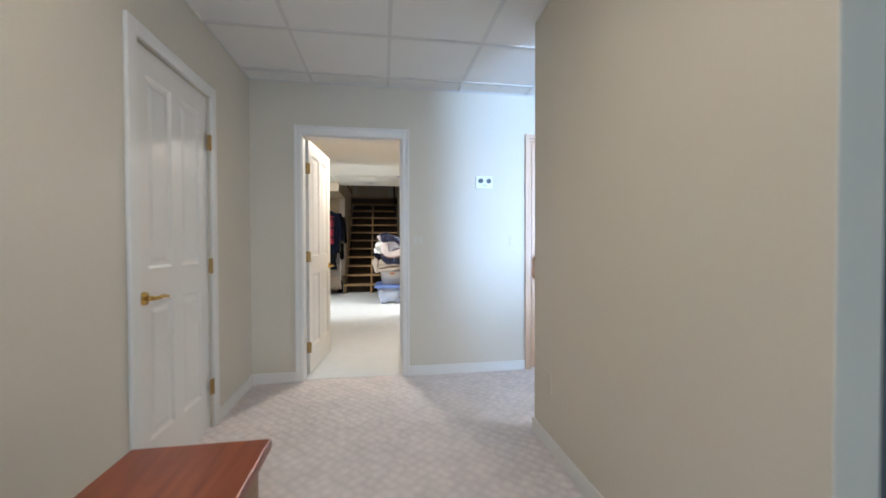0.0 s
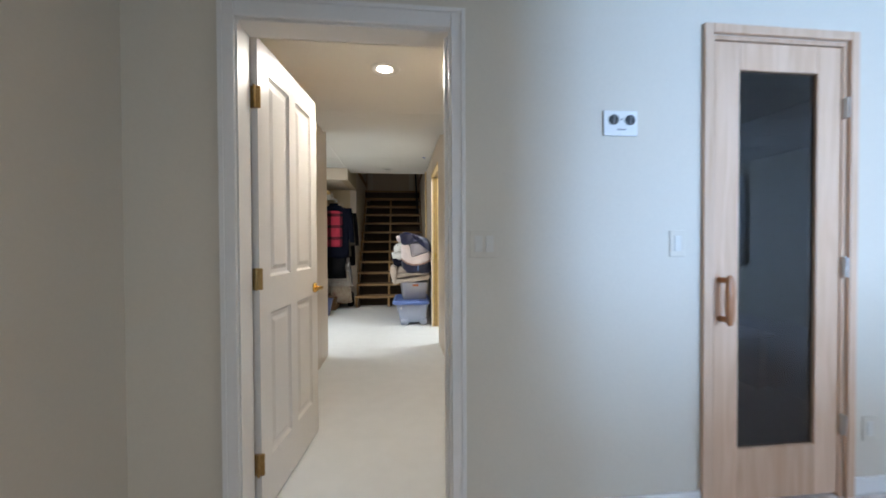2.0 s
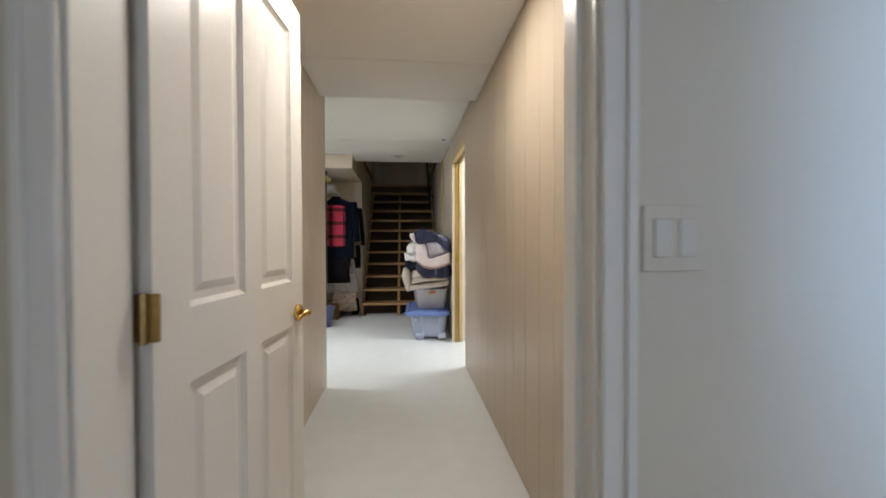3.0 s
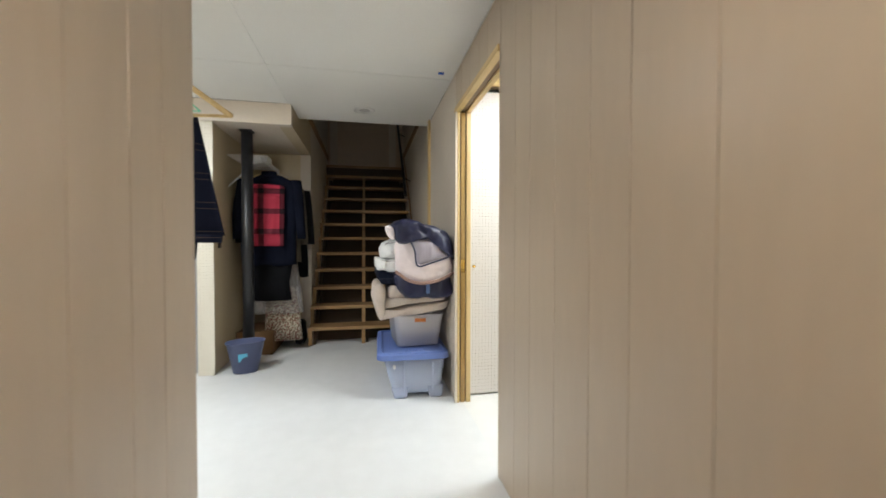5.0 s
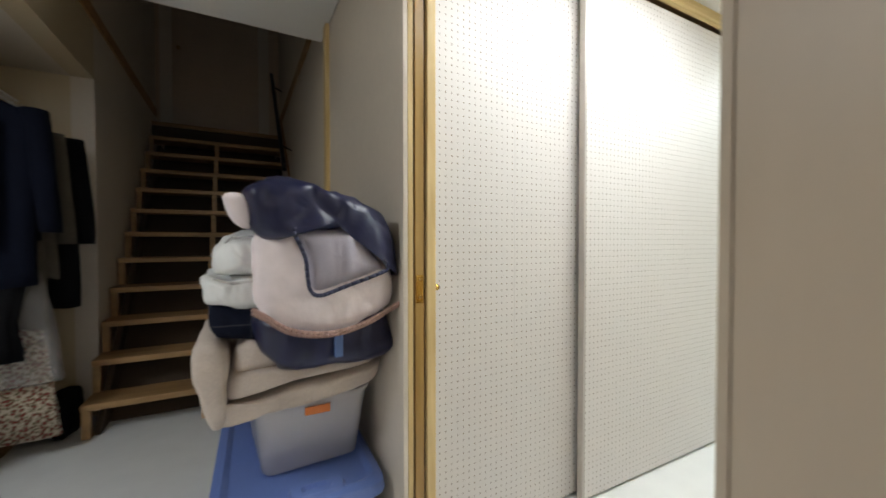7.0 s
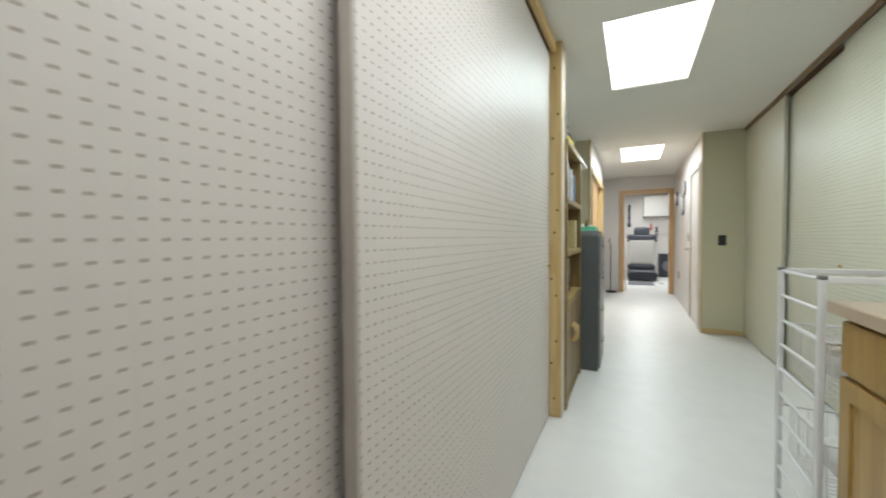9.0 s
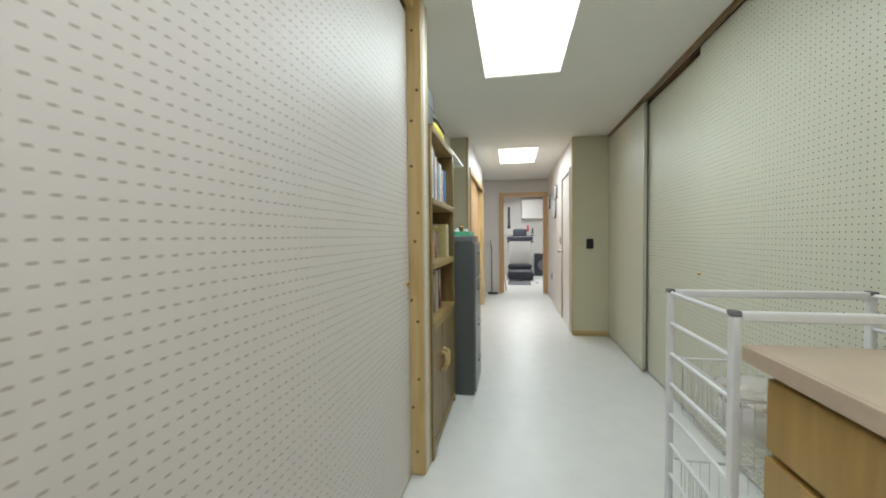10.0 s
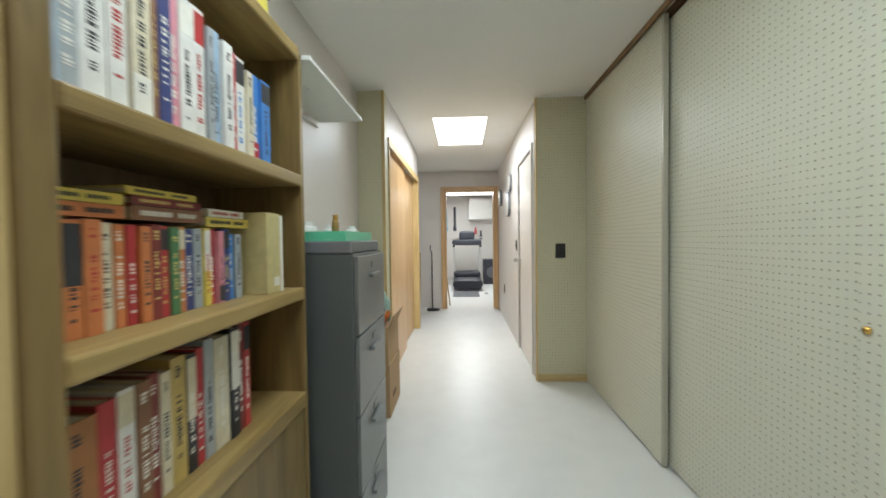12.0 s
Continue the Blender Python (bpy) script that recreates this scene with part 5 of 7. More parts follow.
storage = thing("cardboard_box", (-1.40, 9.1, 0), "brown box on the closet floor", "box")
part("carton", boxes((-1.55, -1.20, 8.80, 9.30, 0, 0.24), bevel=0.004), M["brownbox"], storage)
part("flap", boxes((-1.55, -1.20, 8.79, 8.799, 0.12, 0.245)), M["brownbox"], storage)
shoes = thing("folded_bundle", (-1.02, 9.2, 0), "dark bundle on the closet floor", "bundle")
part("cloth", soft(-1.05, -0.94, 9.05, 9.35, 0.0, 0.28, 4, 0.02, 7, 10, 5), M["blackcloth"], shoes, "", True)
tissue = thing("paper_carton", (-1.38, 9.15, 2.02), "white carton on the wire shelf", "box")
part("carton", boxes((-1.50, -1.30, 9.05, 9.25, 2.0115, 2.10), bevel=0.003), M["plastic"], tissue)

gbag = thing("garment_cover", (HXC + 0.12, 8.86, 0.45), "crumpled clear plastic cover over the floral dress", "garment cover", "clothes on the wire shelf")
part("film", loft([ring(HXC + 0.10, 8.89, z, rx, 0.075, 60, 2.4, 0.07, 11, z * 9) for z, rx in ((0.42, 0.245), (0.50, 0.235), (0.62, 0.225), (0.80, 0.20), (1.0, 0.17))]), M["film"], gbag, "", True)
# jeans on a hanger in front of the laundry
bar = thing("hanging_rod", (-1.20, 6.9, 2.0), "wooden closet rod hung from the ceiling", "rod")
part("rod", rods(((-1.24, 6.15, 2.10), (-1.24, 7.0, 2.10), 0.016), sides=16), M["piney"], bar)
for yy in (6.2, 6.95):
    part("hook", rods(((-1.24, yy, 2.11), (-1.24, yy, CC), 0.004)), M["nickel"], bar)
jeans = thing("jeans", (-1.20, 6.66, 1.9), "dark blue jeans hung by the hems from a wooden hanger", "jeans")
rows = []
for i in range(13):
    f = i / 12
    rows.append(ring(-1.215 + 0.0 * f, 6.66, 1.78 - 0.58 * f, 0.155 + 0.115 * f, 0.035 + 0.012 * f, 36, 2.8, 0.03, 7, f * 2))
part("denim_body", loft(rows), M["jeans"], jeans, "", True)
part("waistband", loft([ring(-1.215, 6.66, 1.205, 0.268, 0.05, 36, 2.8), ring(-1.215, 6.66, 1.165, 0.262, 0.048, 36, 2.8)]), M["jeans"], jeans, "", True)
part("patch", boxes((-1.19, -1.125, 6.605, 6.6095, 1.22, 1.26), bevel=0.001), M["brownbox"], jeans, "brown leather patch")
part("shirt_tail", loft([ring(-1.28, 6.70, z, rx, 0.03, 30, 2.6, 0.05, 6, z) for z, rx in ((1.20, 0.20), (1.10, 0.19), (1.02, 0.16), (0.97, 0.10))]), M["coat"], jeans, "", True)
HA, HL, HR = Vector((-1.24, 6.66, 2.03)), Vector((-1.58, 6.70, 1.775)), Vector((-0.89, 6.62, 1.775))
bm = bmesh.new()
for p, q, r in ((HA, HL, 0.013), (HA, HR, 0.013), (HL, HR, 0.008)):
    rod_in(bm, p, q, r, 10)
hg = part("hanger", bm, M["piney"], jeans, "pale wooden hanger", True)
part("hook", rods((HA, HA + Vector((0, 0, 0.06)), 0.0025), (HA + Vector((0, 0, 0.06)), HA + Vector((0.018, 0, 0.085)), 0.0025), sides=6), M["nickel"], hg)
gh = thing("wire_hanger", (-1.20, 6.80, 1.95), "green wire hanger on the rod", "hanger")
hp = [(-1.24, 6.76, 2.10), (-1.24, 6.76, 1.97), (-1.075, 6.75, 1.83), (-1.40, 6.77, 1.82), (-1.24, 6.76, 1.97)]
bm = bmesh.new()
for p, q in zip(hp, hp[1:]):
    rod_in(bm, p, q, 0.0035, 8)
part("wire", bm, M["green"], gh)
clipd = thing("ceiling_hook", (0.28, 7.33, CC), "small blue clip on the ceiling", "hook")
part("clip", boxes((0.26, 0.30, 7.322, 7.338, CC - 0.012, CC - 0.0005), bevel=0.002), M["blue"], clipd)

# ---- pile of totes and bedding ----
tote = thing("storage_tote", (0.08, 7.76, 0), "translucent blue storage tote with a solid blue lid", "tote")


def rrect(x0, x1, y0, y1, z, r, turn=0.0, k=6):
    cx, cy = (x0 + x1) / 2, (y0 + y1) / 2
    out = []
    for qx, qy, a0 in ((x1 - r, y1 - r, 0), (x0 + r, y1 - r, 90), (x0 + r, y0 + r, 180), (x1 - r, y0 + r, 270)):
        for i in range(k + 1):
            a = radians(a0 + 90 * i / k)
            px, py = qx + r * math.cos(a) - cx, qy + r * math.sin(a) - cy
            t = radians(turn)
            out.append((cx + px * math.cos(t) - py * math.sin(t), cy + px * math.sin(t) + py * math.cos(t), z))
    return out


T = -2.0
part("tub", loft([rrect(-0.045, 0.300, 7.435, 8.07, 0.036, 0.05, T), rrect(-0.055, 0.308, 7.425, 8.08, 0.05, 0.05, T), rrect(-0.125, 0.345, 7.400, 8.125, 0.315, 0.05, T), rrect(-0.117, 0.337, 7.408, 8.117, 0.315, 0.045, T), rrect(-0.047, 0.298, 7.433, 8.072, 0.055, 0.045, T)]), M["toteglass"], tote, "cloudy pale blue tub", True)
for fx, fy in ((-0.060, 7.418), (0.205, 7.412), (-0.050, 7.975), (0.205, 7.970)):
    part("foot", loft([rrect(fx + 0.012, fx + 0.098, fy + 0.010, fy + 0.10, 0.0, 0.02, T), rrect(fx + 0.004, fx + 0.106, fy + 0.004, fy + 0.105, 0.012, 0.02, T), rrect(fx - 0.012, fx + 0.116, fy - 0.002, fy + 0.11, 0.085, 0.02, T)]), M["toteglass"], tote, "", True)
lid = part("lid", loft([rrect(-0.165, 0.366, 7.375, 8.19, 0.300, 0.06, T), rrect(-0.170, 0.371, 7.370, 8.195, 0.305, 0.06, T), rrect(-0.165, 0.366, 7.375, 8.19, 0.340, 0.06, T), rrect(-0.135, 0.336, 7.405, 8.16, 0.350, 0.05, T), rrect(-0.115, 0.316, 7.425, 8.14, 0.338, 0.05, T)]), M["totelid"], tote, "solid blue lid with moulded grips")
part("grip", loft([rrect(0.045, 0.225, 7.385, 7.475, 0.339, 0.03, T), rrect(0.055, 0.215, 7.395, 7.465, 0.356, 0.025, T), rrect(0.085, 0.185, 7.41, 7.45, 0.356, 0.018, T), rrect(0.095, 0.175, 7.415, 7.445, 0.343, 0.015, T)]), M["totelid"], lid)
part("grip", loft([rrect(-0.11, 0.02, 7.39, 7.46, 0.339, 0.02, T), rrect(-0.10, 0.01, 7.40, 7.45, 0.353, 0.015, T)]), M["totelid"], lid)
for fx in (0.02, 0.235):
    part("rib", boxes((fx - 0.008, fx + 0.008, 7.400, 7.414, 0.05, 0.29), bevel=0.003), M["toteglass"], tote)
part("latch", boxes((-0.065, -0.045, 7.392, 7.408, 0.235, 0.262), bevel=0.002), M["plastic"], tote, "small white tag")
part("contents", soft(-0.055, 0.29, 7.46, 8.05, 0.058, 0.27, 7, 0.012, 6, 12, 2), M["inside"], tote, "folded linens inside", True)

tub = thing("storage_tub", (0.14, 7.8, 0.34), "clear plastic tub full of white linens on the blue lid", "tub")
part("shell", loft([rrect(-0.03, 0.30, 7.575, 7.98, 0.351, 0.04, 4), rrect(-0.06, 0.335, 7.55, 8.005, 0.585, 0.05, 4), rrect(-0.075, 0.345, 7.54, 8.015, 0.60, 0.05, 4), rrect(-0.052, 0.327, 7.558, 7.997, 0.60, 0.045, 4), rrect(-0.02, 0.29, 7.585, 7.97, 0.358, 0.035, 4)]), M["tubglass"], tub, "", True)
part("contents", soft(-0.025, 0.30, 7.585, 7.97, 0.36, 0.585, 6, 0.015, 7, 24, 4), M["whitebag"], tub, "white linens inside", True)
part("sticker", boxes((0.115, 0.20, 7.538, 7.545, 0.545, 0.572)), M["orange"], tub, "orange paper label")

def curve_ring(ctrl, k=8):
    """A closed smooth curve through a few points (x, z)."""
    out, m = [], len(ctrl)
    for i in range(m):
        p0, p1, p2, p3 = (Vector(ctrl[(i + j) % m]) for j in (-1, 0, 1, 2))
        for j in range(k):
            t = j / k
            out.append(0.5 * (2 * p1 + (p2 - p0) * t + (2 * p0 - 5 * p1 + 4 * p2 - p3) * t * t + (3 * p1 - p0 - 3 * p2 + p3) * t ** 3))
    return out


def pad(ctrl, y0, y1, crease=0.010, seed=0.0, bulge=0.03, size=9.0, along=(1, 0.35), skew=0.0):
    """A soft bundle: a smooth outline drawn out in depth, its front bulging and creased."""
    ring = curve_ring(ctrl)
    c = sum(ring, Vector((0, 0))) / len(ring)
    rings = []
    for f, d in [(k / 14, None) for k in range(1, 14)] + [(1, k / 8) for k in range(9)] + [(0.7, 1), (0.1, 1)]:
        row = []
        for p in ring:
            q = c + (p - c) * f
            if d is None:
                y = y0 + 0.045 * f ** 7 - bulge * (1 - f * f)
            elif f == 1:
                y = y0 + 0.06 + (y1 - y0 - 0.06) * d
            else:
                y = y1 + 0.02 * (1 - f)
            v = Vector((q.x * along[0], y * 0.5, q.y * along[1])) * size + Vector((seed, seed * 1.7, 2))
            w = 0.6 * noise.noise(v * 0.7) - 1.5 * abs(noise.noise(v)) - 0.7 * abs(noise.noise(v * 2.1)) + 0.5
            out = (p - c).normalized() * w * crease * f
            row.append((q.x + out.x + skew * (y - y0), y + w * crease * (1.3 if d is None else 0.3), q.y + out.y))
        rings.append(row)
    return loft(rings)


def cord(points, r):
    bm = bmesh.new()
    for p, q in zip(points, points[1:]):
        rod_in(bm, Vector(p), Vector(q), r, 8)
    return bm


blanket = thing("folded_blanket", (0.12, 7.75, 0.6), "beige quilted blanket folded over the tub", "blanket")
part("fold", pad([(-0.15, 0.585), (-0.10, 0.60), (0.10, 0.612), (0.33, 0.645), (0.365, 0.69), (0.345, 0.715), (0.10, 0.685), (-0.09, 0.655), (-0.18, 0.665)], 7.45, 7.98, 0.010, 1.0, 0.012, 10), M["beige"], blanket, "", True)
part("fold", pad([(-0.14, 0.665), (0.05, 0.695), (0.33, 0.718), (0.35, 0.745), (0.30, 0.765), (0.05, 0.755), (-0.10, 0.745)], 7.455, 7.98, 0.010, 2.0, 0.012, 10), M["beige"], blanket, "", True)
part("fold", pad([(-0.10, 0.745), (0.03, 0.752), (0.10, 0.765), (0.09, 0.80), (0.0, 0.825), (-0.07, 0.835)], 7.47, 7.9, 0.010, 3.0, 0.012, 10), M["beige"], blanket, "", True)
part("drape", pad([(-0.155, 0.575), (-0.115, 0.60), (-0.11, 0.70), (-0.115, 0.81), (-0.15, 0.852), (-0.20, 0.835), (-0.213, 0.76), (-0.19, 0.66)], 7.45, 7.92, 0.012, 4.0, 0.012, 9, (0.5, 1)), M["beige"], blanket, "", True)

sbag = thing("travel_bag", (0.15, 7.7, 0.74), "navy vinyl bag with a blue strap", "bag")
part("body", pad([(0.0, 0.78), (0.06, 0.752), (0.20, 0.748), (0.34, 0.752), (0.40, 0.79), (0.374, 0.861), (0.338, 0.909), (0.135, 0.909), (-0.029, 0.924), (-0.038, 0.861)], 7.375, 7.95, 0.026, 5.0, 0.02, 9), M["navy"], sbag, "", True)
part("strap", boxes((0.175, 0.201, 7.345, 7.37, 0.790, 0.868), bevel=0.004), M["bluestripe"], sbag, "blue webbing strap")
plaidb = thing("fleece_blanket", (-0.07, 7.75, 0.77), "navy checked fleece under the white packets", "blanket")
part("fold", pad([(-0.14, 0.855), (-0.06, 0.84), (0.0, 0.83), (0.02, 0.93), (-0.08, 0.955), (-0.165, 0.96), (-0.175, 0.90)], 7.49, 7.95, 0.026, 6.0, 0.015, 12), M["denim"], plaidb, "", True)
for ctrl, sd in (([(-0.165, 0.955), (-0.08, 0.935), (0.0, 0.94), (0.02, 1.0), (-0.03, 1.045), (-0.12, 1.035), (-0.178, 1.04), (-0.178, 0.995)], 1.0),
                 ([(-0.13, 1.045), (-0.05, 1.04), (0.02, 1.05), (0.03, 1.12), (-0.02, 1.17), (-0.09, 1.172), (-0.13, 1.15), (-0.152, 1.10)], 2.0)):
    wb = thing("pillow_packet", (-0.07, 7.72, ctrl[1][1]), "white pillow wrapped in clear plastic", "pillow", "white packets on the pile")
    part("packet", pad(ctrl, 7.48, 7.93, 0.020, sd, 0.03, 12), M["whitebag"], wb, "", True)
    part("seam", cord([(-0.178 + 0.03 * sd, 7.485, ctrl[6][1] - 0.006), (-0.10, 7.462, ctrl[5][1] - 0.012), (-0.02, 7.47, ctrl[5][1] - 0.006)], 0.004), M["film"], wb, "", True)
comf = thing("comforter_bag", (0.18, 7.7, 0.86), "zipped clear bag holding a pale pink comforter", "bedding bag")
LOW = [(-0.039, 0.977), (-0.007, 0.921), (0.059, 0.880), (0.153, 0.865), (0.247, 0.880), (0.331, 0.916), (0.371, 0.963)]
part("body", pad(LOW + [(0.374, 1.038), (0.346, 1.132), (0.303, 1.20), (0.172, 1.225), (0.031, 1.21), (-0.04, 1.16), (-0.05, 1.07)], 7.325, 7.96, 0.014, 7.0, 0.012, 8, (1, 0.7)), M["pinkcloth"], comf, "", True)
rim = curve_ring(LOW, 6)[:-6]
part("piping", cord([(p.x, 7.318, p.y + 0.012) for p in rim[3:]], 0.006), M["piping"], comf, "tan piping round the bottom", True)
part("piping", cord([(p.x, 7.335, p.y - 0.002) for p in rim[3:]], 0.005), M["piping"], comf, "tan piping round the bottom", True)
WIN = [(0.054, 1.189), (0.082, 1.104), (0.092, 1.019), (0.120, 0.994), (0.190, 1.015), (0.303, 1.052), (0.324, 1.071), (0.284, 1.132), (0.252, 1.198), (0.143, 1.198)]
part("mesh_window", pad(WIN, 7.290, 7.335, 0.010, 8.0, 0.012, 12, (1, 0.3)), M["mesh"], comf, "grey mesh window with navy binding", True)
part("binding", cord([(p.x, 7.285, p.y) for p in curve_ring(WIN, 5)[:42]], 0.006), M["navy"], comf, "", True)
topb = thing("bag_flap", (0.15, 7.7, 1.2), "navy vinyl bag slumped on top of the pile", "bag")
part("body", pad([(-0.073, 1.292), (-0.016, 1.325), (0.049, 1.332), (0.172, 1.306), (0.284, 1.259), (0.346, 1.189), (0.374, 1.066), (0.364, 1.043), (0.331, 1.142), (0.256, 1.198), (0.125, 1.184), (0.059, 1.165), (0.002, 1.156), (-0.049, 1.198)], 7.280, 7.93, 0.026, 9.0, 0.02, 9, (1, 0.6)), M["navy"], topb, "", True)
part("lining", pad([(-0.122, 1.275), (-0.068, 1.283), (-0.049, 1.236), (-0.056, 1.184), (-0.096, 1.203)], 7.330, 7.375, 0.004, 9.5, 0.004, 14), M["pinkcloth"], topb, "pale cloth corner", True)

# ---- stairs ----
stairs = thing("staircase", (-0.26, 9.0, 0), "open pine staircase with no riser boards", "stairs", "", "structure")
RISE, RUN, SX0, SX1, SY0 = 0.205, 0.205, -0.895, 0.395, 9.05
for k in range(11):
    z, y = RISE * (k + 1), SY0 + RUN * k
    tr = part("tread", boxes((SX0, SX1, y, y + 0.24, z - 0.038, z), bevel=0.005), M["tread"], stairs)
    part("support", boxes((-0.305, -0.265, y + 0.012, y + 0.05, z - RISE if k else 0.0, z - 0.0385)), M["tread"], stairs)
    part("support", boxes((SX0 + 0.002, SX0 + 0.042, y + 0.012, y + 0.05, z - RISE if k else 0.0, z - 0.0385)), M["tread"], stairs)
# stringers and a sheet in dark brown, standing for the shade under the treads
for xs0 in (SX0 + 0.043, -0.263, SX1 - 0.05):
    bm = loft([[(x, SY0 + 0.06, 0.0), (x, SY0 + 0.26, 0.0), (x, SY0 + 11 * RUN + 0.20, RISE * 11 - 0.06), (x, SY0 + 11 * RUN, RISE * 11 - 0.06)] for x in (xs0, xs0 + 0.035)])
    part("stringer", bm, M["stairshade"], stairs)
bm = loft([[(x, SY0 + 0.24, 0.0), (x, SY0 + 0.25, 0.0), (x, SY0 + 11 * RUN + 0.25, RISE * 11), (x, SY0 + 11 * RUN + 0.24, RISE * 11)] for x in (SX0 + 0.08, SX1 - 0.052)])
part("backing", bm, M["stairshade"], stairs, "dark sheet standing for the shade behind the steps")
LY, LZ = SY0 + 11 * RUN, RISE * 12
part("landing", boxes((-0.904, CR + 0.014, LY, 11.599, LZ - 0.04, LZ), bevel=0.004), M["tread"], stairs)
part("landing_riser", boxes((-0.904, CR + 0.014, LY + 0.03, LY + 0.05, RISE * 11 + 0.001, LZ - 0.041)), M["stairshade"], stairs)
part("wall_trim", boxes((-0.904, -0.89, 8.66, 11.58, 2.57, 2.66), bevel=0.003), M["tread"], stairs, "brown trim board along the stairwell wall")
part("wall_trim", boxes((CR + 0.001, CR + 0.0145, 8.66, 11.58, 2.60, 2.69), bevel=0.003), M["tread"], stairs, "brown trim board along the stairwell wall")
part("skirt_board", loft([[(x, SY0 + 0.25, 0.62), (x, SY0 + 0.25, 0.74), (x, LY, LZ + 0.26), (x, LY, LZ + 0.14)] for x in (CR + 0.002, CR + 0.014)]), M["tread"], stairs)
part("handrail", rods(((0.30, 10.0, 1.82), (0.30, 11.42, 3.24), 0.020)), M["blackpaint"], stairs, "black round handrail")
part("rail_bracket", rods(((0.30, 10.3, 2.11), (CR + 0.014, 10.3, 2.07), 0.008), ((0.30, 11.2, 3.01), (CR + 0.014, 11.2, 2.97), 0.008)), M["blackpaint"], stairs)
topdoor = thing("door_12", (-0.30, 11.59, LZ), "closed plain door at the head of the stairs", "door", "", "structure")
part("leaf", boxes((-0.738, 0.158, 11.57, 11.598, LZ + 0.01, LZ + 2.03), bevel=0.003), M["darkstair"], topdoor)
part("casing", boxes((-0.86, -0.74, 11.575, 11.598, LZ + 0.001, LZ + 2.1), bevel=0.003), M["palewall"], topdoor)
part("casing", boxes((0.16, 0.28, 11.575, 11.598, LZ + 0.001, LZ + 2.1), bevel=0.003), M["palewall"], topdoor)
part("knob", soft(-0.70, -0.65, 11.50, 11.57, LZ + 0.91, LZ + 0.96, 2, 0, 1, 5), M["agedbrass"], topdoor, "", True)


# ---- hall ----
for (a, b), lab in zip(LP, ("bright recessed ceiling light panel near the doorway", "bright recessed ceiling light panel near the shelves", "bright recessed ceiling light panel near the end door")):
    t = thing("ceiling_light", ((a + b) / 2, (LY0 + LY1) / 2, HC), lab, "lamp", "ceiling light panels")
    part("housing", boxes((a + 0.001, a + 0.006, LY0 + 0.001, LY1 - 0.001, HC + 0.001, HC + 0.049), (b - 0.006, b - 0.001, LY0 + 0.001, LY1 - 0.001, HC + 0.001, HC + 0.049),
                          (a + 0.006, b - 0.006, LY0 + 0.001, LY0 + 0.006, HC + 0.001, HC + 0.049), (a + 0.006, b - 0.006, LY1 - 0.006, LY1 - 0.001, HC + 0.001, HC + 0.049)), M["plastic"], t)
    part("diffuser", boxes((a + 0.007, b - 0.007, LY0 + 0.007, LY1 - 0.007, HC + 0.012, HC + 0.018)), M["tubeglow"], t)

# bookcase
bc = thing("bookcase", (3.66, 7.4, 0), "dark oak bookcase with cupboard doors below", "bookcase")
BX0, BX1, BY0, BY1 = 3.272, 4.064, 7.236, 7.53
part("side", boxes((BX0, BX0 + 0.045, BY0 + 0.004, BY1, 0, 1.80), bevel=0.003), M["oakv"], bc)
part("side", boxes((BX1 - 0.022, BX1, BY0 + 0.004, BY1, 0, 1.80), bevel=0.003), M["oakv"], bc)
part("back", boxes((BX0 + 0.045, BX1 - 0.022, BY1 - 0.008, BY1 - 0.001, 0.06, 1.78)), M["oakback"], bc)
SH = {"s1": (1.382, 1.420), "s2": (1.027, 1.066), "s3": (0.685, 0.735)}
for z0, z1 in list(SH.values()) + [(1.775, 1.812), (0.05, 0.075)]:
    part("shelf", boxes((BX0 + 0.0455, BX1 - 0.0225, BY0, BY1 - 0.009, z0, z1), bevel=0.006), M["oak"], bc)
part("plinth", boxes((BX0 + 0.0455, BX1 - 0.0225, BY0 + 0.02, BY0 + 0.04, 0, 0.049)), M["oakv"], bc)
for k in range(2):
    a, b = ((BX0 + 0.049, 3.579), (3.585, BX1 - 0.025))[k]
    d = part("door", boxes((a, b, BY0 + 0.008, BY0 + 0.026, 0.082, 0.685), bevel=0.003), M["oakv"], bc)
    hx = b - 0.035 if k == 0 else a + 0.035
    hnd = bmesh.new()
    pts = [(hx, BY0 + 0.008, 0.405), (hx, BY0 - 0.022, 0.417), (hx, BY0 - 0.026, 0.46), (hx, BY0 - 0.022, 0.503), (hx, BY0 + 0.008, 0.515)]
    for p, q in zip(pts, pts[1:]):
        rod_in(hnd, p, q, 0.011, 10)
        bmesh.ops.create_icosphere(hnd, subdivisions=1, radius=0.011, matrix=Matrix.Translation(q))
    part("handle", hnd, M["pine"], d, "pale wooden handle", True)


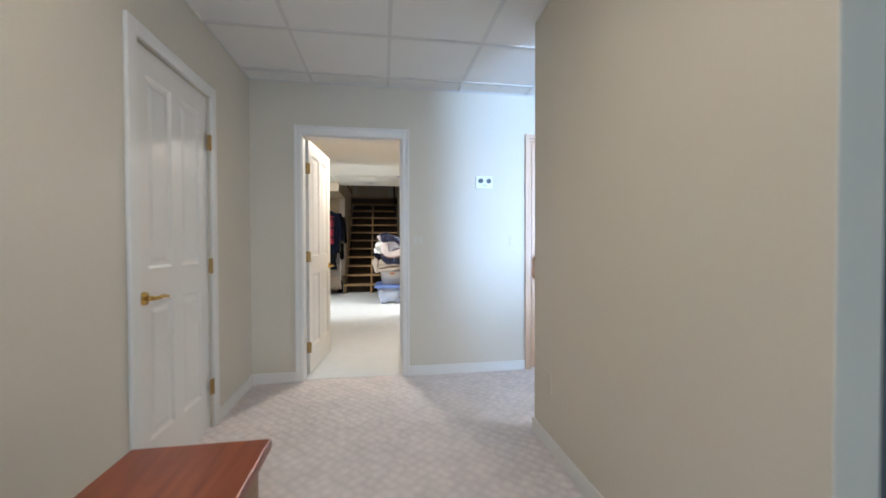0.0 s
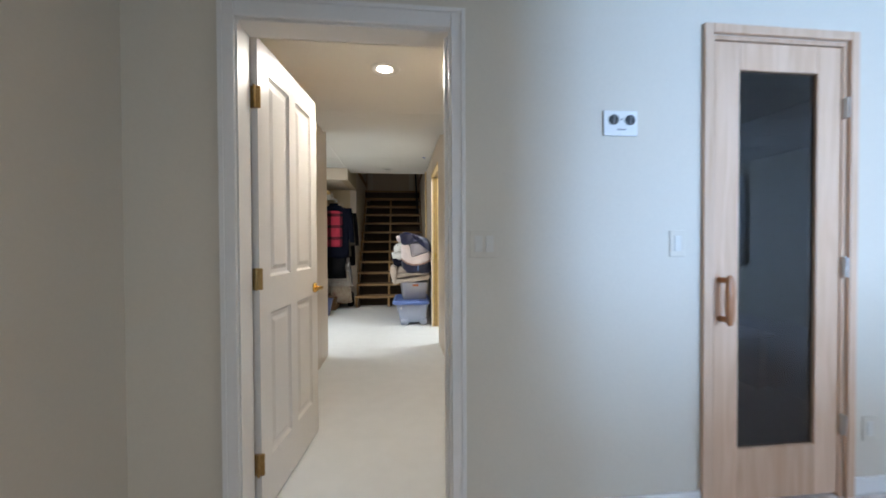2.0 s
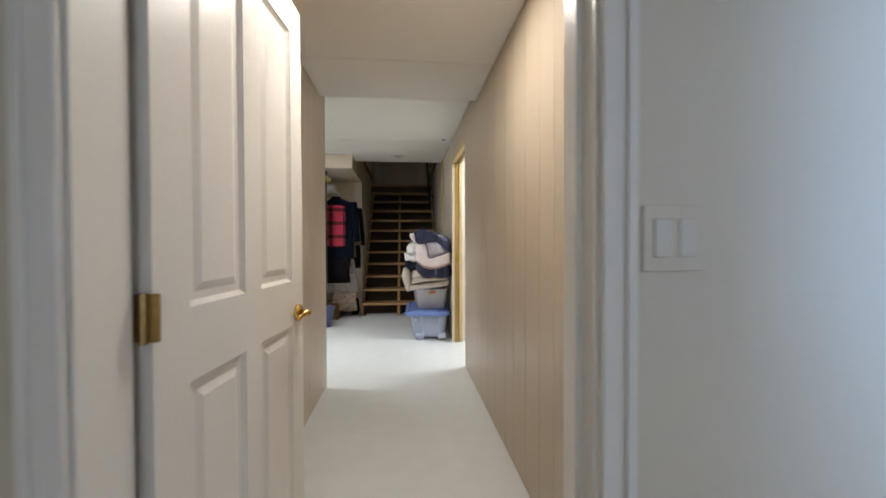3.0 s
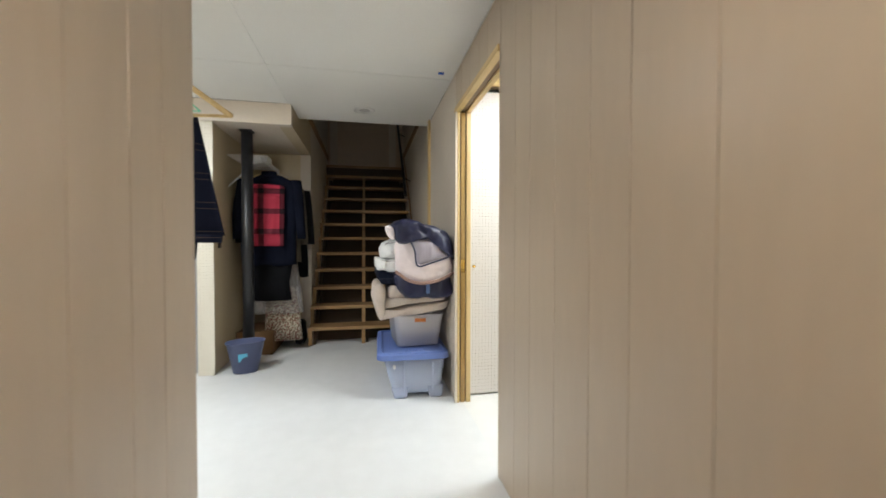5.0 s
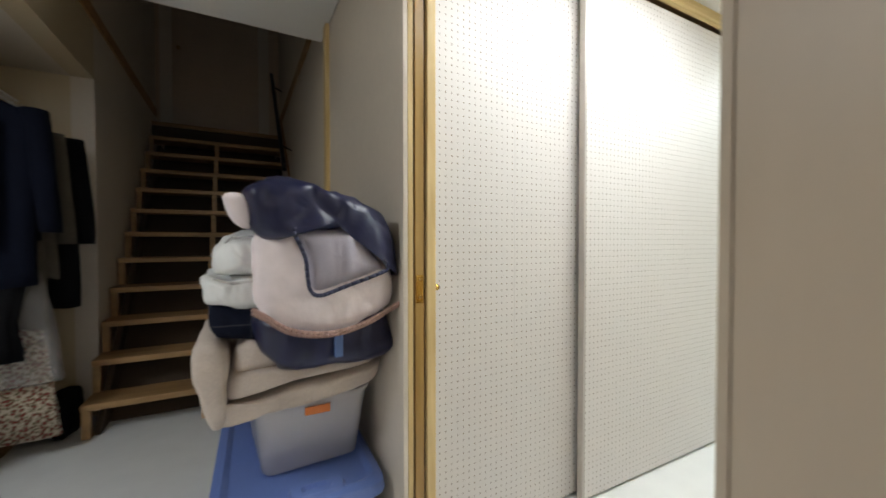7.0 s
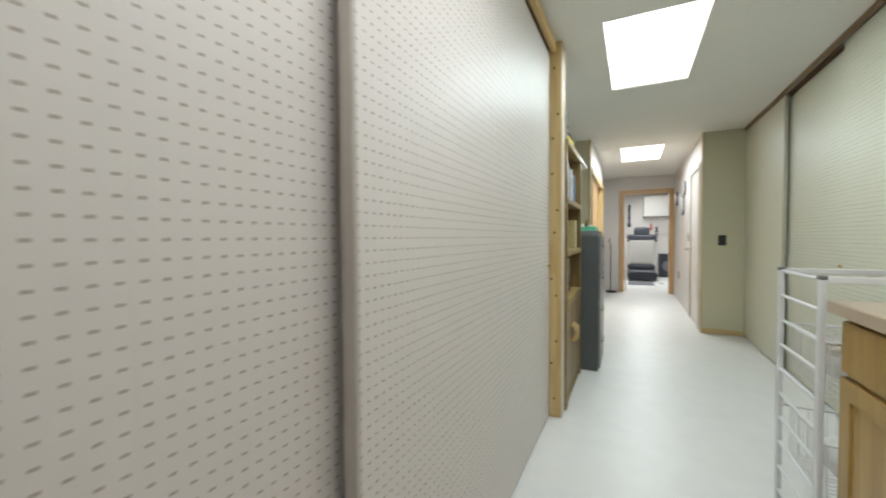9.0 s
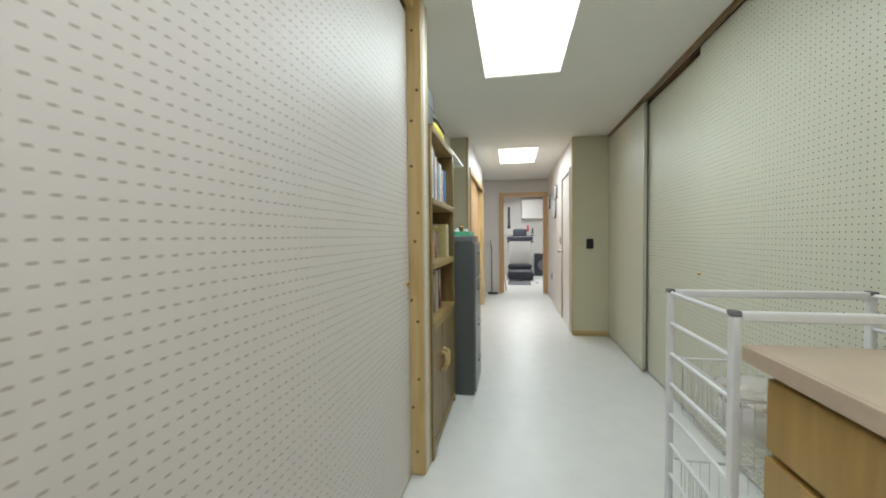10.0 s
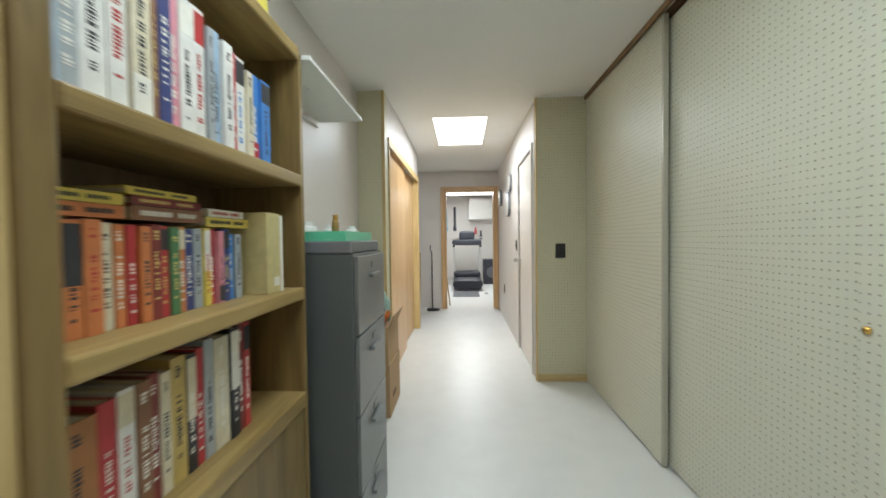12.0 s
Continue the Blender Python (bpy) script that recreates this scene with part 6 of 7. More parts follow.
def book(x, z, w, h, deep, cover, bars=(), lean=0.0, flat=False, y=None):
    """A book with its spine to the hall: cover boards and spine, page block, printed bars."""
    y0 = BY0 + 0.05 if y is None else y
    t = thing("book", (x + w / 2, y0 + deep / 2, z), "", "book", "books on the shelves")
    t["deep"] = deep
    cv = 0.0022

    def put(name, bm, mat, par, lab=""):
        bmesh.ops.translate(bm, verts=bm.verts, vec=Vector((x, y0, z)))
        return part(name, bm, mat, par, lab)
    if flat:
        c = put("cover", boxes((0, h, 0, deep, 0, cv), (0, h, 0, deep, w - cv, w), (0, h, 0, cv, cv, w - cv)), cover, t)
        put("pages", boxes((0.003, h - 0.003, cv + 0.0005, deep - 0.004, cv + 0.0003, w - cv - 0.0003)), M["page"], t)
        for bz0, bz1, mat in bars:
            bm, q = bmesh.new(), h * bz0
            while q < h * bz1:
                n = 0.003 + 0.006 * random.random()
                box_in(bm, q, q + n, -0.0006, -0.0001, w * 0.32, w * 0.68)
                q += n + 0.0022
            put("print", bm, mat, c)
        return t
    c = put("cover", boxes((0, cv, 0.002, deep, 0, h), (w - cv, w, 0.002, deep, 0, h), (0, w, 0, 0.0035, 0, h), bevel=0.0008), cover, t)
    put("pages", boxes((cv + 0.0003, w - cv - 0.0003, 0.004, deep - 0.004, 0.003, h - 0.003)), M["page"], t)
    for bz0, bz1, mat in bars:
        bm, q = bmesh.new(), h * bz0
        half = min(w * 0.19, 0.0065) * (0.7 + 0.5 * random.random())
        while q < h * bz1:
            n = 0.002 + 0.004 * random.random()
            box_in(bm, w / 2 - half, w / 2 + half * random.choice((1, 1, 0.4)), -0.0006, -0.0001, q, q + n)
            q += n + (0.0022 if random.random() < 0.8 else 0.008)
        put("print", bm, mat, c)
    if lean:
        t.rotation_euler = (0, radians(lean), 0)
    return t


LIGHT, DARK = swatch((0.72, 0.70, 0.64)), swatch((0.03, 0.03, 0.035))
GOLD, REDP = swatch((0.60, 0.47, 0.16)), swatch((0.42, 0.03, 0.03))


def row(x, z, specs, deep=0.15, y=None):
    for w, h, color, ink, name in specs:
        r = random.random()
        lo = 0.12 + 0.1 * r
        bars = [(lo, lo + 0.035, ink), (lo + 0.10, 0.62 + 0.1 * r, ink)]
        if r > 0.5:
            bars.append((0.84, 0.92, ink))
        b = book(x, z + 0.0005, w - 0.0012, h, deep + 0.02 * random.random(), swatch(color), bars, y=(BY0 + 0.035 if y is None else y) + 0.012 * random.random())
        if 0.15 < r < 0.5 and w > 0.02:
            lo, hi = ((0.74, 0.97), (0.03, 0.24), (0.45, 0.97))[int(r * 20) % 3]
            band = boxes((x + 0.0004, x + w - 0.0016, b.location.y - b["deep"] / 2 - 0.0004, b.location.y - b["deep"] / 2 + 0.002, z + h * lo, z + h * hi))
            part("cover_band", band, (LIGHT, DARK, REDP, swatch((0.62, 0.56, 0.42)))[int(r * 97) % 4], b)
        b["label"] = name + " in the bookcase" if len(name.split()) < 5 else name
        x += w


WHT, CRM, BLK, NVY = (0.70, 0.69, 0.66), (0.62, 0.56, 0.42), (0.025, 0.025, 0.03), (0.03, 0.045, 0.17)
RED, ORG, MAR, BRN = (0.42, 0.035, 0.04), (0.55, 0.18, 0.06), (0.20, 0.03, 0.03), (0.22, 0.10, 0.05)
BLU, LBL, GRN, GRY = (0.05, 0.20, 0.52), (0.30, 0.42, 0.55), (0.06, 0.17, 0.07), (0.33, 0.36, 0.38)
YEL, PNK = (0.66, 0.52, 0.10), (0.62, 0.25, 0.30)
row(BX0 + 0.05, SH["s1"][1], [
    (0.030, 0.285, LBL, DARK, "grey-blue hardback book standing on the top shelf"), (0.034, 0.29, GRY, LIGHT, "grey hardback book standing on the top shelf"),
    (0.045, 0.30, WHT, DARK, "tall white hardback book"), (0.036, 0.295, WHT, REDP, "tall white hardback book"), (0.042, 0.31, CRM, DARK, "cream hardback book"),
    (0.014, 0.285, BRN, GOLD, "thin brown book"), (0.030, 0.295, NVY, LIGHT, "navy hardback book with white title"), (0.030, 0.30, PNK, LIGHT, "pink and violet hardback book"),
    (0.044, 0.275, WHT, NVY and DARK, "white paperback book"), (0.034, 0.28, WHT, REDP, "white hardback book"), (0.022, 0.255, GRY, DARK, "grey hardback book"), (0.028, 0.262, LBL, DARK, "pale blue book"),
    (0.036, 0.25, WHT, DARK, "white book with dark title"), (0.022, 0.245, RED, LIGHT, "red paperback book"), (0.040, 0.245, WHT, swatch(BLU), "white book with blue print"),
    (0.028, 0.225, CRM, DARK, "cream book"), (0.036, 0.232, BLU, LIGHT, "bright blue hardback book"), (0.046, 0.228, BLU, DARK, "bright blue hardback book")], 0.17)
row(BX0 + 0.055, SH["s2"][1], [
    (0.034, 0.185, BLK, LIGHT, "black paperback book"), (0.026, 0.182, RED, LIGHT, "red and white paperback book"), (0.030, 0.182, ORG, DARK, "orange paperback book"), (0.032, 0.184, ORG, REDP, "orange paperback book"),
    (0.024, 0.180, CRM, DARK, "cream paperback book"), (0.022, 0.178, ORG, LIGHT, "orange paperback book"), (0.022, 0.178, RED, LIGHT, "red paperback book"), (0.024, 0.176, ORG, DARK, "orange paperback book"),
    (0.024, 0.180, MAR, GOLD, "maroon paperback book"), (0.022, 0.178, RED, GOLD, "red paperback book"), (0.026, 0.176, GRN, GOLD, "green paperback book"), (0.022, 0.178, ORG, LIGHT, "orange paperback book"),
    (0.028, 0.174, NVY, LIGHT, "navy paperback book"), (0.028, 0.176, GRY, DARK, "grey paperback book"), (0.022, 0.178, YEL, REDP, "yellow and red paperback book"), (0.022, 0.176, RED, LIGHT, "red paperback book"),
    (0.022, 0.172, PNK, DARK, "pink paperback book"), (0.026, 0.176, NVY, GOLD, "dark blue paperback book"), (0.026, 0.166, BLU, LIGHT, "blue paperback book"), (0.028, 0.165, GRY, DARK, "grey paperback book")], 0.115, BY0 + 0.075)
zz = SH["s2"][1] + 0.188
for fx, fz, th, ln, col, ink in ((BX0 + 0.05, 0.0, 0.022, 0.17, ORG, DARK), (BX0 + 0.055, 0.0235, 0.018, 0.165, YEL, DARK), (BX0 + 0.235, 0.0, 0.026, 0.185, BRN, LIGHT), (BX0 + 0.235, 0.0275, 0.016, 0.18, MAR, GOLD), (BX0 + 0.225, 0.045, 0.014, 0.175, YEL, DARK),
                             (BX0 + 0.43, -0.006, 0.022, 0.175, YEL, DARK), (BX0 + 0.44, 0.0175, 0.018, 0.14, WHT, REDP)):
    b = book(fx, zz + fz, th, ln, 0.115, swatch(col), [(0.1, 0.5, ink), (0.6, 0.85, ink)], flat=True, y=BY0 + 0.082)
    b["label"] = "paperback book lying flat on the row"
binder = thing("file_box", (3.93, 7.3, SH["s2"][1]), "yellowed cardboard magazine file on the middle shelf", "file box")
part("carton", boxes((BX0 + 0.60, BX0 + 0.675, BY0 + 0.03, BY0 + 0.24, SH["s2"][1] + 0.0005, SH["s2"][1] + 0.225), bevel=0.002), swatch((0.50, 0.42, 0.20)), binder)
part("edge", boxes((BX0 + 0.6755, BX0 + 0.687, BY0 + 0.028, BY0 + 0.24, SH["s2"][1] + 0.0005, SH["s2"][1] + 0.22)), LIGHT, binder)
part("label", boxes((BX0 + 0.635, BX0 + 0.665, BY0 + 0.0285, BY0 + 0.0297, SH["s2"][1] + 0.02, SH["s2"][1] + 0.045)), LIGHT, binder)
row(BX0 + 0.052, SH["s3"][1], [
    (0.020, 0.215, MAR, GOLD, "maroon hardback book"), (0.065, 0.218, (0.36, 0.15, 0.05), DARK, "thick tan brown hardback book"), (0.034, 0.228, RED, LIGHT, "red and white hardback book"), (0.034, 0.235, WHT, REDP, "white hardback book"),
    (0.032, 0.235, BRN, LIGHT, "brown hardback book"), (0.026, 0.238, MAR, LIGHT, "maroon hardback book"), (0.026, 0.232, CRM, DARK, "cream and red hardback book"), (0.042, 0.25, (0.5, 0.36, 0.12), DARK, "golden brown hardback book"),
    (0.028, 0.245, BLK, LIGHT, "black hardback book with white title"), (0.024, 0.25, RED, LIGHT, "red hardback book"), (0.032, 0.262, GRY, DARK, "grey hardback book"), (0.055, 0.255, CRM, LIGHT, "pale cream hardback book"),
    (0.034, 0.268, BLK, LIGHT, "black hardback book with white title"), (0.026, 0.27, MAR, LIGHT, "dark hardback book"), (0.028, 0.268, RED, LIGHT, "red hardback book")], 0.165, BY0 + 0.055)
# on top of the bookcase
tb = thing("dark_case", (3.42, 7.38, 1.812), "dark grey case on top of the bookcase", "case")
part("body", boxes((3.29, 3.52, 7.27, 7.50, 1.8125, 2.03), bevel=0.01), M["steeldark"], tb)
part("rim", boxes((3.285, 3.525, 7.265, 7.505, 1.93, 1.945), bevel=0.002), M["greycap"], tb)
yb = thing("yellow_tin", (3.80, 7.40, 1.812), "yellow printed tin box leaning on the bookcase top", "tin")
part("body", soft(3.62, 3.98, 7.28, 7.46, 1.812, 1.93, 6, 0.003, 4, 8, 1), M["yellow"], yb, "", True)
part("lid_edge", soft(3.615, 3.985, 7.275, 7.465, 1.915, 1.945, 6, 0.002, 4, 8, 2), M["black"], yb, "black rim")

# white shelf board on the wall
ws = thing("wall_shelf", (4.62, 7.4, 1.875), "white board shelf fixed to the wall above the file cabinet", "shelf")
part("board", boxes((4.25, 4.985, 7.285, 7.549, 1.875, 1.893), bevel=0.003), M["plastic"], ws)
part("cleat", boxes((4.25, 4.985, 7.53, 7.549, 1.845, 1.8745), bevel=0.002), M["hallwall"], ws)
part("hook", rods(((4.42, 7.40, 1.8745), (4.42, 7.40, 1.862), 0.002), ((4.42, 7.40, 1.862), (4.48, 7.38, 1.858), 0.002), sides=6), M["nickel"], ws)

# filing cabinet
fc = thing("filing_cabinet", (4.38, 7.3, 0), "dark grey four-drawer steel filing cabinet", "filing cabinet")
FX0, FX1, FY0, FY1, FZ = 4.155, 4.60, 7.10, 7.53, 1.165
part("body", boxes((FX0, FX1, FY0 + 0.012, FY1, 0.0, FZ), bevel=0.004), M["steeldark"], fc)
for k in range(4):
    z0 = 0.03 + k * 0.283
    dr = part("drawer_front", boxes((FX0 + 0.006, FX1 - 0.006, FY0 - 0.004, FY0 + 0.0115, z0, z0 + 0.276), bevel=0.003), M["drawersteel"], fc)
    part("pull", boxes((4.31, 4.45, FY0 - 0.022, FY0 - 0.0045, z0 + 0.19, z0 + 0.205), bevel=0.003), M["drawersteel"], dr)
    part("label_holder", boxes((4.35, 4.41, FY0 - 0.008, FY0 - 0.0042, z0 + 0.225, z0 + 0.25)), M["drawersteel"], dr)
part("lock", rods(((4.575, FY0 - 0.012, 0.895), (4.575, FY0 - 0.0045, 0.895), 0.009)), M["chrome"], fc)
lidb = thing("flat_case", (4.38, 7.3, FZ), "dark grey flat case lying on the filing cabinet", "case")
part("case", boxes((FX0 - 0.004, FX1 - 0.03, FY0 + 0.015, FY1 - 0.02, FZ + 0.001, FZ + 0.045), bevel=0.006), M["greycap"], lidb)
gt = thing("plastic_tray", (4.37, 7.32, 1.21), "mint green tray of small things on the case", "tray")
part("base", boxes((4.17, 4.54, 7.14, 7.50, 1.2105, 1.216)), M["green"], gt)
part("rim", boxes((4.17, 4.176, 7.14, 7.50, 1.2165, 1.245), (4.534, 4.54, 7.14, 7.50, 1.2165, 1.245), (4.176, 4.534, 7.14, 7.146, 1.2165, 1.245), (4.176, 4.534, 7.494, 7.50, 1.2165, 1.245)), M["green"], gt)
for k, (ox, oy, hh, rr, mt) in enumerate(((4.24, 7.30, 0.06, 0.03, "plastic"), (4.26, 7.37, 0.05, 0.035, "whitebag"), (4.30, 7.22, 0.085, 0.014, "agedbrass"), (4.34, 7.42, 0.06, 0.03, "plastic"), (4.42, 7.28, 0.055, 0.03, "whitebag"), (4.45, 7.20, 0.05, 0.025, "plastic"))):
    jar = thing("small_jar", (ox, oy, 1.2165), "small white jar in the green tray" if mt != "agedbrass" else "slim brass-capped bottle in the green tray", "jar", "things in the green tray")
    part("body", loft([ring(ox, oy, 1.2165, rr, rr, 16), ring(ox, oy, 1.2165 + hh * 0.75, rr, rr, 16), ring(ox, oy, 1.2165 + hh * 0.85, rr * 0.7, rr * 0.7, 16)]), M[mt], jar, "", True)
    part("cap", rods(((ox, oy, 1.2168 + hh * 0.85), (ox, oy, 1.2165 + hh * 1.1), rr * 0.7)), M["brass" if mt == "agedbrass" else "plastic"], jar)

# cardboard boxes past the cabinet
cb1 = thing("cardboard_box", (5.55, 7.38, 0), "tall brown cardboard carton on the hall floor", "box")
part("carton", boxes((5.40, 5.80, 7.235, 7.54, 0, 0.36), bevel=0.003), M["cardboard"], cb1)
part("print", boxes((5.50, 5.62, 7.2335, 7.2347, 0.10, 0.14)), M["brownbox"], cb1)
cb2 = thing("cardboard_box", (5.55, 7.38, 0.36), "open brown cardboard carton stacked on another", "box")
part("carton", boxes((5.39, 5.79, 7.24, 7.54, 0.3605, 0.62), bevel=0.003), M["cardboard"], cb2)
fl = loft([[(x, 7.238, 0.62), (x, 7.205, 0.70), (x, 7.200, 0.698), (x, 7.234, 0.617)] for x in (5.40, 5.78)])
part("flap", fl, M["cardboard"], cb2)
ob_ = thing("plastic_bowl", (5.52, 7.345, 0.62), "orange plastic bowl on the carton", "bowl")
part("bowl", loft([ring(5.52, 7.345, 0.6205, 0.05, 0.05), ring(5.52, 7.345, 0.66, 0.085, 0.085), ring(5.52, 7.345, 0.70, 0.10, 0.10), ring(5.52, 7.345, 0.70, 0.095, 0.095), ring(5.52, 7.345, 0.63, 0.05, 0.05)]), M["orange"], ob_, "", True)
tl = thing("plastic_jug", (5.64, 7.33, 0.62), "pale teal plastic jug on the carton", "jug")
part("body", loft([ring(5.64, 7.33, 0.6205, 0.06, 0.06), ring(5.64, 7.33, 0.76, 0.06, 0.06), ring(5.64, 7.33, 0.80, 0.03, 0.03), ring(5.64, 7.33, 0.83, 0.025, 0.025)]), swatch((0.35, 0.55, 0.52)), tl, "", True)

# counter unit and white basket frame opposite
cu = thing("base_cabinet", (1.6, 6.0, 0), "golden oak base cabinet with drawers over doors", "cabinet")
part("carcass", boxes((0.95, 2.235, 5.68, 6.265, 0.09, 0.912)), M["cupboard"], cu)
part("toe_kick", boxes((0.95, 2.235, 5.68, 6.20, 0, 0.0895)), M["trackbrown"], cu)
for k in range(3):
    a, b = 0.96 + k * 0.425, 1.375 + k * 0.425
    part("drawer_front", boxes((a, b, 6.266, 6.284, 0.745, 0.90), bevel=0.006), M["cupboard"], cu)
    dd = part("door", boxes((a, a + 0.06, 6.266, 6.284, 0.10, 0.73), (b - 0.06, b, 6.266, 6.284, 0.10, 0.73), (a + 0.06, b - 0.06, 6.266, 6.284, 0.10, 0.16), (a + 0.06, b - 0.06, 6.266, 6.284, 0.67, 0.73)), M["cupboard"], cu)
    part("panel", boxes((a + 0.061, b - 0.061, 6.268, 6.277, 0.161, 0.669), bevel=0.003), M["cupboard"], dd)
ct = thing("countertop", (1.6, 6.0, 0.913), "tan laminate countertop on the oak cabinet", "countertop")
part("slab", boxes((0.93, 2.291, 5.662, 6.289, 0.913, 0.952), bevel=0.004), M["counter"], ct)
part("edge_band", boxes((0.93, 2.291, 6.2895, 6.296, 0.914, 0.951), bevel=0.002), M["counter"], ct)
part("end_band", boxes((2.2915, 2.297, 5.662, 6.289, 0.914, 0.951), bevel=0.002), M["counter"], ct)

bf = thing("basket_frame", (2.5, 6.0, 0), "white metal basket drawer frame", "drawer frame")
QX0, QX1, QY0, QY1, QZ = 2.315, 2.69, 5.735, 6.300, 1.013
for x in (QX0, QX1):
    for y in (QY0, QY1):
        ps = part("post", boxes((x - 0.013, x + 0.013, y - 0.009, y + 0.009, 0.02, QZ), bevel=0.004), M["wire"], bf)
        part("cap", boxes((x - 0.0145, x + 0.0145, y - 0.0105, y + 0.0105, QZ + 0.0005, QZ + 0.014), bevel=0.003), M["greycap"], ps, "grey plastic cap")
        part("foot", boxes((x - 0.014, x + 0.014, y - 0.012, y + 0.012, 0, 0.0195)), M["greycap"], ps)
for y in (QY0, QY1):
    for k in range(10):
        z = 0.10 + k * 0.1015
        part("runner", rods(((QX0 + 0.013, y, z), (QX1 - 0.013, y, z), 0.0065), sides=10), M["wire"], bf)
for x in (QX0, QX1):
    part("crossbar", boxes((x - 0.012, x + 0.012, QY0 + 0.0095, QY1 - 0.0095, QZ - 0.012, QZ + 0.011), bevel=0.004), M["wire"], bf)
    part("crossbar", boxes((x - 0.010, x + 0.010, QY0 + 0.0095, QY1 - 0.0095, 0.045, 0.065), bevel=0.004), M["wire"], bf)


def wire_basket(z0, z1, label):
    t = thing("wire_basket", (2.5, 6.0, z0), label, "basket", "white baskets in the frame")
    x0, x1, y0, y1 = QX0 + 0.022, QX1 - 0.022, QY0 + 0.03, QY1 - 0.03
    part("rim", rods(((x0, y0, z1), (x1, y0, z1), 0.004), ((x0, y1, z1), (x1, y1, z1), 0.004), ((x0, y0, z1), (x0, y1, z1), 0.004), ((x1, y0, z1), (x1, y1, z1), 0.004), sides=8), M["wire"], t)
    for x in (x0, x1):
        for y, q in ((y0, QY0 + 0.008), (y1, QY1 - 0.008)):
            part("lip", rods(((x, y, z1 + 0.002), (x, q, z1 + 0.004), 0.004), sides=6), M["wire"], t)
    bm = bmesh.new()
    for k in range(13):
        x = x0 + (x1 - x0) * k / 12
        for a, b in (((x, y0, z1), (x, y0, z0)), ((x, y0, z0), (x, y1, z0)), ((x, y1, z0), (x, y1, z1))):
            rod_in(bm, a, b, 0.0014, 5)
    for k in range(19):
        y = y0 + (y1 - y0) * k / 18
        for a, b in (((x0, y, z1), (x0, y, z0)), ((x0, y, z0), (x1, y, z0)), ((x1, y, z0), (x1, y, z1))):
            rod_in(bm, a, b, 0.0014, 5)
    part("mesh", bm, M["wire"], t)
    return t


wire_basket(0.62, 0.80, "white wire basket heaped with odds and ends")
wire_basket(0.26, 0.46, "white wire basket half full of cloths")
for k, (x0, x1, y0, y1, z0, z1, mt, nm, lb) in enumerate((
        (2.36, 2.62, 5.86, 6.22, 0.63, 0.74, "whitebag", "folded_cloth", "white cloth bundle in the wire basket"), (2.40, 2.60, 6.05, 6.24, 0.72, 0.80, "film", "plastic_bag", "crumpled clear plastic bag in the wire basket"),
        (2.45, 2.64, 5.80, 6.02, 0.73, 0.80, "beige", "folded_cloth", "beige cloth in the wire basket"), (2.36, 2.52, 5.80, 5.95, 0.73, 0.81, "navy", "pouch", "dark pouch in the wire basket"),
        (2.36, 2.64, 5.82, 6.22, 0.27, 0.42, "whitebag", "plastic_bag", "crumpled white bag in the lower basket"))):
    t = thing(nm, ((x0 + x1) / 2, (y0 + y1) / 2, z0), lb, "cloth" if "cloth" in nm else "bag")
    part("folds", soft(x0, x1, y0, y1, z0, z1, 3, 0.02, 9, 12, k + 0.5), M[mt], t, "", True)

# switches and wall plates further on
hs = thing("light_switch", (6.10, 5.915, 1.106), "dark brown switch on the pegboard", "switch")
part("plate", boxes((6.096, 6.104, 5.875, 5.955, 1.045, 1.165), bevel=0.002), M["black"], hs)
part("toggle", boxes((6.088, 6.0955, 5.908, 5.922, 1.09, 1.122), bevel=0.002), M["blackpaint"], hs)
SF = 6.1135
hs2 = thing("light_switch", (7.285, SF, 1.135), "dark switch beside the white door", "switch")
part("plate", boxes((7.245, 7.325, SF, SF + 0.007, 1.075, 1.195), bevel=0.002), M["black"], hs2)
part("toggle", boxes((7.278, 7.292, SF + 0.0072, SF + 0.014, 1.12, 1.15)), M["blackpaint"], hs2)
hs3 = thing("power_outlet", (8.57, SF, 0.467), "dark outlet low on the pale wall", "outlet")
part("plate", boxes((8.53, 8.61, SF, SF + 0.007, 0.405, 0.53), bevel=0.002), M["black"], hs3)
part("socket", boxes((8.55, 8.59, SF + 0.0072, SF + 0.009, 0.435, 0.50)), M["blackpaint"], hs3)
for x, z, r, lb in ((7.75, 1.915, 0.095, "framed wall plaque with a dark edge"), (7.95, 1.66, 0.14, "round wall plaque with a dark edge"), (8.95, 1.85, 0.11, "small pale ornament on the hall wall")):
    t = thing("wall_plaque", (x, SF, z), lb, "plaque", "plaques on the hall wall")
    a = ring(x, 0, 0, r * 1.1, r * 1.15, 24, 2.6)
    fr = loft([[(p[0], SF, z + p[1]) for p in a], [(p[0], SF + 0.028, z + p[1]) for p in a]])
    part("rim", fr, M["greycap"], t)
    b = ring(x, 0, 0, r, r * 1.04, 24, 2.6)
    part("face", loft([[(p[0], SF + 0.0285, z + p[1]) for p in b], [(p[0], SF + 0.036, z + p[1] * 0.96) for p in b]]), M["plastic"], t)

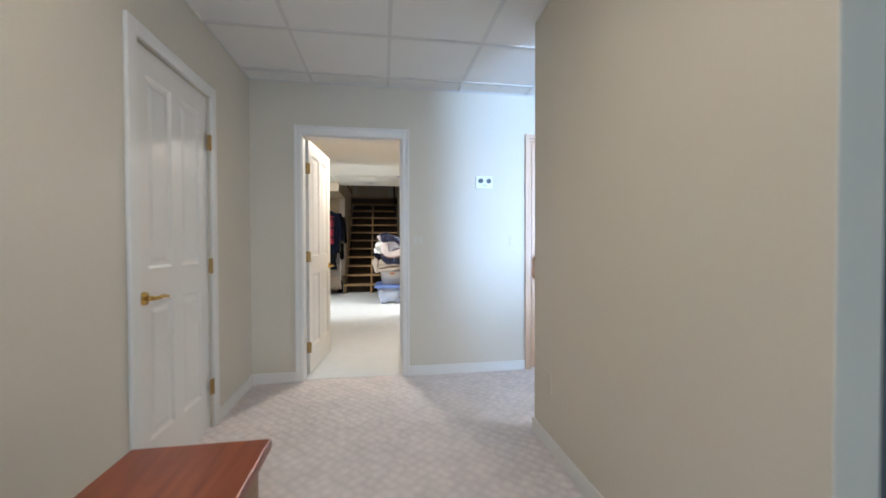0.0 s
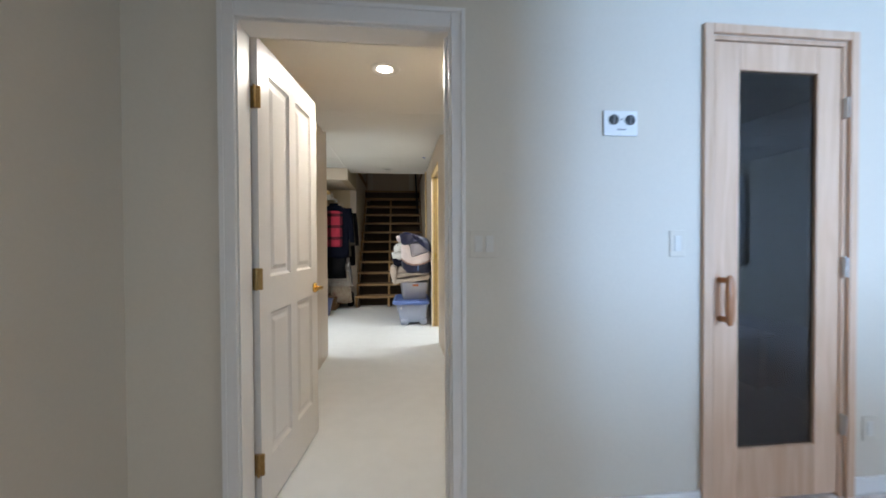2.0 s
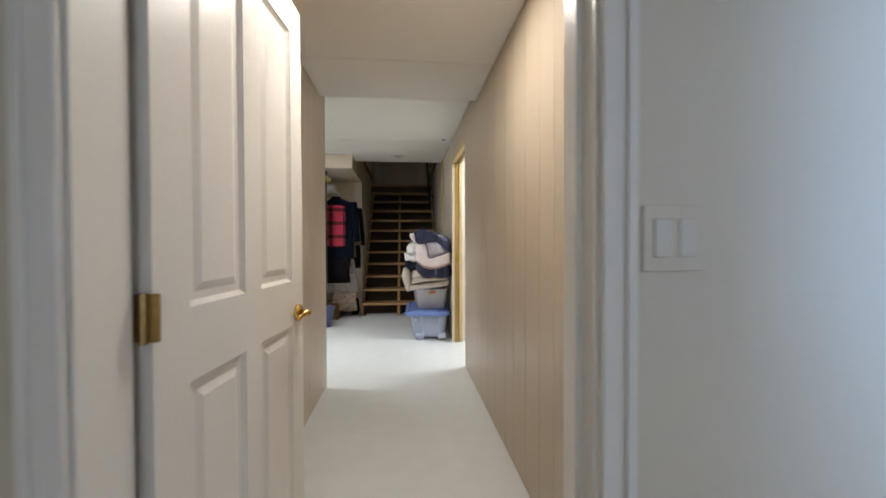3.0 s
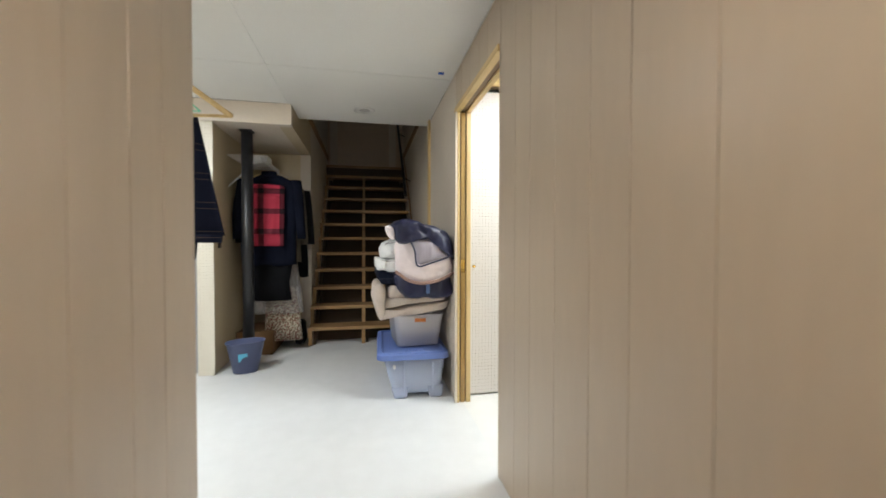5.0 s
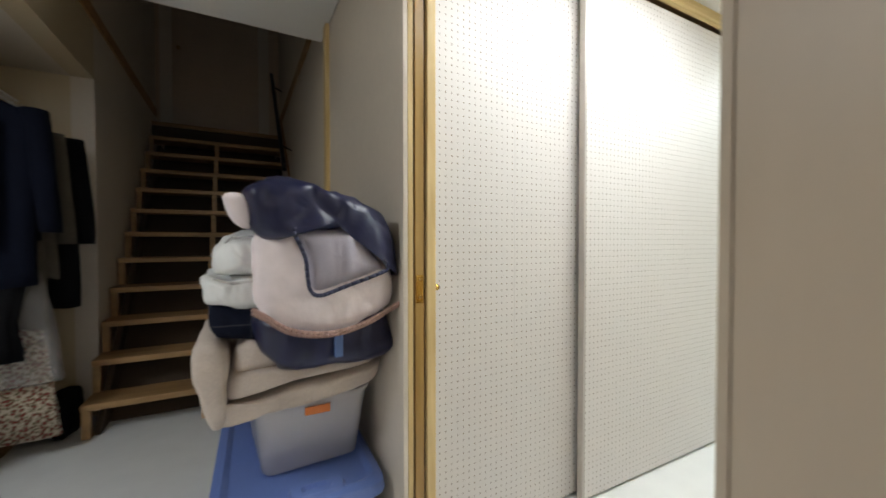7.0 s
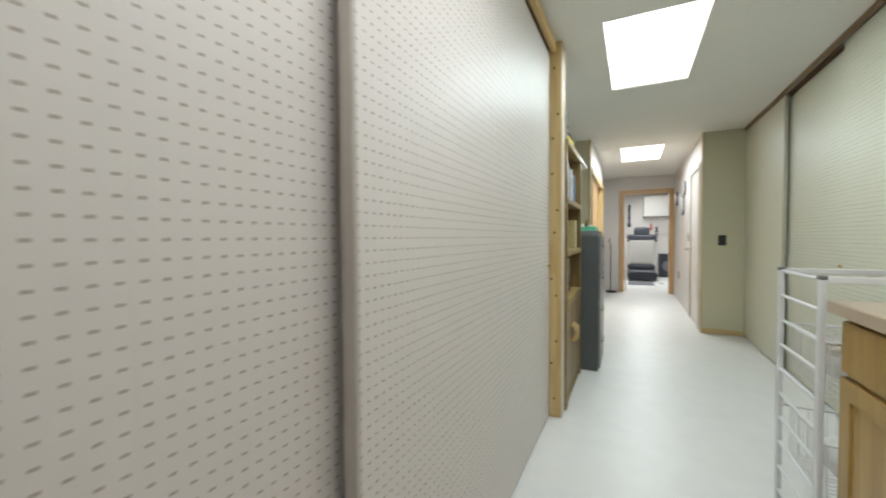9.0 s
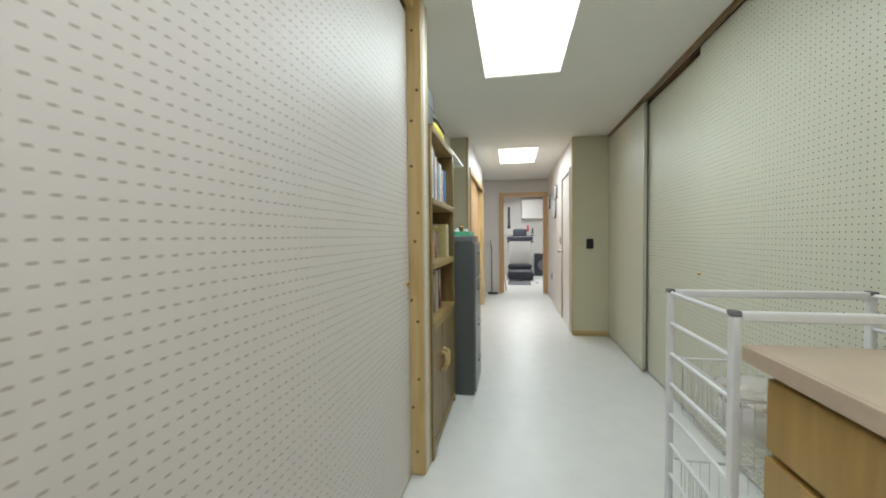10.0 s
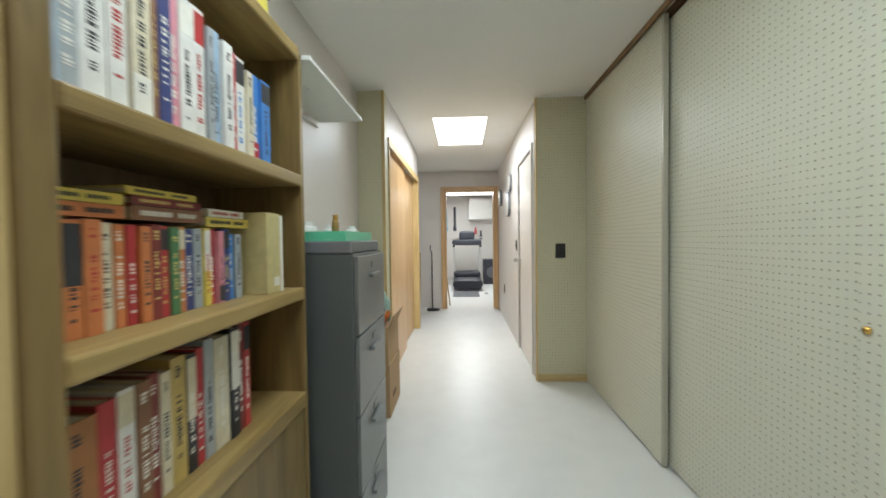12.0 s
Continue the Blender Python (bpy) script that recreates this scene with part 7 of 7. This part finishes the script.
# things at the end of the hall
ls = thing("floor_stand", (9.38, 7.26, 0), "thin black floor stand with a curved neck", "stand")
part("base", loft([ring(9.38, 7.26, 0, 0.13, 0.13, 28), ring(9.38, 7.26, 0.015, 0.125, 0.125, 28), ring(9.38, 7.26, 0.03, 0.03, 0.03, 28)]), M["blackpaint"], ls, "", True)
part("pole", rods(((9.38, 7.26, 0.03), (9.38, 7.26, 0.98), 0.009)), M["blackpaint"], ls)
part("neck", rods(((9.38, 7.26, 0.98), (9.38, 7.29, 1.04), 0.007), ((9.38, 7.29, 1.04), (9.38, 7.28, 1.12), 0.007)), M["blackpaint"], ls)
fch = thing("folding_chair", (9.2, 7.53, 0), "folded wooden chair leaning in the recess", "chair")
for y in (7.46, 7.58):
    part("leg", rods(((9.15, y, 0.0), (9.32, y, 0.98), 0.014)), M["tread"], fch)
part("seat", boxes((9.18, 9.21, 7.45, 7.59, 0.30, 0.68), bevel=0.004), M["tread"], fch)
part("backrest", boxes((9.29, 9.315, 7.45, 7.59, 0.80, 0.96), bevel=0.004), M["tread"], fch)
rope = thing("coiled_hose", (9.02, 7.42, 0), "pale coiled cord on the floor", "cord")
bm = bmesh.new()
pts = [(9.02 + 0.09 * math.cos(a), 7.42 + 0.09 * math.sin(a), 0.012 + a * 0.004) for a in [k * 0.5 for k in range(38)]]
for p, q in zip(pts, pts[1:]):
    rod_in(bm, p, q, 0.011, 6)
part("cord", bm, M["plastic"], rope)

# ---- workroom ----
tm = thing("treadmill", (12.3, 6.6, 0), "charcoal treadmill standing in the workroom", "treadmill")
part("deck", boxes((11.75, 13.4, 6.27, 6.97, 0.10, 0.20), bevel=0.02), M["tread_black"], tm)
part("belt", boxes((11.76, 13.2, 6.38, 6.86, 0.2005, 0.206)), M["matgrey"], tm)
part("motor_cover", soft(12.9, 13.4, 6.26, 6.98, 0.20, 0.36, 5, 0.0, 1, 8), M["tread_black"], tm, "", True)
part("rear_roller", boxes((11.70, 11.76, 6.30, 6.94, 0.04, 0.24), bevel=0.01), M["tread_black"], tm)
for y in (6.29, 6.95):
    part("upright", rods(((13.1, y, 0.18), (12.85, y, 1.12), 0.028)), M["plastic"], tm)
    part("handrail", rods(((12.85, y, 1.08), (12.35, y, 1.04), 0.022)), M["tread_black"], tm)
    part("grip_end", rods(((12.36, y, 1.04), (12.30, y, 1.04), 0.032)), M["black"], tm)
part("console", soft(12.72, 12.92, 6.24, 7.0, 1.05, 1.20, 5, 0, 1, 8), M["tread_black"], tm, "", True)
part("display", soft(12.80, 12.92, 6.42, 6.82, 1.18, 1.42, 5, 0, 1, 8), M["tread_black"], tm, "", True)
mat_ = thing("rubber_mat", (11.3, 6.65, 0), "grey rubber mat on the workroom floor", "mat")
part("mat", boxes((10.85, 11.68, 6.38, 6.95, -0.0015, 0.008), bevel=0.002), M["matgrey"], mat_)
papers = thing("paper_sheets", (11.4, 6.24, 0), "loose papers on the floor", "papers")
part("sheet", boxes((11.2, 11.5, 6.15, 6.36, -0.0015, 0.002)), M["plastic"], papers)
part("picture", boxes((11.24, 11.46, 6.18, 6.25, 0.0025, 0.003)), M["greycap"], papers)
spk = thing("loudspeaker", (13.3, 5.95, 0), "black box loudspeaker on the workroom floor", "speaker")
part("cabinet", boxes((13.05, 13.5, 5.72, 6.18, 0, 0.66), bevel=0.01), M["tread_black"], spk)
part("cone", rods(((13.03, 5.95, 0.32), (13.051, 5.95, 0.32), 0.15), sides=24), M["greycap"], spk)
part("badge", boxes((13.04, 13.0495, 5.80, 5.86, 0.30, 0.36)), M["plastic"], spk)
cab3 = thing("wall_cabinet", (13.8, 5.9, 1.5), "white wall cabinet in the workroom", "cabinet")
part("body", boxes((13.65, 13.999, 5.4, 6.55, 1.75, 2.35), bevel=0.005), M["white"], cab3)
part("door", boxes((13.63, 13.6495, 5.41, 5.97, 1.76, 2.34), bevel=0.003), M["plastic"], cab3)
part("door", boxes((13.63, 13.6495, 5.98, 6.54, 1.76, 2.34), bevel=0.003), M["plastic"], cab3)
ledge = thing("wall_ledge", (13.95, 6.6, 1.25), "white ledge along the workroom wall", "ledge")
part("board", boxes((13.93, 13.999, 4.5, 8.6, 1.24, 1.275)), M["white"], ledge)
for y, w, z0, z1, mt, lb in ((7.2, 0.06, 1.45, 2.1, "skyblue", "blue long tool hanging on the wall"), (6.95, 0.07, 1.45, 2.15, "tread_black", "black long tool hanging on the wall"), (6.35, 0.05, 1.35, 1.55, "pinklabel", "small red tool on the wall"), (6.2, 0.05, 1.2, 1.45, "tread_black", "small dark tool on the wall")):
    t = thing("hanging_tool", (13.98, y, z0), lb, "tool", "tools on the workroom wall")
    part("blade", boxes((13.975, 13.999, y - w / 2, y + w / 2, z0 + 0.12, z1), bevel=0.004), M[mt], t)
    part("grip", boxes((13.97, 13.999, y - w / 2 - 0.015, y + w / 2 + 0.015, z0, z0 + 0.119), bevel=0.006), M[mt], t)
for x, y in ((11.6, 6.6), (10.6, 7.3), (13.2, 6.5)):
    t = thing("ceiling_light", (x, y, 2.4), "fluorescent ceiling light in the workroom", "lamp", "workroom ceiling lights")
    part("housing", boxes((x - 0.2, x + 0.2, y - 0.65, y + 0.65, 2.44, 2.499), bevel=0.005), M["plastic"], t)
    part("diffuser", boxes((x - 0.18, x + 0.18, y - 0.63, y + 0.63, 2.41, 2.4395), bevel=0.003), M["tubeglow"], t)
prop = thing("wood_stick", (9.9, 7.03, 0), "wooden stick leaning beside the doorway", "stick")
part("stick", rods(((9.80, 6.97, 0.0), (9.66, 7.07, 0.95), 0.012)), M["tread"], prop)

# ---- wall planks, last ----
PATTERN = (0.190, 0.155, 0.205, 0.210, 0.175, 0.240, 0.260, 0.157, 0.200)


def planks(wall, x0, x1, y_from, y_to, step, z0, z1, skip=()):
    """Panel boards side by side with narrow recessed joints."""
    y, k = y_from, 0
    while (y_to - y) * step > 0.02:
        w = PATTERN[k % len(PATTERN)]
        e = y + step * w
        e = min(e, y_to) if step > 0 else max(e, y_to)
        lo, hi = min(y, e), max(y, e)
        for a, b in [(lo, hi)]:
            zz0 = z0
            for s0, s1, top in skip:
                if a < s1 and b > s0:
                    zz0 = top
                    if a < s0 - 0.02:
                        ob = part("plank", boxes((x0, x1, a + 0.0008, s0 - 0.001, z0, z1)), M["tan"], wall)
                        a = s0
                    if b > s1 + 0.02:
                        ob = part("plank", boxes((x0, x1, s1 + 0.001, b - 0.0008, z0, z1)), M["tan"], wall)
                        b = s1
            part("plank", boxes((x0, x1, a + 0.0008, b - 0.0008, zz0, z1), bevel=0.0015), M["tan"], wall)
        y, k = e, k + 1


wl, wr = bpy.data.objects["wall_corridor_left"], bpy.data.objects["wall_corridor_right"]
planks(wr, CR, CR + 0.0085, 6.374, YW + 0.122, -1, 0.004, CC - 0.001)
planks(wl, CL - 0.0085, CL, 6.012, YW + 0.122, -1, 0.004, CC - 0.001, skip=((4.304, 5.141, 2.091),))
part("end_strip", boxes((CR - 0.001, CR + 0.10, 6.3745, 6.387, 0, CC - 0.001)), M["tan"], wr)
part("end_strip", boxes((CL - 0.12, CL, 6.0125, 6.02, 0, CC - 0.001)), M["tan"], wl)
planks(wr, CR, CR + 0.0085, 6.388, 7.30, 1, 2.136, CC - 0.001)
